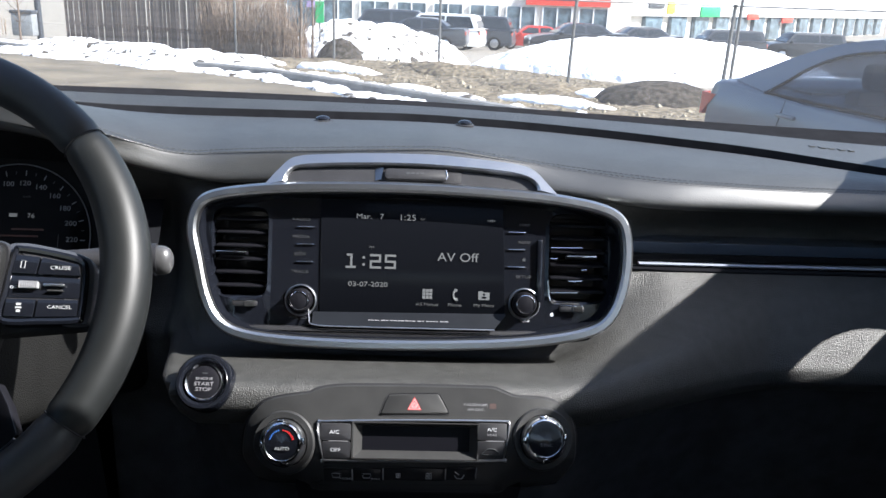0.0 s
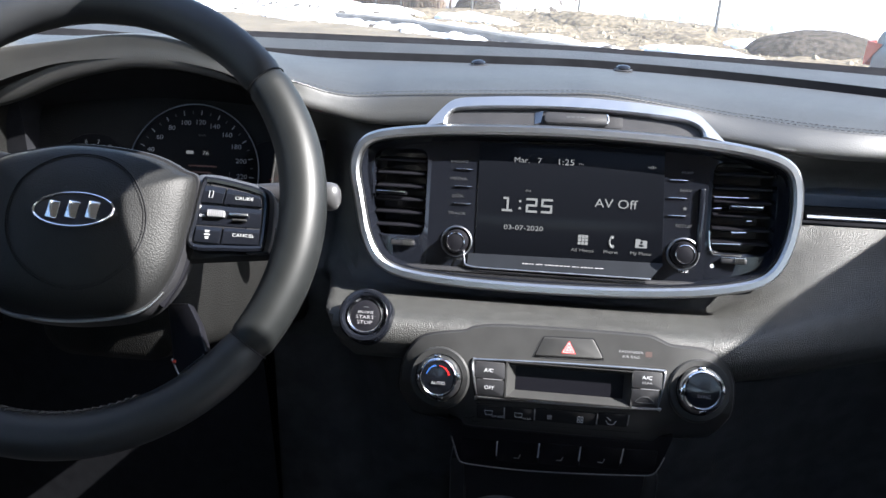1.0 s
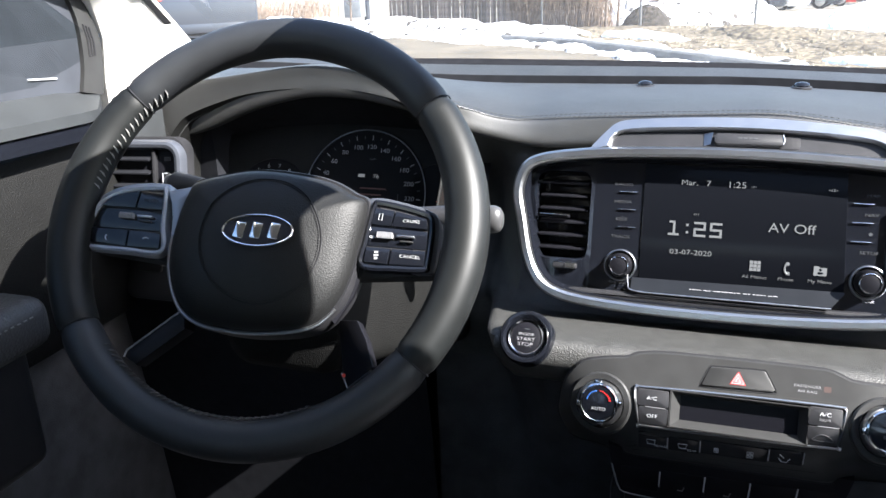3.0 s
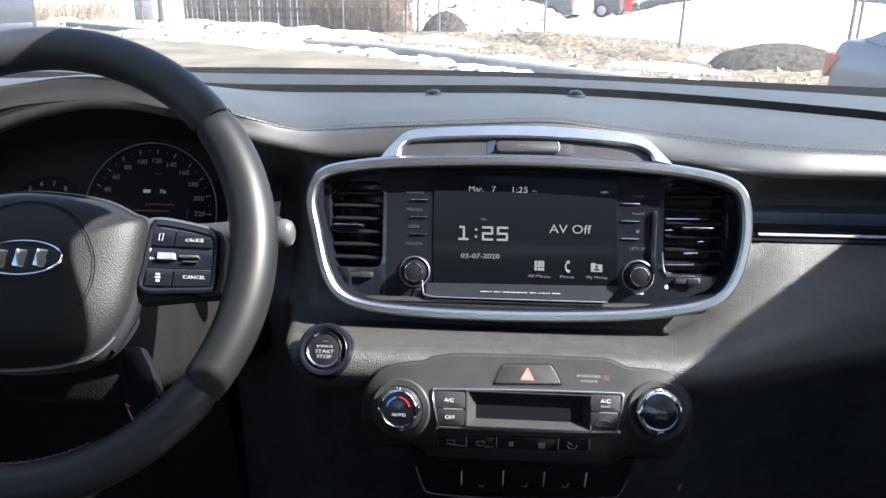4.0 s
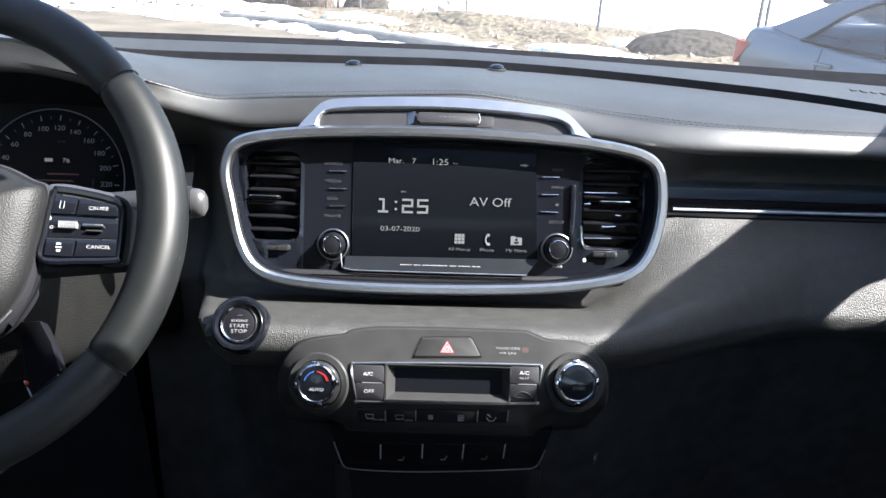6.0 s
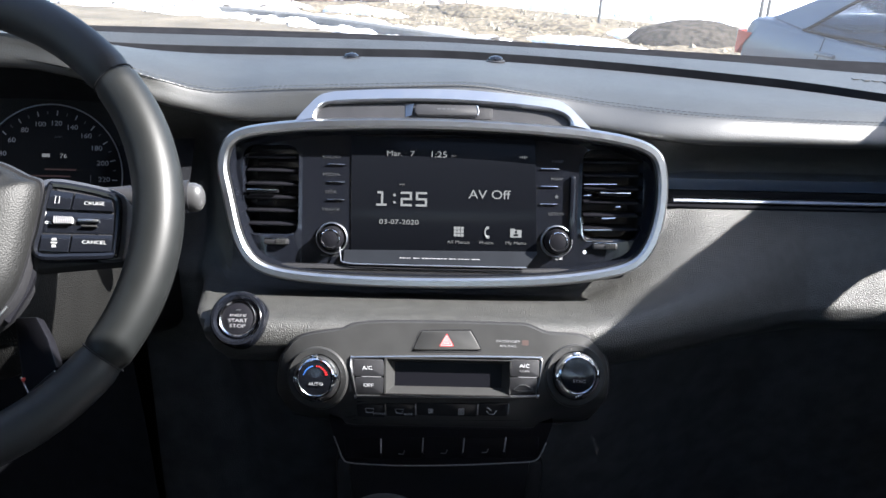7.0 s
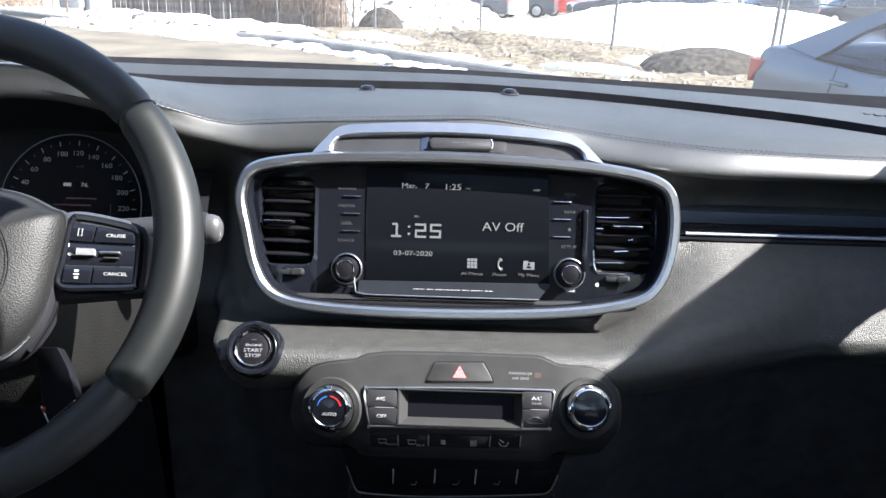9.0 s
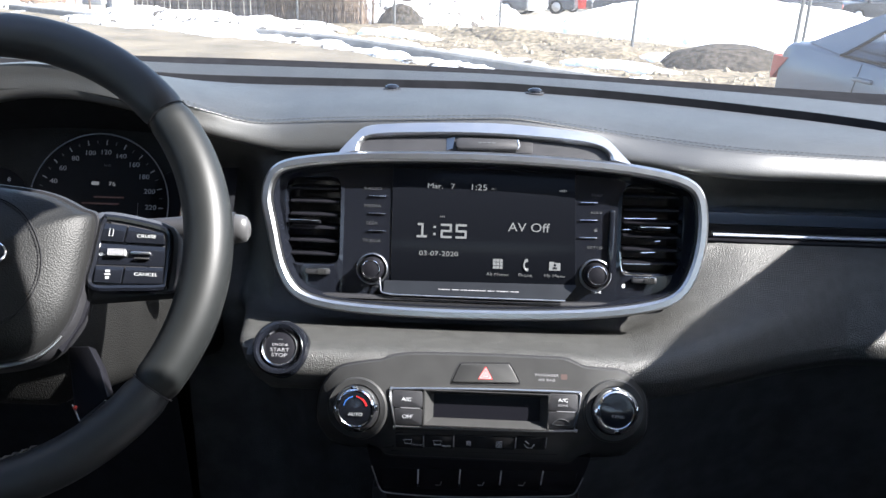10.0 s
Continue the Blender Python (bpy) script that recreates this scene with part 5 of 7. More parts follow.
# right shoulder: same trim as the left, shade mixed into its tone
part("spoke_shoulder", slab(spline([(0.0975, 0.0325), (0.1085, 0.0388), (0.1360, 0.0355), (0.1570, 0.0305), (0.1655, 0.0230), (0.1665, 0.0), (0.1650, -0.0170), (0.1590, -0.0222), (0.1280, -0.0225), (0.1000, -0.0215), (0.0990, 0.0)], 6), -0.022, -0.0050, 0.002), SHADED_SILVER, wheel, "satin silver shoulder round the keys, darkened to carry shade")
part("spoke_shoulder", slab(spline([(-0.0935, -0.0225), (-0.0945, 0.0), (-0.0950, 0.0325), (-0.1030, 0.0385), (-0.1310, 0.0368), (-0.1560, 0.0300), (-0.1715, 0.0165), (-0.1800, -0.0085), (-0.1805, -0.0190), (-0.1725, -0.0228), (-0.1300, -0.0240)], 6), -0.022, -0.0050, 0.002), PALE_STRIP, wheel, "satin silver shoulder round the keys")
part("spoke_arm", slab([(0.085, 0.036), (0.165, 0.026), (0.168, -0.022), (0.092, -0.030)], -0.028, -0.012, 0.003), RUBBER, wheel)
part("spoke_arm", slab([(-0.085, 0.036), (-0.165, 0.026), (-0.168, -0.026), (-0.088, -0.032)], -0.028, -0.012, 0.003), RUBBER, wheel)


def key_on_wheel(pts, h=-0.0015):
    return part("wheel_key", slab(pts, -0.008, h, 0.0006), PIANO, wheel, smooth=True)


key_on_wheel([(0.1075, 0.0285), (0.1255, 0.0270), (0.1230, 0.0140), (0.1050, 0.0145)])
key_on_wheel([(0.1268, 0.0269), (0.1545, 0.0225), (0.1565, 0.0135), (0.1244, 0.0140)])
key_on_wheel([(0.1050, 0.0130), (0.1565, 0.0120), (0.1568, -0.0035), (0.1036, -0.0035)], -0.0032)
key_on_wheel([(0.1030, -0.0050), (0.1250, -0.0050), (0.1235, -0.0180), (0.1020, -0.0175)])
key_on_wheel([(0.1265, -0.0050), (0.1565, -0.0045), (0.1560, -0.0170), (0.1250, -0.0180)])
key_on_wheel([(-0.1000, 0.0285), (-0.1230, 0.0295), (-0.1250, 0.0135), (-0.0985, 0.0130)])
key_on_wheel([(-0.1245, 0.0294), (-0.1500, 0.0230), (-0.1610, 0.0130), (-0.1265, 0.0135)])
key_on_wheel([(-0.0985, 0.0118), (-0.1620, 0.0118), (-0.1680, -0.0060), (-0.0965, -0.0055)], -0.0032)
key_on_wheel([(-0.0960, -0.0070), (-0.1280, -0.0070), (-0.1280, -0.0215), (-0.0950, -0.0212)])
key_on_wheel([(-0.1295, -0.0070), (-0.1690, -0.0075), (-0.1700, -0.0195), (-0.1295, -0.0216)])
words("CRUISE", 0.0027, PRINT_KEY, wheel, (0.1415, 0.0190, -0.0012), 1.3)
words("CANCEL", 0.0027, PRINT_KEY, wheel, (0.1430, -0.0105, -0.0012), 1.3)
words("MODE", 0.0030, LEGEND_DIM, wheel, (-0.1110, 0.0205, -0.0012), 1.3)
words("OK", 0.0022, LEGEND, wheel, (0.1072, 0.0040, -0.0029), 1.3)
for sx in (1, -1):
    x0 = 0.119 if sx > 0 else -0.133
    part("roller", tube([(x0 - 0.007, 0.0055, -0.0015), (x0 + 0.007, 0.0055, -0.0015)], 0.0024, 12), PRINT_KEY, wheel, "ribbed pale roller")
    bm = bmesh.new()
    for k in range(9):
        box(0.0007, 0.0052, 0.0016, (x0 - 0.0064 + 0.0016 * k, 0.0055, 0.0006), bm=bm)
    part("roller_ribs", bm, PRINT_GREY, wheel, smooth=False)
    part("toggle", box(0.016, 0.0020, 0.004, (x0 + 0.019, 0.0058, -0.001), 0.0008), SILVER, wheel, "silver toggle")
    part("toggle", box(0.012, 0.0012, 0.003, (x0 + 0.020, 0.0016, -0.001), 0.0005), SMOOTH, wheel)
bm = tube([(0.1130 + q[0], 0.0208 + q[1], -0.0012) for q in ((-0.0015, -0.0025), (0.0015, -0.0025), (0.002, 0.003), (-0.001, 0.003))], 0.0004, 4, closed=True)
part("page_mark", bm, PRINT_KEY, wheel)
bm = box(0.0035, 0.0018, 0.0004, (0.1128, -0.0088, -0.0012))
box(0.0045, 0.0012, 0.0004, (0.1128, -0.0113, -0.0012), bm=bm)
box(0.0030, 0.0020, 0.0004, (0.1128, -0.0138, -0.0012), bm=bm)
part("lane_mark", bm, PRINT_KEY, wheel, smooth=False)
for x, a0 in ((-0.1480, 2.2), (-0.1095, 0.6)):
    part("call_mark", tube([(x + 0.0034 * math.cos(a), -0.0150 + 0.0026 * math.sin(a), -0.0012) for a in np.linspace(a0, a0 + 2.2, 6)], 0.0006, 4), LEGEND, wheel)
# the hub and spokes sit a little askew of the rim, as the wheel is turned slightly
for o in wheel.children_recursive:
    if not o.name.startswith(("rim", "emblem")):
        for v in o.data.vertices:
            x, y = v.co.x, v.co.y
            if x < -0.0925 and o.name.startswith(("spoke", "wheel_key", "lettering", "roller", "toggle", "call")):
                y -= 0.001
            v.co.x, v.co.y = -0.0022 + 0.921 * x + 0.0103 * y, -0.0042 - 0.050 * x + 0.998 * y

# satin cheeks between the hub and the key pads
part("spoke_web", slab([(-0.0890, 0.0300), (-0.0660, 0.0345), (-0.0715, 0.0240), (-0.0745, 0.0130), (-0.0763, 0.0020), (-0.0775, -0.0100), (-0.0802, -0.0100), (-0.0815, 0.0060), (-0.0845, 0.0190)], -0.010, -0.0005, 0.001), PALE_STRIP, wheel, "satin silver web beside the hub")
part("hub_cheek", solid_strip([(0.0915, 0.0285, -0.006), (0.0935, 0.0061, -0.006), (0.0838, -0.031, -0.006), (0.0760, -0.0492, -0.006), (0.0645, -0.0717, -0.006)],
                              [(0.0965, 0.0290, -0.011), (0.0980, 0.0050, -0.011), (0.0890, -0.033, -0.012), (0.0825, -0.0530, -0.014), (0.0695, -0.0765, -0.014)], (0, 0, -0.004)), SLAT, wheel, "dark satin edge beside the hub")

# lower spokes
for outline, line_, red in (([(0.066, -0.070), (0.0889, -0.0732), (0.1013, -0.0905), (0.1112, -0.1119), (0.1092, -0.1142), (0.0859, -0.1271), (0.0778, -0.1158), (0.072, -0.092)], [(0.0772, -0.1150), (0.0859, -0.1275), (0.1095, -0.1146)], (0.0805, -0.1172)),
                            ([(-0.0600, -0.0700), (-0.1052, -0.1083), (-0.1070, -0.1139), (-0.0956, -0.1201), (-0.0560, -0.0880)], [(-0.0640, -0.0745), (-0.1055, -0.1083), (-0.1072, -0.1140)], None)):
    blade = slab(outline, -0.022, -0.006, 0.002)
    for v in blade.verts:
        v.co.z += (v.co.x - 0.090) * 0.9 - 0.004 if red else 0.0
    arm = part("lower_spoke", blade, SLAT, wheel, "dark lower spoke")
    part("spoke_edge", tube([(x, y, -0.0060 + ((x - 0.090) * 0.9 - 0.004 if red else 0.0)) for x, y in line_], 0.0008, 6), DIM_METAL, arm)
    if red:
        part("spoke_reflector", box(0.0030, 0.0030, 0.002, (*red, -0.0050 + (red[0] - 0.090) * 0.9 - 0.004), 0.0008, turn=Matrix.Rotation(-0.7, 4, "Z")), SIGN_RED, arm)

# column, stalks
column = thing("steering_column", Matrix.Translation((-0.393, -0.10, 1.19)), "dark plastic steering column shroud", "steering column")
rings = []
for y, w, h, z in ((-0.105, 0.052, 0.050, -0.018), (-0.10, 0.060, 0.058, -0.018), (-0.02, 0.068, 0.062, -0.040), (0.10, 0.075, 0.066, -0.075), (0.2, 0.085, 0.08, -0.10)):
    rings.append([(x, y, z + q) for x, q in rrect(2 * w, 2 * h, 0.025, 6)])
part("shroud", loops(rings, cap_first=True, cap_last=True), SHROUD, column, "grained shroud")


STALK_END = mat("pale stalk end", (0.055, 0.055, 0.057), 0.36, metal=0.2, rough_vary=0.05, vary_size=0.01)


def stalk(x0, x1, y, z, cap):
    st = thing("control_stalk", Matrix.Translation((x1, y, z)), "dark control stalk with pale rounded end", "control stalk", "column stalks")
    d = x0 - x1
    s = 1 if d > 0 else -1
    part("arm", tube([(d, -0.02, 0.0), (d * 0.6, -0.01, 0.0), (s * 0.012, 0.0, 0.0)], [0.008, 0.009, 0.0135], 14), DARK, st)
    cap_ = lathe([(0.0120, -0.002), (0.0132, 0.002), (0.0130, 0.007), (0.0112, 0.0112), (0.0070, 0.0138), (0.0003, 0.0146)], 24)
    for v in cap_.verts:
        v.co = (s * (0.0130 - v.co.z), v.co.x * 0.78, v.co.y * 1.02 - 0.002)
    bmesh.ops.recalc_face_normals(cap_, faces=cap_.faces)
    part("end_cap", cap_, STALK_END, st, "pale rounded end cap")
    part("ring", tube([(s * 0.0135, 0.0105 * math.cos(a), 0.0138 * math.sin(a) - 0.002) for a in np.linspace(0, 2 * math.pi, 24, endpoint=False)], 0.0009, 6, closed=True), SHADED_SILVER, st)


stalk(-0.34, -0.2155, -0.085, 1.238, True)
stalk(-0.45, -0.560, -0.120, 1.262, True)

# ---------------------------------------------------------------- instrument cluster
cl = thing("instrument_cluster", face_frame(-0.452, 0.125, 1.190, 22), "dark instrument cluster with round speedometer", "instrument cluster")
bowl_front = spline([(-0.248, -0.01), (-0.246, 0.037), (-0.233, 0.065), (-0.215, 0.081), (-0.170, 0.098), (-0.133, 0.108), (-0.082, 0.114), (-0.031, 0.1155), (0.012, 0.113), (0.075, 0.098), (0.116, 0.062), (0.122, 0.0), (0.10, -0.045), (-0.04, -0.055), (-0.20, -0.05)], 6)
rings = [[(-0.06 + (x + 0.06) * 1.015, 0.03 + (y - 0.03) * 1.03, 0.078) for x, y in bowl_front], [(x, y, 0.066) for x, y in bowl_front], [(-0.06 + (x + 0.06) * 0.98, 0.03 + (y - 0.03) * 0.97, 0.05) for x, y in bowl_front], [(-0.05 + (x + 0.05) * 0.93, 0.03 + (y - 0.03) * 0.86, 0.0) for x, y in bowl_front]]
part("bowl", loops(rings, cap_last=True), SHROUD, cl, "dark recessed bowl")
part("visor_edge", tube([(x, y, 0.066) for x, y in bowl_front], 0.0009, 6, closed=True), SMOOTH, cl)


DIAL = mat("matt dial face", (0.0042, 0.0044, 0.0052), 0.6, spec=0.08, rough_vary=0.05, vary_size=0.02)
DIAL_PRINT = mat("dial print", (0.21, 0.21, 0.21), 0.6)


def gauge(x, y, r, a0, a1, ring0, ring1):
    g = part("dial", lathe([(r, 0.001), (r * 0.98, 0.003), (0.0, 0.003)], 64, (x, y, 0)), DIAL, cl, "round dial")
    if ring0 == ring1:
        return g
    part("dial_ring", tube([(x + r * math.cos(radians(a)), y + r * math.sin(radians(a)), 0.005) for a in np.linspace(ring0, ring1, 48)], 0.0008, 6), DIM_METAL, g, "thin bright ring")
    return g


speed = gauge(0.0, 0.0, 0.083, 138, -2, 168, -20)
for k, v in enumerate(range(0, 240, 10)):
    a = radians(138 - (v - 60) * 0.875)
    long = v % 20 == 0
    part("tick", box(0.0058 if long else 0.0035, 0.0011, 0.0004, (0.0735 * math.cos(a), 0.0735 * math.sin(a), 0.0034), turn=Matrix.Rotation(a, 4, "Z")), DIAL_PRINT if long else LEGEND_DIM, speed, smooth=False)
    if long:
        words(str(v), 0.0058, DIAL_PRINT, speed, (0.0615 * math.cos(a), 0.0615 * math.sin(a), 0.0034), 1.15)
words("km/h", 0.0026, LEGEND_DIM, speed, (0.008, 0.046, 0.0034), 1.2)
words("76", 0.0052, LIT_DIM, speed, (0.014, 0.024, 0.0034), 1.2)
part("fuel_mark", box(0.009, 0.004, 0.0004, (-0.006, 0.0245, 0.0034)), LIT_DIM, speed, smooth=False)
part("readout_bar", box(0.036, 0.0018, 0.0004, (0.011, 0.0085, 0.0034)), LIT_RED, speed, "small unreadable reddish line", smooth=False)
part("readout_bar", box(0.044, 0.0018, 0.0004, (0.001, 0.0008, 0.0034)), LIT_RED, speed, "small unreadable reddish line", smooth=False)
part("gear_bar", box(0.0006, 0.018, 0.0004, (0.046, -0.006, 0.0034)), LEGEND_DIM, speed, smooth=False)
tach = gauge(-0.132, -0.010, 0.052, 138, -2, 0, 0)
for k in range(9):
    a = radians(234 - k * 22)
    words(str(k), 0.0055, DIAL_PRINT, tach, (-0.132 + 0.042 * math.cos(a), -0.010 + 0.042 * math.sin(a), 0.0034), 1.15)
fuel = gauge(0.098, 0.004, 0.040, 138, -2, 75, -30)
for k in range(6):
    a = radians(70 - 18 * k)
    part("tick", box(0.005, 0.0009, 0.0004, (0.098 + 0.031 * math.cos(a), 0.004 + 0.031 * math.sin(a), 0.0034), turn=Matrix.Rotation(a, 4, "Z")), LEGEND_DIM if k < 4 else RED, fuel, smooth=False)
part("needle", box(0.028, 0.0014, 0.002, (0.112, -0.002, 0.0055), 0.0004, turn=Matrix.Rotation(0.12, 4, "Z")), mat("red needle", (0.55, 0.03, 0.02), 0.5), fuel, "red needle")
words("C", 0.004, LEGEND_DIM, fuel, (0.125, -0.018, 0.0034))

# outer vent at the driver's door
lv = thing("side_air_vent", face_frame(-0.684, -0.015, 1.225, 12, 8), "silver-framed air vent beside the driver's door", "air vent")
vl = rrect(0.116, 0.112, 0.022, 6)
part("vent_frame", frame_ring(vl, [(-0.001, -0.010), (0.0, 0.0), (0.0015, 0.003), (0.0050, 0.0042), (0.0085, 0.0030), (0.0105, -0.0005), (0.0115, -0.010)]), SHADED_SILVER, lv, "satin silver frame")
part("vent_panel", slab(inset(vl, 0.005), -0.03, -0.008), SLAT, lv)
for k in range(5):
    part("slat", box(0.072, 0.003, 0.012, (-0.020, 0.034 - 0.016 * k, -0.003), 0.001, turn=Matrix.Rotation(radians(18), 4, "X")), DULL_BLACK, lv)
part("vent_divider", box(0.004, 0.09, 0.008, (0.020, 0.0, -0.005), 0.001), BLACK, lv)
part("thumb_wheel", box(0.007, 0.024, 0.008, (0.035, 0.006, -0.005), 0.002), DARK, lv, "ribbed thumb wheel")
part("wheel_line", tube([(0.0322, -0.006, -0.0005), (0.0322, 0.017, -0.0005), (0.0378, 0.017, -0.0005)], 0.0005, 4), LEGEND, lv)
part("vent_mark", box(0.008, 0.005, 0.001, (0.035, 0.034, -0.0075)), LEGEND_DIM, lv)
part("vent_surround", slab(rrect(0.115, 0.125, 0.02, 5, 0.0, -0.002), -0.03, -0.010, 0.003), BLACK, lv, "dark panel round the vent")
part("mirror_switch_plate", box(0.11, 0.02, 0.05, (0, -0.058, 0.0), 0.006), DARK, lv)
pod = thing("switch_pod", face_frame(-0.66, -0.02, 1.12, 20), "dark two-key switch pod beside the steering column", "switch panel")
part("pod_plate", slab(rrect(0.11, 0.07, 0.012), -0.02, 0.0, 0.002), DARK, pod)
for k in range(2):
    part("pod_key", slab(rrect(0.036, 0.026, 0.004, 4, -0.022 + 0.044 * k, 0.012), 0.0, 0.003, 0.001), SMOOTH, pod)
    part("key_mark", box(0.008, 0.004, 0.0005, (-0.022 + 0.044 * k, 0.012, 0.0032)), LEGEND, pod)

# corner of the driver's window behind the pillar
SLATE = mat("slate grey plastic", (0.030, 0.033, 0.040), 0.6, spec=0.3, grain=0.2, grain_size=0.0015, vary=0.12, vary_size=0.03)
sail = thing("window_corner_panel", Matrix.Translation((-0.752, 0, 1.3)), "slate grey plastic panel in the window corner", "trim panel")
edge_b = [(0.014, 0.030), (0.022, 0.057), (0.024, 0.090), (0.017, 0.117), (0.002, 0.143), (-0.035, 0.176), (-0.105, 0.222)]
edge_a = [(-0.018, 0.038), (-0.009, 0.068), (-0.007, 0.106), (-0.013, 0.135), (-0.024, 0.150), (-0.060, 0.180), (-0.130, 0.218)]
line_a, line_b = spline(edge_a, 4, False), spline(edge_b, 4, False)
part("panel", solid_strip([(0.008, y + 0.003, z) for y, z in line_a], [(0.008, -0.46, z) for y, z in line_a], (-0.010, 0, 0)), SLATE, sail)
part("panel_border", solid_strip([(0.014, y, z) for y, z in line_a], [(0.014, y, z) for y, z in line_b], (-0.012, 0, 0)), SMOOTH, sail, "smooth grey border")
for k in range(3):
    part("border_slot", tube([(0.0145, -0.001 + 0.0045 * k, 0.114 - 0.002 * k), (0.0145, 0.003 + 0.0045 * k, 0.095 - 0.002 * k), (0.0145, 0.002 + 0.0045 * k, 0.077)], 0.0013, 6), RUBBER, sail, "narrow dark slot")
# thin pale bar laid on the panel
part("pull_line", tube([(0.0095, -0.092, 0.062), (0.0095, -0.051, 0.058)], 0.0012, 6), LEGEND, sail, "thin pale line")
ledge = thing("door_ledge", Matrix.Translation((-0.72, 0, 1.33)), "pale grey padded ledge along the driver's door", "door trim")
part("pad", solid_strip([(0.030, -0.95, -0.002), (0.030, -0.193, -0.002), (0.030, -0.075, -0.005), (0.024, -0.046, -0.006)], [(-0.034, -0.95, 0.018), (-0.034, -0.129, 0.018), (-0.034, -0.05, 0.015), (-0.034, 0.028, 0.004)], (0.0, 0.0, -0.012)), STRIP, ledge)
part("trim_strip", solid_strip([(0.026, -0.95, -0.014), (0.026, -0.193, -0.014), (0.026, -0.075, -0.017), (0.020, -0.040, -0.018)], [(0.028, -0.95, -0.030), (0.028, -0.193, -0.032), (0.026, -0.075, -0.036), (0.018, -0.030, -0.036)], (-0.02, 0.0, 0.0)), PIANO, ledge, "gloss dark strip under the ledge")
part("end_cap", box(0.040, 0.070, 0.085, (-0.012, 0.058, -0.047), 0.010, 3), STRIP, ledge, "grey end of the dashboard side")

# unseen panel on the right, added to keep sun off the lower fascia
sail = thing("window_corner_panel", Matrix.Translation((0.752, 0, 1.3)), "unseen black panel added to block sun at the right window", "trim panel")
part("panel", solid_strip([(0, 0.030, -0.12), (-0.001, 0.026, 0.006), (-0.001, -0.031, 0.015), (-0.001, -0.038, 0.034), (-0.001, -0.045, 0.052), (-0.002, -0.050, 0.086)], [(0, -0.60, -0.12), (-0.001, -0.60, 0.009), (-0.001, -0.60, 0.013), (-0.001, -0.60, 0.030), (-0.001, -0.60, 0.048), (-0.002, -0.60, 0.086)], (-0.012, 0, 0)), DARK, sail)

arm = part("armrest", box(0.075, 0.34, 0.055, (0, 0, 0), 0.018, 4), SEAT, doors[-1], "black stitched leather armrest", m=Matrix.Translation((0.050, -0.365, 1.135)))
part("armrest_base", box(0.060, 0.32, 0.14, (-0.012, -0.01, -0.09), 0.015, 3), DARK, arm)
part("switch_plate", box(0.045, 0.18, 0.006, (-0.012, -0.04, 0.029), 0.002), PIANO, arm, "gloss dark switch plate")
bm = bmesh.new()
for k in range(9):
    box(0.0012, 0.004, 0.0012, (0.0375, 0.14 - 0.008 * k, 0.012), bm=bm)
part("arm_stitching", bm, THREAD_LIGHT, arm, "pale thread", smooth=False)

# door mirror seen past the pillar
mir = thing("door_mirror", Matrix.Translation((-0.92, -0.02, 1.36)), "dark rounded door mirror outside the window", "door mirror")
part("housing", loops([[(x * k, y, z * k) for x, z in rrect(0.24, 0.17, 0.05, 6)] for y, k in ((-0.03, 1.0), (0.0, 1.03), (0.05, 0.95), (0.09, 0.7), (0.105, 0.35))], cap_first=True, cap_last=True), BODY_PAINT, mir)
part("mirror_glass", box(0.20, 0.004, 0.13, (0, -0.033, 0), 0.001), mat("mirror", (0.8, 0.8, 0.8), 0.02, metal=1.0), mir, "mirror glass")
part("mirror_arm", box(0.12, 0.05, 0.04, (0.12, 0.01, -0.07), 0.015), DARK, mir)

# seats behind the camera
for x in (-0.38, 0.38):
    seat = thing("front_seat", Matrix.Translation((x, -1.0, 0.38)), "black leather front seat", "car seat", "front seats")
    part("cushion", box(0.50, 0.52, 0.16, (0, 0.1, 0.24), 0.05, 3), SEAT, seat)
    part("backrest", box(0.48, 0.14, 0.62, (0, -0.22, 0.60), 0.05, 3, turn=Matrix.Rotation(radians(12), 4, "X")), SEAT, seat)
    part("headrest", box(0.26, 0.10, 0.18, (0, -0.31, 1.0), 0.04, 3), SEAT, seat)


# ---------------------------------------------------------------- outside
def fbm(x, y, scale, seed=0.0, octaves=4):
    return noise.fractal(Vector((x / scale, y / scale, seed)), 1.0, 2.0, octaves)


KERB = ((-30.0, 34.0), (-7.67, 17.1), (-5.77, 16.0), (-4.05, 14.9), (-2.79, 14.1), (-1.73, 13.05), (0.12, 11.0), (2.2, 8.7), (4.5, 6.2), (12.0, -2.0), (30.0, -22.0))


def kerb_y(x):
    return lerp_table(x, KERB)


def drop(y):
    """The lot beyond the fence lies lower than the road."""
    return -0.045 * max(0.0, min(y, 75.0) - 17.0)


def dip(x, y):
    """A hollow in which the sedan stands."""
    f = 1.0
    for k in ((x - 2.0) / 0.8, (9.0 - y) / 0.8, (y + 4.0) / 1.2):
        k = max(0.0, min(1.0, k))
        f *= k * k * (3 - 2 * k)
    return -0.16 * f


def ground_z(x, y):
    return dip(x, y) + drop(y) + 0.02 * fbm(x, y, 1.2, 3.0)


far = np.r_[-2500, -900, -300, -120, -60, np.linspace(-34, 34, 90), 60, 120, 300, 900, 2500]
fary = np.r_[-2500, -900, -300, -100, -40, np.linspace(-16, 60, 90), 80, 120, 300, 900, 2500]
ground = part("ground", grid_sheet(far, fary, lambda x, y: ground_z(x, y) - 0.03), GRAVEL, None)
tagged(ground, "pale frozen gravel ground beyond the road", "ground", kind="structure")
tv = np.linspace(-30, 30, 121)
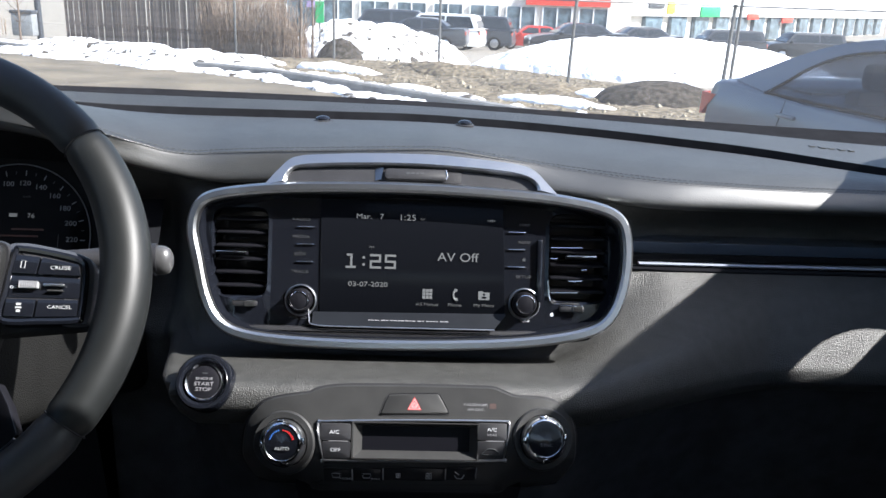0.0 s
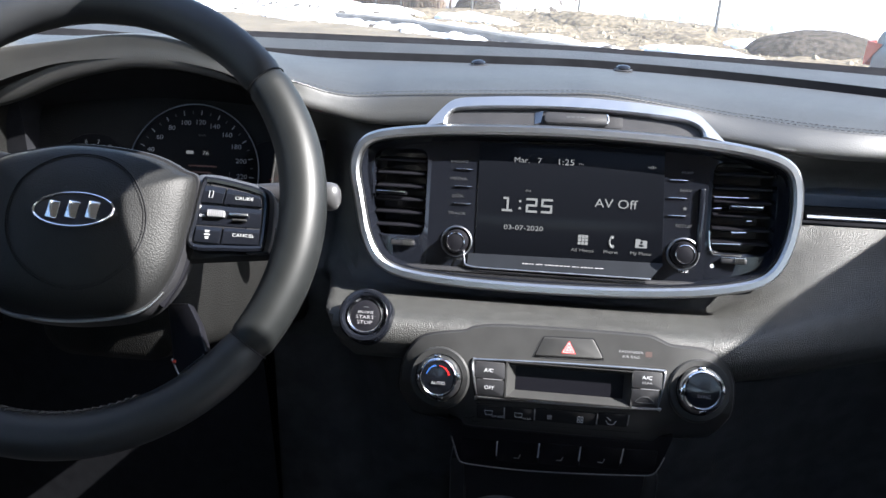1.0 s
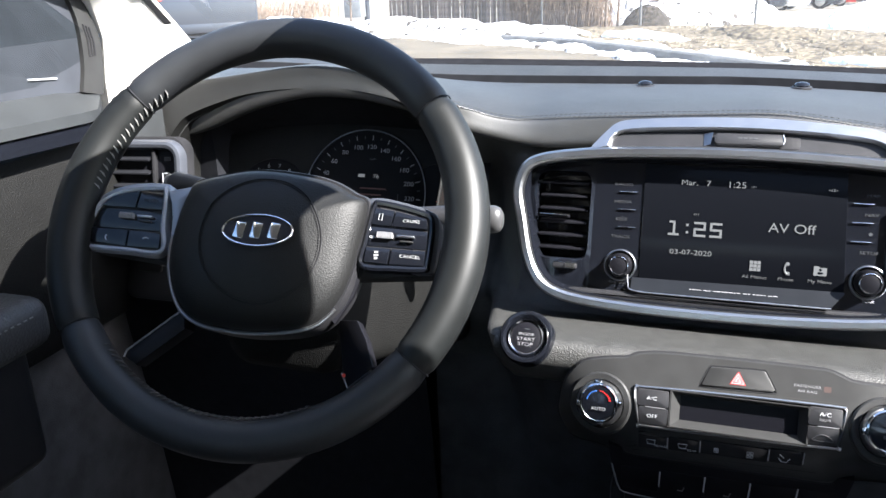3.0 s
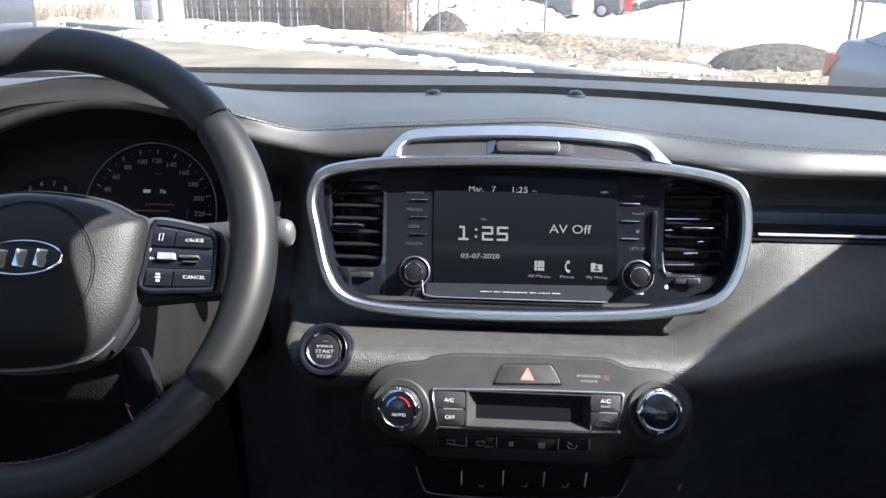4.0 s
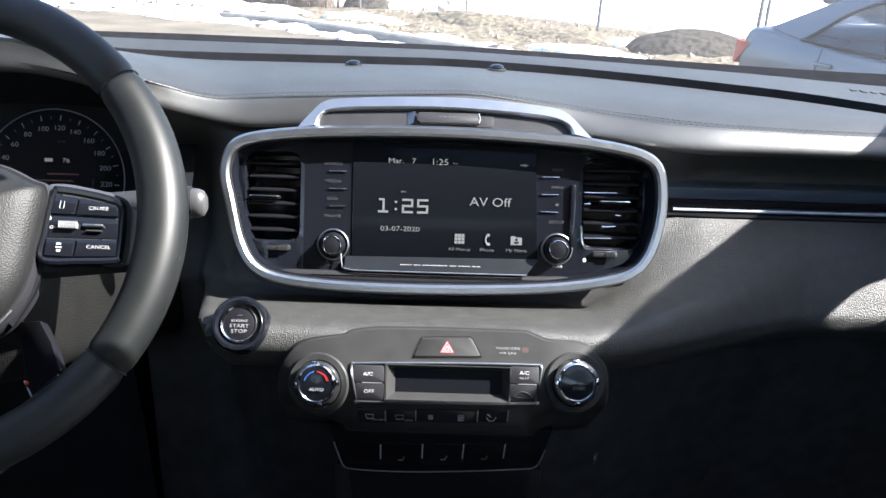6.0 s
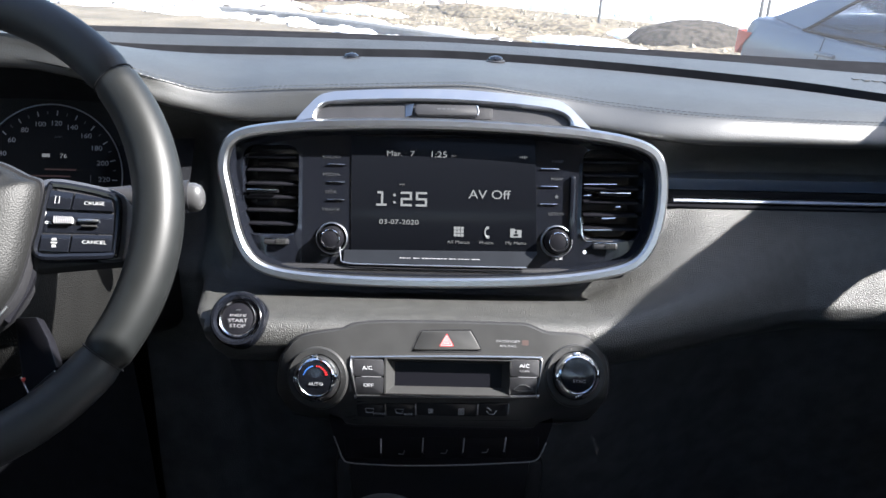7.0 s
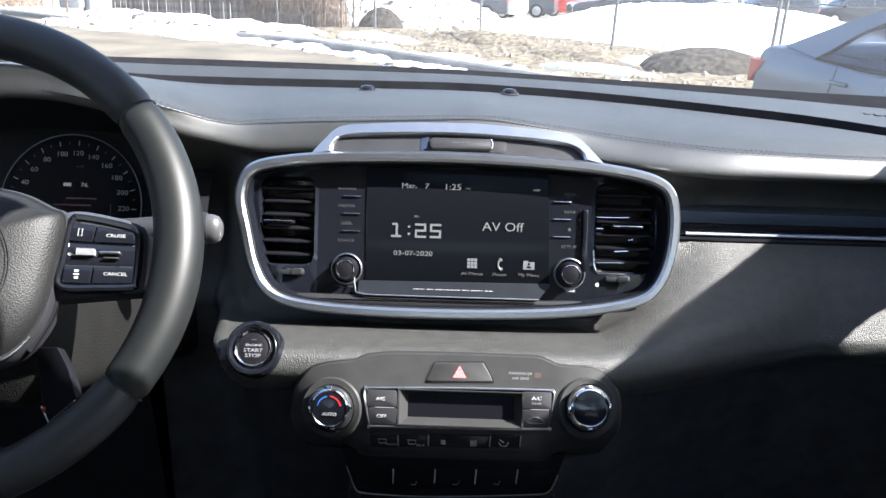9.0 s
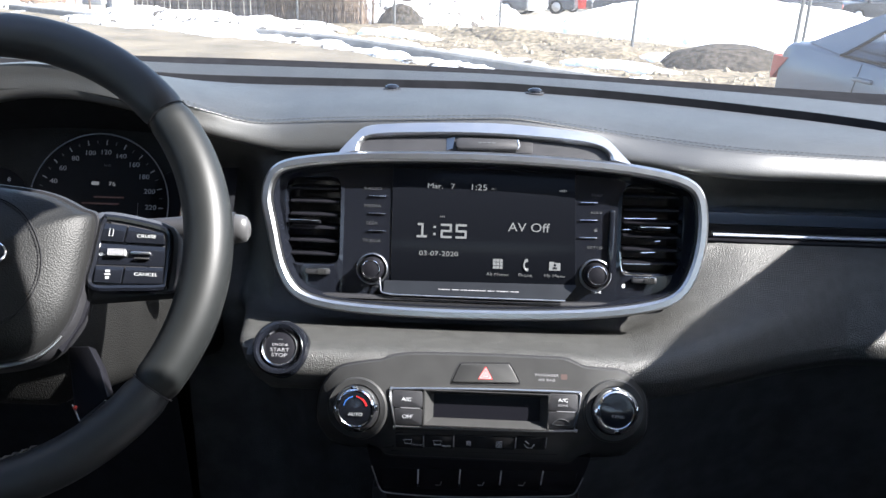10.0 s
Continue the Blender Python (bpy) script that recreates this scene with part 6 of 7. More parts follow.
road = part("road", loops([[(x, max(-40, kerb_y(x) - d), 0.004 + dip(x, kerb_y(x) - d) + (0.012 * fbm(x, kerb_y(x) - d, 2.5, 7.0) if d > 0.1 else 0.0)) for x in tv] for d in (0.0, 0.5, 1.0, 1.6, 2.4, 3.4, 4.6, 6, 8, 11, 15, 22, 30)], closed=False), ASPHALT, None)
tagged(road, "salt-dried grey brown asphalt road", "road", kind="structure")
kerb_bm = bmesh.new()
sections = []
for x in np.linspace(-12, 8, 90):
    y = kerb_y(x)
    z = dip(x, y)
    sections.append([(x, y - 0.02, z - 0.05), (x, y, z + 0.10), (x + 0.02, y + 0.02, z + 0.125), (x + 0.12, y + 0.14, z + 0.125), (x + 0.13, y + 0.16, z - 0.05)])
loops(sections, closed=False, bm=kerb_bm)
tagged(part("kerb", kerb_bm, CONCRETE, None), "low grey concrete kerb along the road", "kerb", kind="structure")


def along(x, off):
    """A point at off metres beyond the kerb (square to it)."""
    return x + off * 0.62, kerb_y(x) + off * 0.78


def patch(name, cx, cy, rx, ry, h, material, label, category, rough=0.4, seed=1.0, turn=0.0, n=60, group="", base=None, power=0.75, freq=0.6):
    """A heap with an uneven outline that lies on the ground."""
    bm = bmesh.new()
    c, s = math.cos(turn), math.sin(turn)
    verts = {}
    for i in range(n + 1):
        for j in range(n + 1):
            u, v = -1.3 + 2.6 * i / n, -1.3 + 2.6 * j / n
            x, y = cx + u * rx * c - v * ry * s, cy + u * rx * s + v * ry * c
            k = 1 - u * u - v * v + 0.55 * rough * fbm(x, y, freq * 2.2, seed) + 0.25 * rough * fbm(x, y, freq * 0.6, seed + 5)
            if k > -0.4:
                g = drop(y) if base is None else base
                z = g + (h * max(k, 0.0) ** power + (0.05 + 0.12 * h) * rough * fbm(x, y, freq * 0.5, seed + 9) * min(1, max(k, 0) * 4) if k > 0 else k * 1.3)
                verts[i, j] = bm.verts.new((x, y, z))
    for (i, j), a in list(verts.items()):
        q = [verts.get(w) for w in ((i + 1, j), (i + 1, j + 1), (i, j + 1))]
        if all(q):
            bm.faces.new((a, *q))
    ob = part(name, bm, material, None, angle=60)
    return tagged(ob, label, category, group)


SPECKLED = mat("snow with grit", (0.80, 0.81, 0.83), 0.75, spec=0.3, grain=1.0, grain_size=0.09, vary=0.06, vary_size=0.20, tint=(0.055, 0.047, 0.04), lo=0.38, hi=0.47)
GRITTY = mat("snow heap", (0.84, 0.85, 0.87), 0.75, spec=0.3, grain=1.0, grain_size=0.25, vary=0.06, vary_size=0.16, tint=(0.20, 0.18, 0.16), lo=0.27, hi=0.37)
CLOD = mat("damp dark earth", (0.040, 0.034, 0.028), 0.95, spec=0.2, grain=1.0, grain_size=0.03, vary=0.6, vary_size=0.08)
# the bank along the road: a ridge that thins out into broken strips either side of the kerb
tv = np.linspace(-14, 4.5, 330)
rings = []
for off in np.linspace(-0.8, 2.2, 44):
    ring = []
    for x in tv:
        px, py = along(x, off)
        n1, n2 = fbm(px, py, 0.9, 2.0), fbm(px, py, 0.45, 6.0)
        fade = max(0.0, min(1.0, (x + 4.6) / 1.8))
        ridge = 1.05 - ((off - 0.6) / 1.15) ** 2 + 0.8 * n1 - 1.6 * fade
        gutter = 0.55 - ((off + 0.30) / 0.36) ** 2 + 1.2 * n2 - 0.25 * max(0, x - 0.4) - 1.5 * max(0.0, -x - 5.5)
        behind = 0.30 - ((off - 0.42) / 0.30) ** 2 + 1.3 * n2 - 0.2 * max(0, x)
        e = max(ridge, gutter, behind)
        e -= 0.9 * max(0.0, min(1.0, (-x - 8.6) / 1.2))
        e = min(e, (off + 0.8) * 4.0 - 0.05, (2.2 - off) * 4.0 - 0.05)
        h = (0.15 + 0.05 * max(0, min(1, (-x - 3) / 4))) if e == ridge else 0.075
        lift = 0.0 if off < 0.05 else 0.07
        ring.append((px, py, lift + h * e**0.6 + 0.028 * fbm(px, py, 0.22, 4.0) * min(1, e * 3) if e > 0 else max(-0.25, e * 0.5) - 0.01 + lift * 0.4))
    rings.append(ring)
tagged(part("snow_bank", loops(rings, closed=False), SPECKLED, None, angle=60), "ploughed snow bank with grit along the road", "snow bank", kind="stuff")
# bare verge between kerb and fence
rings = []
for off in np.linspace(0.2, 5.0, 30):
    rings.append([(px, py, 0.055 + dip(px, py) + drop(py) + 0.05 * fbm(px, py, 0.8, 11.0) + 0.03 * fbm(px, py, 0.22, 12.0)) for px, py in (along(x, off) for x in np.linspace(-5.5, 7, 160))])
tagged(part("verge", loops(rings, closed=False), DIRT, None, angle=60), "bare brown earth verge with stones", "ground", kind="structure")
patch("snow_patch", 1.9, 11.0, 1.0, 0.22, 0.10, SNOW, "thin white snow strip on the verge", "snow", 0.5, 21.0, -0.62, 40, "snow patches", 0.06)
patch("snow_patch", 3.05, 12.0, 0.75, 0.40, 0.12, SNOW, "thin white snow strip on the verge", "snow", 0.5, 23.0, -0.5, 36, "snow patches", 0.06)
patch("snow_patch", -1.6, 15.0, 1.0, 0.25, 0.12, SNOW, "thin white snow strip on the verge", "snow", 0.6, 25.0, -0.62, 36, "snow patches", 0.06)
patch("snow_mound", -1.55, 21.6, 2.6, 2.2, 0.92, SPECKLED, "tall heap of ploughed snow with brown specks", "snow heap", 0.42, 31.0, -0.1, 90, "snow heaps")
patch("snow_mound", 5.0, 17.6, 4.0, 2.3, 0.76, GRITTY, "long smooth heap of white snow", "snow heap", 0.22, 35.0, -0.35, 90, "snow heaps")
patch("earth_mound", -1.92, 18.9, 0.55, 0.45, 0.52, CLOD, "dark brown clod in the snow heap", "earth heap", 0.5, 41.0, 0.0, 50, "earth heaps")
patch("earth_mound", 3.62, 11.75, 1.05, 0.8, 0.36, CLOD, "dark heap of bare earth on the verge", "earth heap", 0.14, 43.0, 0.0, 56, "earth heaps", 0.0)
patch("earth_mound", 0.4, 15.4, 1.3, 0.6, 0.22, DIRT, "low ridge of bare earth", "earth heap", 0.6, 45.0, -0.6, 44, "earth heaps", 0.02)
patch("earth_mound", 2.0, 13.0, 1.0, 0.6, 0.16, DIRT, "low ridge of bare earth", "earth heap", 0.6, 47.0, -0.6, 44, "earth heaps", 0.02)

DIRT_PALE = mat("pale clods", (0.19, 0.165, 0.125), 0.95, spec=0.2, vary=0.4, vary_size=0.3)
# stones and clods scattered over the verge
rnd = random.Random(12)
bm = bmesh.new()
for k in range(1500):
    x = rnd.uniform(-3.5, 5.0)
    px, py = along(x, rnd.uniform(0.35, 4.6))
    r = rnd.choice((0.012, 0.018, 0.025, 0.04)) * rnd.uniform(0.8, 1.4)
    z = 0.055 + dip(px, py) + drop(py) + 0.05 * fbm(px, py, 0.8, 11.0) + 0.03 * fbm(px, py, 0.22, 12.0)
    vs = [bm.verts.new((px + r * dx * rnd.uniform(0.7, 1.4), py + r * dy * rnd.uniform(0.7, 1.4), z + r * dz * rnd.uniform(0.5, 1.1))) for dx, dy, dz in ((1, 0, 0), (0, 1, 0), (-1, 0, 0), (0, -1, 0), (0, 0, 1))]
    for i in range(4):
        bm.faces.new((vs[i], vs[(i + 1) % 4], vs[4]))
tagged(part("rubble", bm, DIRT_PALE, None, smooth=False), "loose pale stones and clods on the verge", "stones", kind="stuff")

# chain-link fence
fence = thing("chain_link_fence", Matrix(), "galvanised chain-link fence with thin posts", "fence")
POSTS = ((-4.4, 19.35), (-1.94, 17.92), (0.35, 16.56), (2.42, 13.07), (5.38, 14.07), (8.6, 12.2), (11.8, 9.6))
TOP = 1.49
for k, (x, y) in enumerate(POSTS):
    z = drop(y)
    p = part("post", tube([(x, y, z - 0.2), (x + (0.0, 0.0, 0.0, 0.06, 0.06, 0, 0)[k], y, TOP + z)], 0.028 if k != 4 else 0.034, 10), STEEL, fence)
part("second_post", tube([(5.53, 14.13, -0.2), (5.58, 14.13, 1.72)], 0.030, 10), STEEL, fence)
rail = [(x, y, TOP + drop(y) - 0.03) for x, y in POSTS]
part("top_rail", tube(rail, 0.013, 8), STEEL, fence)
bm = bmesh.new()
for (x0, y0), (x1, y1) in zip(POSTS, POSTS[1:]):
    d = Vector((x1 - x0, y1 - y0, 0))
    n = int(d.length / 0.075)
    for k in range(n):
        a = Vector((x0, y0, drop(y0))) + d * (k / n)
        run = d.normalized() * 1.55
        for sgn in (1, -1):
            b = a + run * sgn + Vector((0, 0, 1.55))
            t = 1.0
            if sgn > 0:
                t = min(1.0, (d.length - d.length * k / n) / 1.55)
            else:
                t = min(1.0, d.length * k / n / 1.55)
            b = a + (b - a) * t
            tube([a, b], 0.0006, 3, caps=False, bm=bm)
tagged(part("mesh", bm, WIRE, fence, "thin wire mesh"), kind="stuff")

# board fence
bf = thing("board_fence", Matrix(), "weathered brown upright board fence", "fence")
pa, pb = Vector((-10.3, 24.2, 0.0)), Vector((-5.3, 20.9, 0.0))
dv = (pb - pa)
nb = 46
for k in range(nb):
    p = pa + dv * (k + 0.5) / nb
    h = 2.15 + random.uniform(-0.05, 0.06)
    w = dv.length / nb * random.uniform(0.86, 0.97)
    b = box(w, 0.022, h, (0, 0, h / 2 - 0.3), 0.004, 1)
    ob = part("board", b, BOARD, bf, smooth=False, m=Matrix.Translation((p.x, p.y, drop(p.y) + 0.1)) @ Matrix.Rotation(math.atan2(dv.y, dv.x) + random.uniform(-0.03, 0.03), 4, "Z") @ Matrix.Rotation(random.uniform(-0.012, 0.012), 4, "Y") @ Matrix.Translation((0, random.choice((0, -0.03)), 0)))
for z in (0.35, 1.3):
    part("fence_rail", box(dv.length, 0.05, 0.09, (0, 0.05, 0)), BOARD, bf, smooth=False, m=Matrix.Translation(pa.lerp(pb, 0.5) + Vector((0, 0, z))) @ Matrix.Rotation(math.atan2(dv.y, dv.x), 4, "Z"))
# dry reeds beside it
bm = bmesh.new()
for k in range(900):
    x = random.uniform(-5.6, -2.75)
    y = 20.9 - (x + 5.4) * 0.75 + random.uniform(-0.5, 0.9)
    h = random.uniform(0.7, 2.1) * (1.0 if x < -3.2 else 0.7)
    lean = random.uniform(-0.25, 0.25)
    z = drop(y)
    tube([(x, y, z), (x + lean * 0.4, y, z + h * 0.6), (x + lean, y + random.uniform(-0.1, 0.1), z + h)], [0.010, 0.007, 0.003], 3, bm=bm, caps=False)
tagged(part("dry_reeds", bm, STRAW, None), "tall tan dry reeds beside the board fence", "dry grass", kind="stuff")


bm = bmesh.new()
for k in range(420):
    x = random.uniform(-24.5, -19.6)
    y = 38.0 + random.uniform(-1.2, 1.8)
    h = random.uniform(0.3, 1.15)
    z = drop(y)
    lean = random.uniform(-0.5, 0.5)
    tube([(x, y, z), (x + lean * 0.4, y, z + h * 0.6), (x + lean, y, z + h)], [0.022, 0.016, 0.006], 3, bm=bm, caps=False)
tagged(part("dry_brush", bm, STRAW, None), "brown dry brush beyond the road", "dry bush", kind="stuff")


def sapling(x, y, h, seed):
    rnd = random.Random(seed)
    tree = thing("bare_sapling", Matrix.Translation((x, y, drop(y))), "thin bare leafless sapling", "tree", "bare saplings")
    part("trunk", tube([(0, 0, -0.1), (0.03, 0, h * 0.4), (0.0, 0.02, h * 0.75), (0.05, 0, h)], [0.035, 0.026, 0.016, 0.005], 7), TWIG, tree)
    bm = bmesh.new()
    for k in range(26):
        z = h * rnd.uniform(0.2, 0.95)
        a, l = rnd.uniform(0, 6.3), rnd.uniform(0.25, 0.7) * (1.1 - z / h)
        q = Vector((math.cos(a) * l, math.sin(a) * l, l * 1.3))
        tube([(0.02, 0, z), (0.02 + q.x * 0.5, q.y * 0.5, z + q.z * 0.4), (q.x, q.y, z + q.z)], [0.010, 0.006, 0.002], 4, bm=bm, caps=False)
    tagged(part("twigs", bm, TWIG, tree), kind="stuff")


sapling(-2.75, 18.4, 2.6, 5)
sapling(-2.55, 18.9, 2.2, 6)
sapling(-11.4, 23.6, 2.4, 7)
sign = thing("street_sign", Matrix.Translation((-2.5, 20.0, drop(20.0))), "small green sign plate on a thin post", "sign")
part("post", tube([(0, 0.02, 0), (0, 0.02, 1.5)], 0.018, 8), STEEL, sign)
part("plate", box(0.21, 0.012, 0.50, (0, 0, 1.11), 0.005, 1), SIGN_GREEN, sign, "plain green plate", smooth=False)
part("plate", box(0.20, 0.012, 0.15, (-0.21, 0, 1.29), 0.005, 1), SIGN_PURPLE, sign, "plain violet plate", smooth=False)
box_post = thing("utility_box", Matrix.Translation((-15.2, 32.2, -0.56)), "grey utility box beside a dark post", "utility box")
part("body", box(0.78, 0.5, 0.82, (0, 0, 0.41), 0.03), mat("weathered grey cabinet", (0.17, 0.18, 0.19), 0.6, vary=0.15, vary_size=0.2), box_post)
part("lid", box(0.84, 0.56, 0.12, (0, 0, 0.88), 0.02), CAR_GREY, box_post)
post = thing("street_post", Matrix.Translation((-15.0, 33.0, -0.75)), "thick dark street post", "post")
part("pole", tube([(0, 0, 0), (0, 0, 4)], [0.13, 0.11], 12), CAR_GREY, post)


# ---------------------------------------------------------------- vehicles
def vehicle(name, m, label, paint, length, width, height, belt, roof, hood, trunk, wheel_r, category="car", group="parked vehicles", lamps=True):
    """roof: (x of windshield foot, roof start, roof end, rear glass foot) from the front, as parts of the length; hood, trunk: heights."""
    v = thing(name, m, label, category, group)
    a, b, c, d = [q * length for q in roof]
    side = [(0.0, 0.32), (0.02, hood * 0.75), (0.06 * length, hood * 0.96), (a, belt * 0.985), (length * 0.5, belt), (d, max(trunk, belt * 0.98)), (length - 0.10, trunk), (length - 0.01, trunk * 0.80), (length, 0.5), (length - 0.05, 0.24), (0.06, 0.22)]
    line = spline(side[:8], 4, False) + [np.array(q) for q in side[8:]]
    rings = []
    for f, k in ((-1.0, 0.90), (-0.97, 0.97), (-0.88, 1.0), (0.88, 1.0), (0.97, 0.97), (1.0, 0.90)):
        z0 = 0.62
        rings.append([(x if 0.05 < x < length - 0.05 else x + (0.10 * (1 - k) * 6 * (1 if x < 1 else -1)), f * width / 2, z0 + (z - z0) * k) for x, z in line])
    part("body", loops(rings, cap_first=True, cap_last=True), paint, v)
    green = [(a, belt * 0.97), ((a + b) / 2 + 0.02, (belt + height) / 2 + 0.03), (b, height - 0.02), ((b + c) / 2, height), (c, height - 0.03), ((c + d) / 2, (belt + height) / 2 + 0.03), (d, belt * 0.97)]
    gl = spline(green, 5, False)
    rings = []
    for f in (-1, -0.96, 0.96, 1):
        rings.append([(x, f * (width / 2 - 0.05 - 0.17 * (z - belt) / (height - belt)), z - (0.02 if abs(f) == 1 else 0)) for x, z in gl])
    part("cabin", loops(rings, cap_first=True, cap_last=True), paint, v)
    for s in (-1, 1):
        def at(x, z, out=0.004):
            return (x, s * (width / 2 - 0.05 - 0.17 * (z - belt) / (height - belt) + out), z)
        mid = (b + c) / 2
        lo, hi = belt + 0.03, height - 0.10
        def fx(z, p, q):
            f = (z - belt) / (height - belt)
            return p + (q - p) * f
        for x0, x1, y0, y1 in ((fx(lo, a, b) + 0.16, mid - 0.05, fx(hi, a, b) + 0.12, mid - 0.05), (mid + 0.05, fx(lo, d, c) - 0.22, mid + 0.05, fx(hi, d, c) - 0.14)):
            g = loops([[at(x0, lo), at(x1, lo), at(y1, hi), at(y0, hi)], [at(x0, lo, -0.03), at(x1, lo, -0.03), at(y1, hi, -0.03), at(y0, hi, -0.03)]], cap_first=True, cap_last=True)
            part("side_window", g, CAR_GLASS, v, smooth=False)
        for x in (length * 0.19, length * 0.80):
            w = part("wheel", lathe([(0.03, -0.01), (wheel_r * 0.62, 0.0), (wheel_r * 0.66, 0.02), (wheel_r * 0.95, 0.02), (wheel_r, -0.02), (wheel_r, -0.18), (wheel_r * 0.9, -0.2), (0.03, -0.2)], 28), TYRE, v,
                     m=Matrix.Translation((x, s * (width / 2 - 0.0), wheel_r)) @ Matrix.Rotation(-s * math.pi / 2, 4, "X"))
            part("rim", lathe([(wheel_r * 0.62, 0.004), (wheel_r * 0.55, 0.016), (wheel_r * 0.2, 0.010), (0.0, 0.02)], 20, squash=lambda q, r, h: 1 - 0.12 * abs(math.sin(q * 2.5)) if h > 0.012 else 1), RIM, w)
        part("door_handle", box(0.20, 0.03, 0.03, (length * 0.63, s * (width / 2 + 0.005), belt - 0.15), 0.01), paint, v)
        part("mirror", box(0.14, 0.20, 0.14, (a + 0.28, s * (width / 2 + 0.06), belt + 0.04), 0.04), paint, v)
        if lamps:
            part("tail_lamp", box(0.22, 0.16, 0.20, (length - 0.10, s * (width / 2 - 0.095), trunk - 0.20), 0.04), TAIL, v, "red tail lamp")
            part("head_lamp", box(0.22, 0.30, 0.12, (0.12, s * (width / 2 - 0.22), hood * 0.78), 0.03), PLASTIC_WHITE, v)
    def glass(x0, z0, x1, z1, w0, w1, off):
        q = [(x0, -w0, z0), (x0, w0, z0), (x1, w1, z1), (x1, -w1, z1)]
        part("screen_glass", loops([[(x + off, y, z + 0.012) for x, y, z in q], [(x, y, z - 0.03) for x, y, z in q]], cap_first=True, cap_last=True), CAR_GLASS, v, smooth=False)
    w0, w1 = width / 2 - 0.14, width / 2 - 0.26
    glass(a + 0.06, belt + 0.02, b - 0.04, height - 0.07, w0, w1, -0.03)
    glass(d - 0.05, belt + 0.02, c + 0.05, height - 0.08, w0, w1, 0.03)
    part("bumper", box(0.14, width * 0.94, 0.22, (length - 0.06, 0, 0.42), 0.05), paint, v)
    return v


def parked(x, y, z, heading):
    """heading: degrees of the front, from +x."""
    return Matrix.Translation((x, y, z)) @ Matrix.Rotation(radians(heading + 180), 4, "Z")


SUV = dict(length=4.8, width=1.95, height=1.76, belt=1.10, roof=(0.24, 0.36, 0.90, 0.985), hood=1.02, trunk=1.08, wheel_r=0.38)
SEDAN = dict(length=4.75, width=1.82, height=1.45, belt=0.97, roof=(0.26, 0.43, 0.70, 0.86), hood=0.86, trunk=1.03, wheel_r=0.33)
HATCH = dict(length=4.1, width=1.8, height=1.42, belt=0.93, roof=(0.22, 0.36, 0.92, 0.985), hood=0.88, trunk=0.92, wheel_r=0.32)


def near_sedan(m):
    """The sedan parked ahead: x runs from its tail to its nose."""
    v = thing("sedan", m, "silver four-door sedan with a red tail lamp", "car", "parked vehicles")

    def half(z):
        return 0.86 - 0.04 * max(0, 0.55 - z) if z < 0.98 else 0.84 - 0.47 * (z - 0.98)

    shoulder = spline([(0.0, 0.55), (0.02, 0.80), (0.06, 0.98), (0.12, 1.035), (0.30, 1.045), (0.52, 1.04), (1.1, 1.0), (2.4, 0.965), (3.5, 0.95), (4.1, 0.90), (4.55, 0.80), (4.72, 0.62), (4.75, 0.45)], 5, False)
    under = [np.array((4.70, 0.22)), np.array((0.08, 0.25))]
    line = shoulder + under
    rings = []
    for f, k in ((-1.0, 0.0), (-0.985, 0.022), (-0.94, 0.04), (-0.7, 0.055), (0.0, 0.06), (0.7, 0.055), (0.94, 0.04), (0.985, 0.022), (1.0, 0.0)):
        rings.append([(x + (0.10 * f * f * (1 if x < 0.3 else -1 if x > 4.4 else 0)), f * 0.87, z - 0.06 + k if z > 0.9 else z) for x, z in line])
    part("body", loops(rings, cap_first=True, cap_last=True), CAR_SILVER, v, "silver painted body")
    roof_line = spline([(0.40, 1.035), (0.72, 1.165), (1.08, 1.305), (1.50, 1.41), (2.1, 1.455), (2.7, 1.43), (3.1, 1.28), (3.62, 0.96)], 5, False)
    win_line = spline([(0.88, 0.985), (1.00, 1.06), (1.24, 1.215), (1.56, 1.325), (2.1, 1.378), (2.66, 1.35), (2.98, 1.22), (3.42, 0.96)], 5, False)
    for s in (-1, 1):
        a = [(x, s * half(z), z) for x, z in roof_line]
        b = [(x, s * (half(z) + 0.012), z) for x, z in win_line]
        part("roof_side", solid_strip(a, b, (0, -s * 0.03, 0)), CAR_SILVER, v)
        part("window_seal", tube([(x, s * (half(z) + 0.016), z) for x, z in win_line], 0.011, 6), RUBBER, v)
        sill = [(x, s * (half(0.965) + 0.0), 0.95) for x, _ in win_line]
        part("side_glass", loops([[(x, s * (half(z) - 0.008), z) for x, z in win_line], sill], closed=False), SEDAN_GLASS, v)
        part("middle_pillar", solid_strip([(2.24, s * half(0.95), 0.95), (2.20, s * half(1.38), 1.38)], [(2.36, s * half(0.95), 0.95), (2.30, s * half(1.38), 1.38)], (0, -s * 0.03, 0)), RUBBER, v)
        part("belt_strip", tube([(0.86, s * 0.85, 0.985), (2.2, s * 0.853, 0.965), (3.4, s * 0.85, 0.95)], 0.012, 6), RUBBER, v)
        part("door_line", tube([(1.08, s * 0.872, 0.40), (1.08, s * 0.872, 0.75), (1.14, s * 0.868, 0.95)], 0.004, 4), RUBBER, v)
        part("door_line", tube([(2.30, s * 0.872, 0.30), (2.30, s * 0.872, 0.93)], 0.004, 4), RUBBER, v)
        part("door_handle", box(0.21, 0.035, 0.032, (1.18, s * 0.878, 0.84), 0.012), CAR_SILVER, v)
        part("door_handle", box(0.21, 0.035, 0.032, (2.50, s * 0.878, 0.81), 0.012), CAR_SILVER, v)
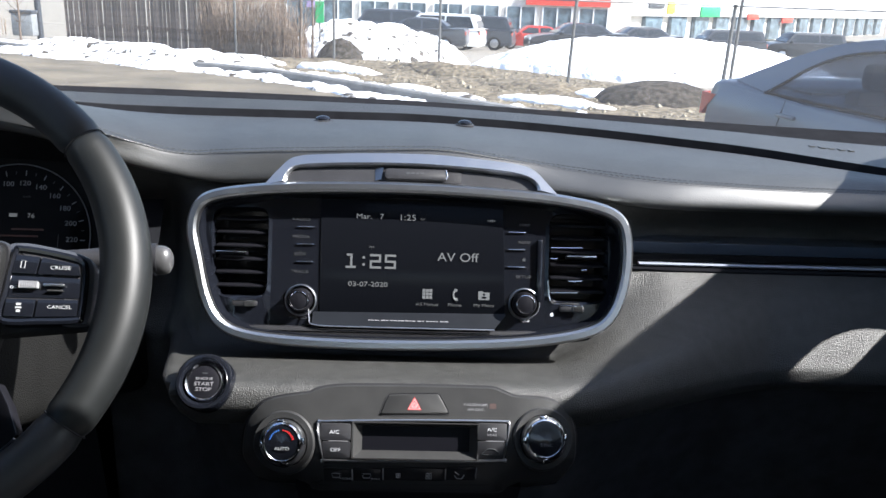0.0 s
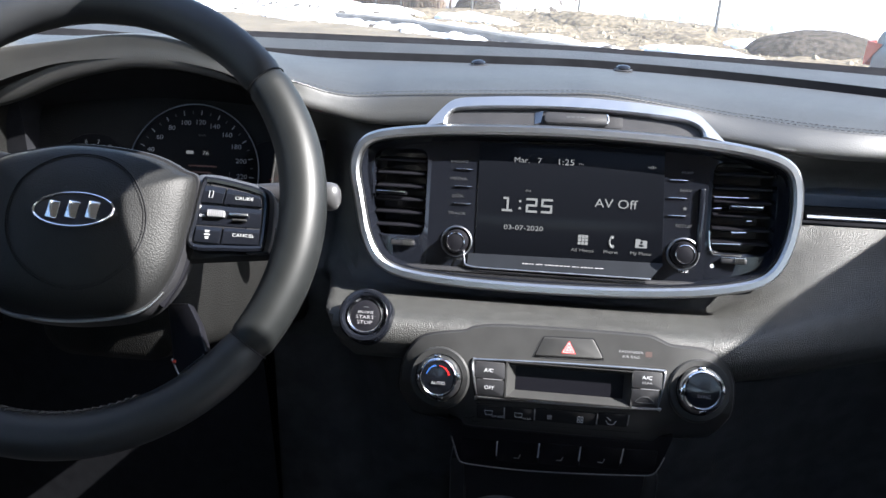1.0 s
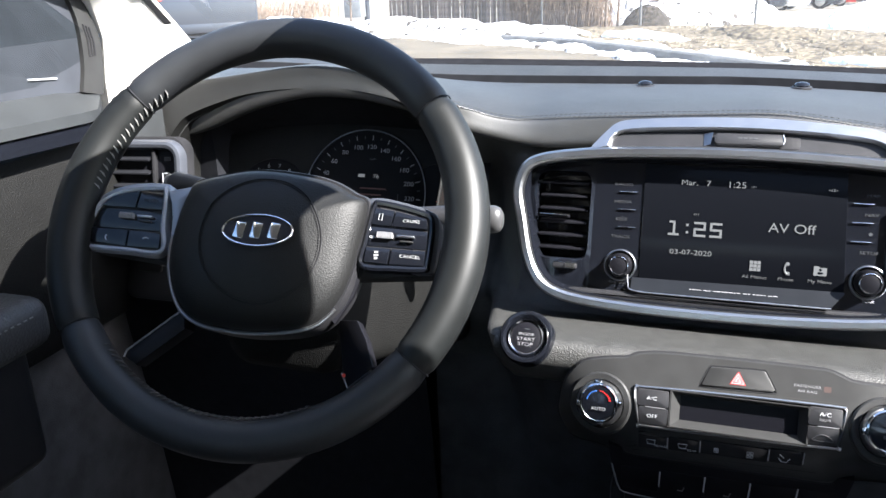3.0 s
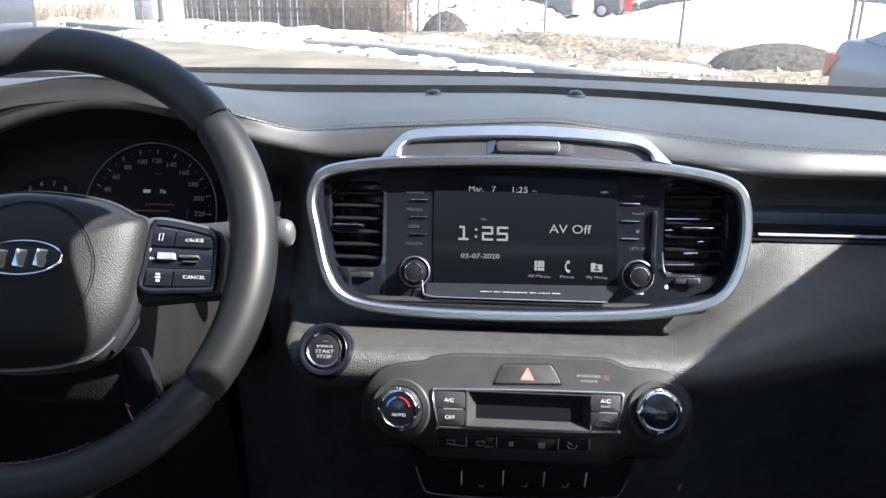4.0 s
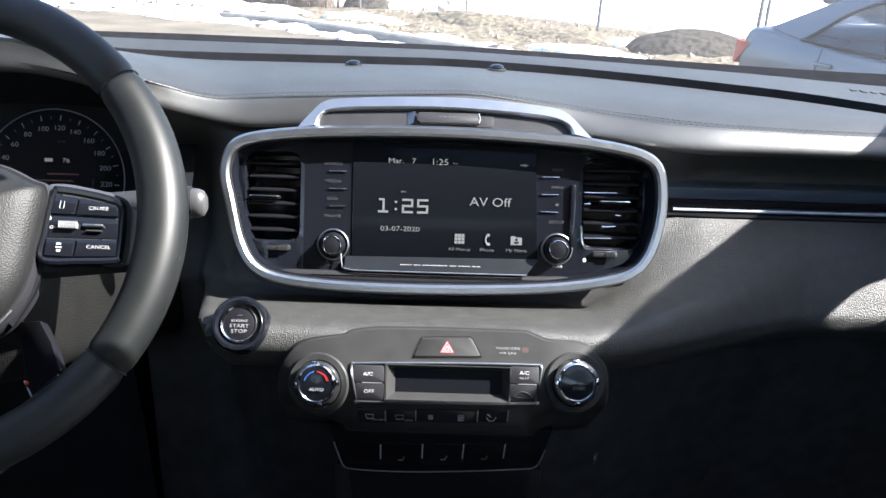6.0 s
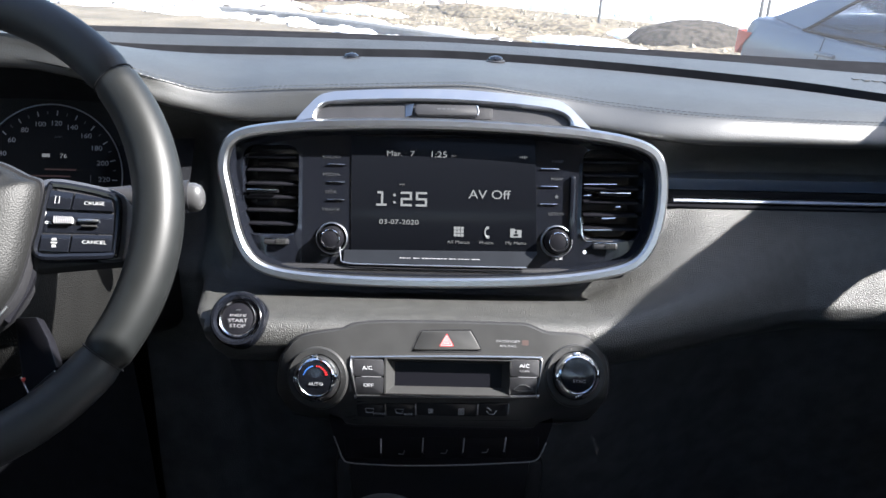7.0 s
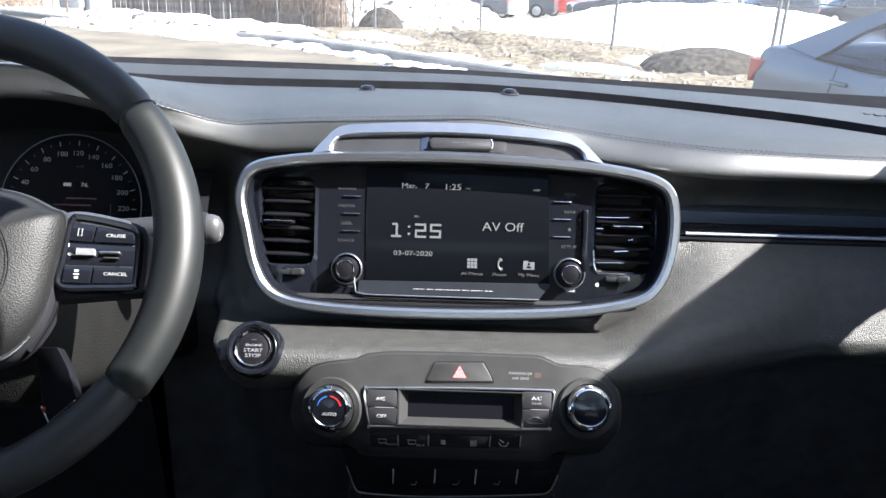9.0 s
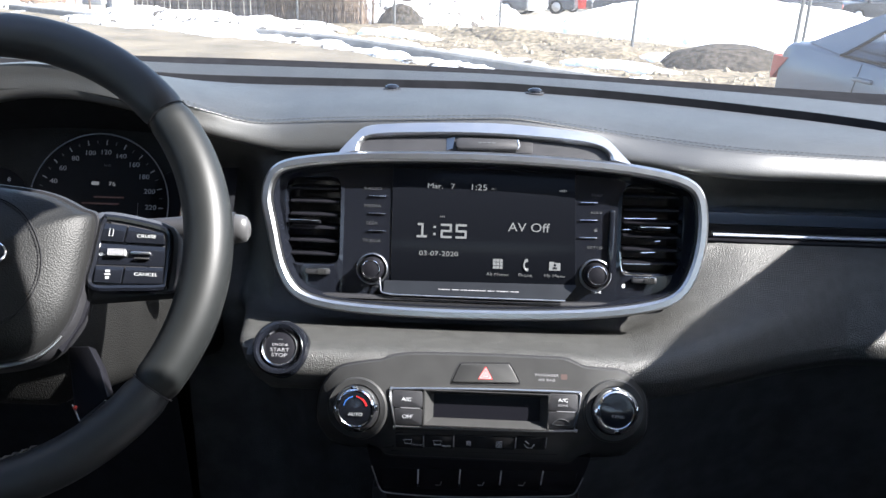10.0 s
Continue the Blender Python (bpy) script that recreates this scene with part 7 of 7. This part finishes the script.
        lamp = solid_strip([(0.04, s * 0.80, 0.905), (0.045, s * 0.872, 0.90), (0.24, s * 0.875, 0.895)], [(0.02, s * 0.78, 0.70), (0.03, s * 0.874, 0.71), (0.06, s * 0.878, 0.73)], (-0.012, s * 0.004, 0))
        part("tail_lamp", lamp, TAIL, v, "red wrap-round tail lamp")
        for x in (0.98, 3.80):
            w = part("wheel", lathe([(0.03, -0.01), (0.2, 0.0), (0.22, 0.02), (0.31, 0.02), (0.33, -0.02), (0.33, -0.18), (0.03, -0.2)], 28), TYRE, v, m=Matrix.Translation((x, s * 0.875, 0.33)) @ Matrix.Rotation(-s * math.pi / 2, 4, "X"))
            part("rim", lathe([(0.2, 0.004), (0.18, 0.016), (0.07, 0.010), (0.0, 0.02)], 20), RIM, w)
    top = [q for q in roof_line if 1.38 < q[0] < 2.75]
    part("roof", loops([[(x, f * half(z), z + 0.05 * (1 - f * f)) for x, z in top] for f in np.linspace(-1, 1, 9)], closed=False), CAR_SILVER, v)
    for lo, hi in ((0.38, 1.45), (2.70, 3.64)):
        seg = [q for q in roof_line if lo < q[0] < hi]
        part("end_glass", loops([[(x, f * (half(z) - 0.02), z + 0.04 * (1 - f * f) - 0.01) for x, z in seg] for f in np.linspace(-1, 1, 9)], closed=False), SEDAN_GLASS, v)
    part("cabin_floor", box(2.7, 1.5, 0.04, (2.2, 0, 0.72)), RUBBER, v)
    for x, y in ((1.55, -0.4), (1.55, 0.4), (2.55, -0.38), (2.55, 0.38)):
        part("seat_back", box(0.16, 0.5, 0.45, (x, y, 0.86), 0.05), SEAT, v)
        part("headrest", box(0.12, 0.27, 0.19, (x - 0.02, y, 1.17), 0.05), SEAT, v)
    part("rear_shelf", box(0.6, 1.3, 0.03, (0.85, 0, 1.0)), SEAT, v)


near_sedan(Matrix.Translation((3.31, 6.705, -0.152)) @ Matrix.Rotation(radians(-76.3), 4, "Z"))
vehicle("suv", parked(-1.6, 43.0, -1.17, 165), "white parked suv with dark windows", CAR_WHITE, **SUV)
vehicle("suv", parked(0.3, 46.5, -1.3, 168), "dark grey parked suv beside a white one", CAR_GREY, **SUV)
vehicle("suv", parked(-4.6, 45.0, -1.1, 176), "dark parked suv behind the snow heap", CAR_DARK, **SUV)
vehicle("car", parked(-2.6, 39.5, -1.0, 172), "dark parked car behind the snow heap", CAR_DARK, **SEDAN)
vehicle("car", parked(5.0, 40.0, -1.04, 183), "dark blue parked car behind the snow", CAR_DARK, **SEDAN)
vehicle("car", parked(9.0, 44.0, -1.22, 186), "dark parked car with pale rear window", CAR_DARK, **SEDAN)
vehicle("hatchback", parked(13.1, 42.0, -1.125, 178), "dark grey parked hatchback behind the snow", CAR_GREY, **HATCH)
vehicle("hatchback", parked(17.4, 42.4, -1.14, 178), "dark grey parked hatchback behind the snow", CAR_GREY, **HATCH)
vehicle("car", parked(4.6, 53.0, -1.62, 180), "red parked car far across the lot", CAR_RED, **SEDAN)
vehicle("suv", parked(-12.46, 17.66, 0.0, 123), "dark grey parked suv with red rear lamps", CAR_GREY, **dict(SUV, height=1.95, belt=1.27, hood=1.16, trunk=1.25, wheel_r=0.41))

# ---------------------------------------------------------------- buildings
bd = thing("shop_building", Matrix.Translation((0, 58.0, -1.85)), "pale shop building with large dark glass windows", "building")
part("wall", box(24.0, 8.0, 6.0, (2.2, 4.0, 3.0)), WALL, bd, smooth=False)
part("fascia_band", box(5.8, 0.3, 0.9, (9.9, -0.1, 3.35)), SIGN_RED, bd, "red fascia band", smooth=False)
for k in range(9):
    x = -8.3 + 2.5 * k
    w = part("window", box(2.0, 0.12, 2.6, (x, -0.03, 1.45)), SHOP_GLASS, bd, "tall shop window", smooth=False)
    for sx in (-1.0, 0.0, 1.0):
        part("mullion", box(0.09, 0.10, 2.7, (x + sx, -0.10, 1.45)), PLASTIC_WHITE, w, smooth=False)
mall = thing("strip_mall", Matrix.Translation((15.0, 60.0, -1.6)) @ Matrix.Rotation(radians(48), 4, "Z"), "long pale strip mall with coloured signs", "building")
part("wall", box(70, 10, 5.2, (35, 5.2, 2.6)), WALL, mall, smooth=False)
part("sign_band", box(70.2, 0.5, 1.7, (35, -0.1, 3.0)), PLASTIC_WHITE, mall, "white sign band", smooth=False)
for k in range(16):
    part("shop_window", box(2.6, 0.5, 2.0, (3 + 4.2 * k, 0.1, 1.1)), SHOP_GLASS, mall, smooth=False)
for x, w, h, tone in ((2.6, 2.4, 0.35, CAR_DARK), (5.0, 1.2, 0.9, SIGN_YELLOW), (12.2, 3.8, 0.8, SIGN_GREEN), (21.5, 2.6, 0.5, SIGN_RED), (30.5, 3.0, 0.45, SIGN_RED)):
    part("sign", box(w, 0.12, h, (x, -0.42, 2.95 - 0.036 * x), 0.03), tone, mall, "plain coloured sign shape")
back = thing("warehouse", Matrix.Translation((62, 70, -1)), "long low pale building in the distance", "building")
part("wall", box(40, 10, 3.4, (0, 0, 1.7)), WALL, back, smooth=False)
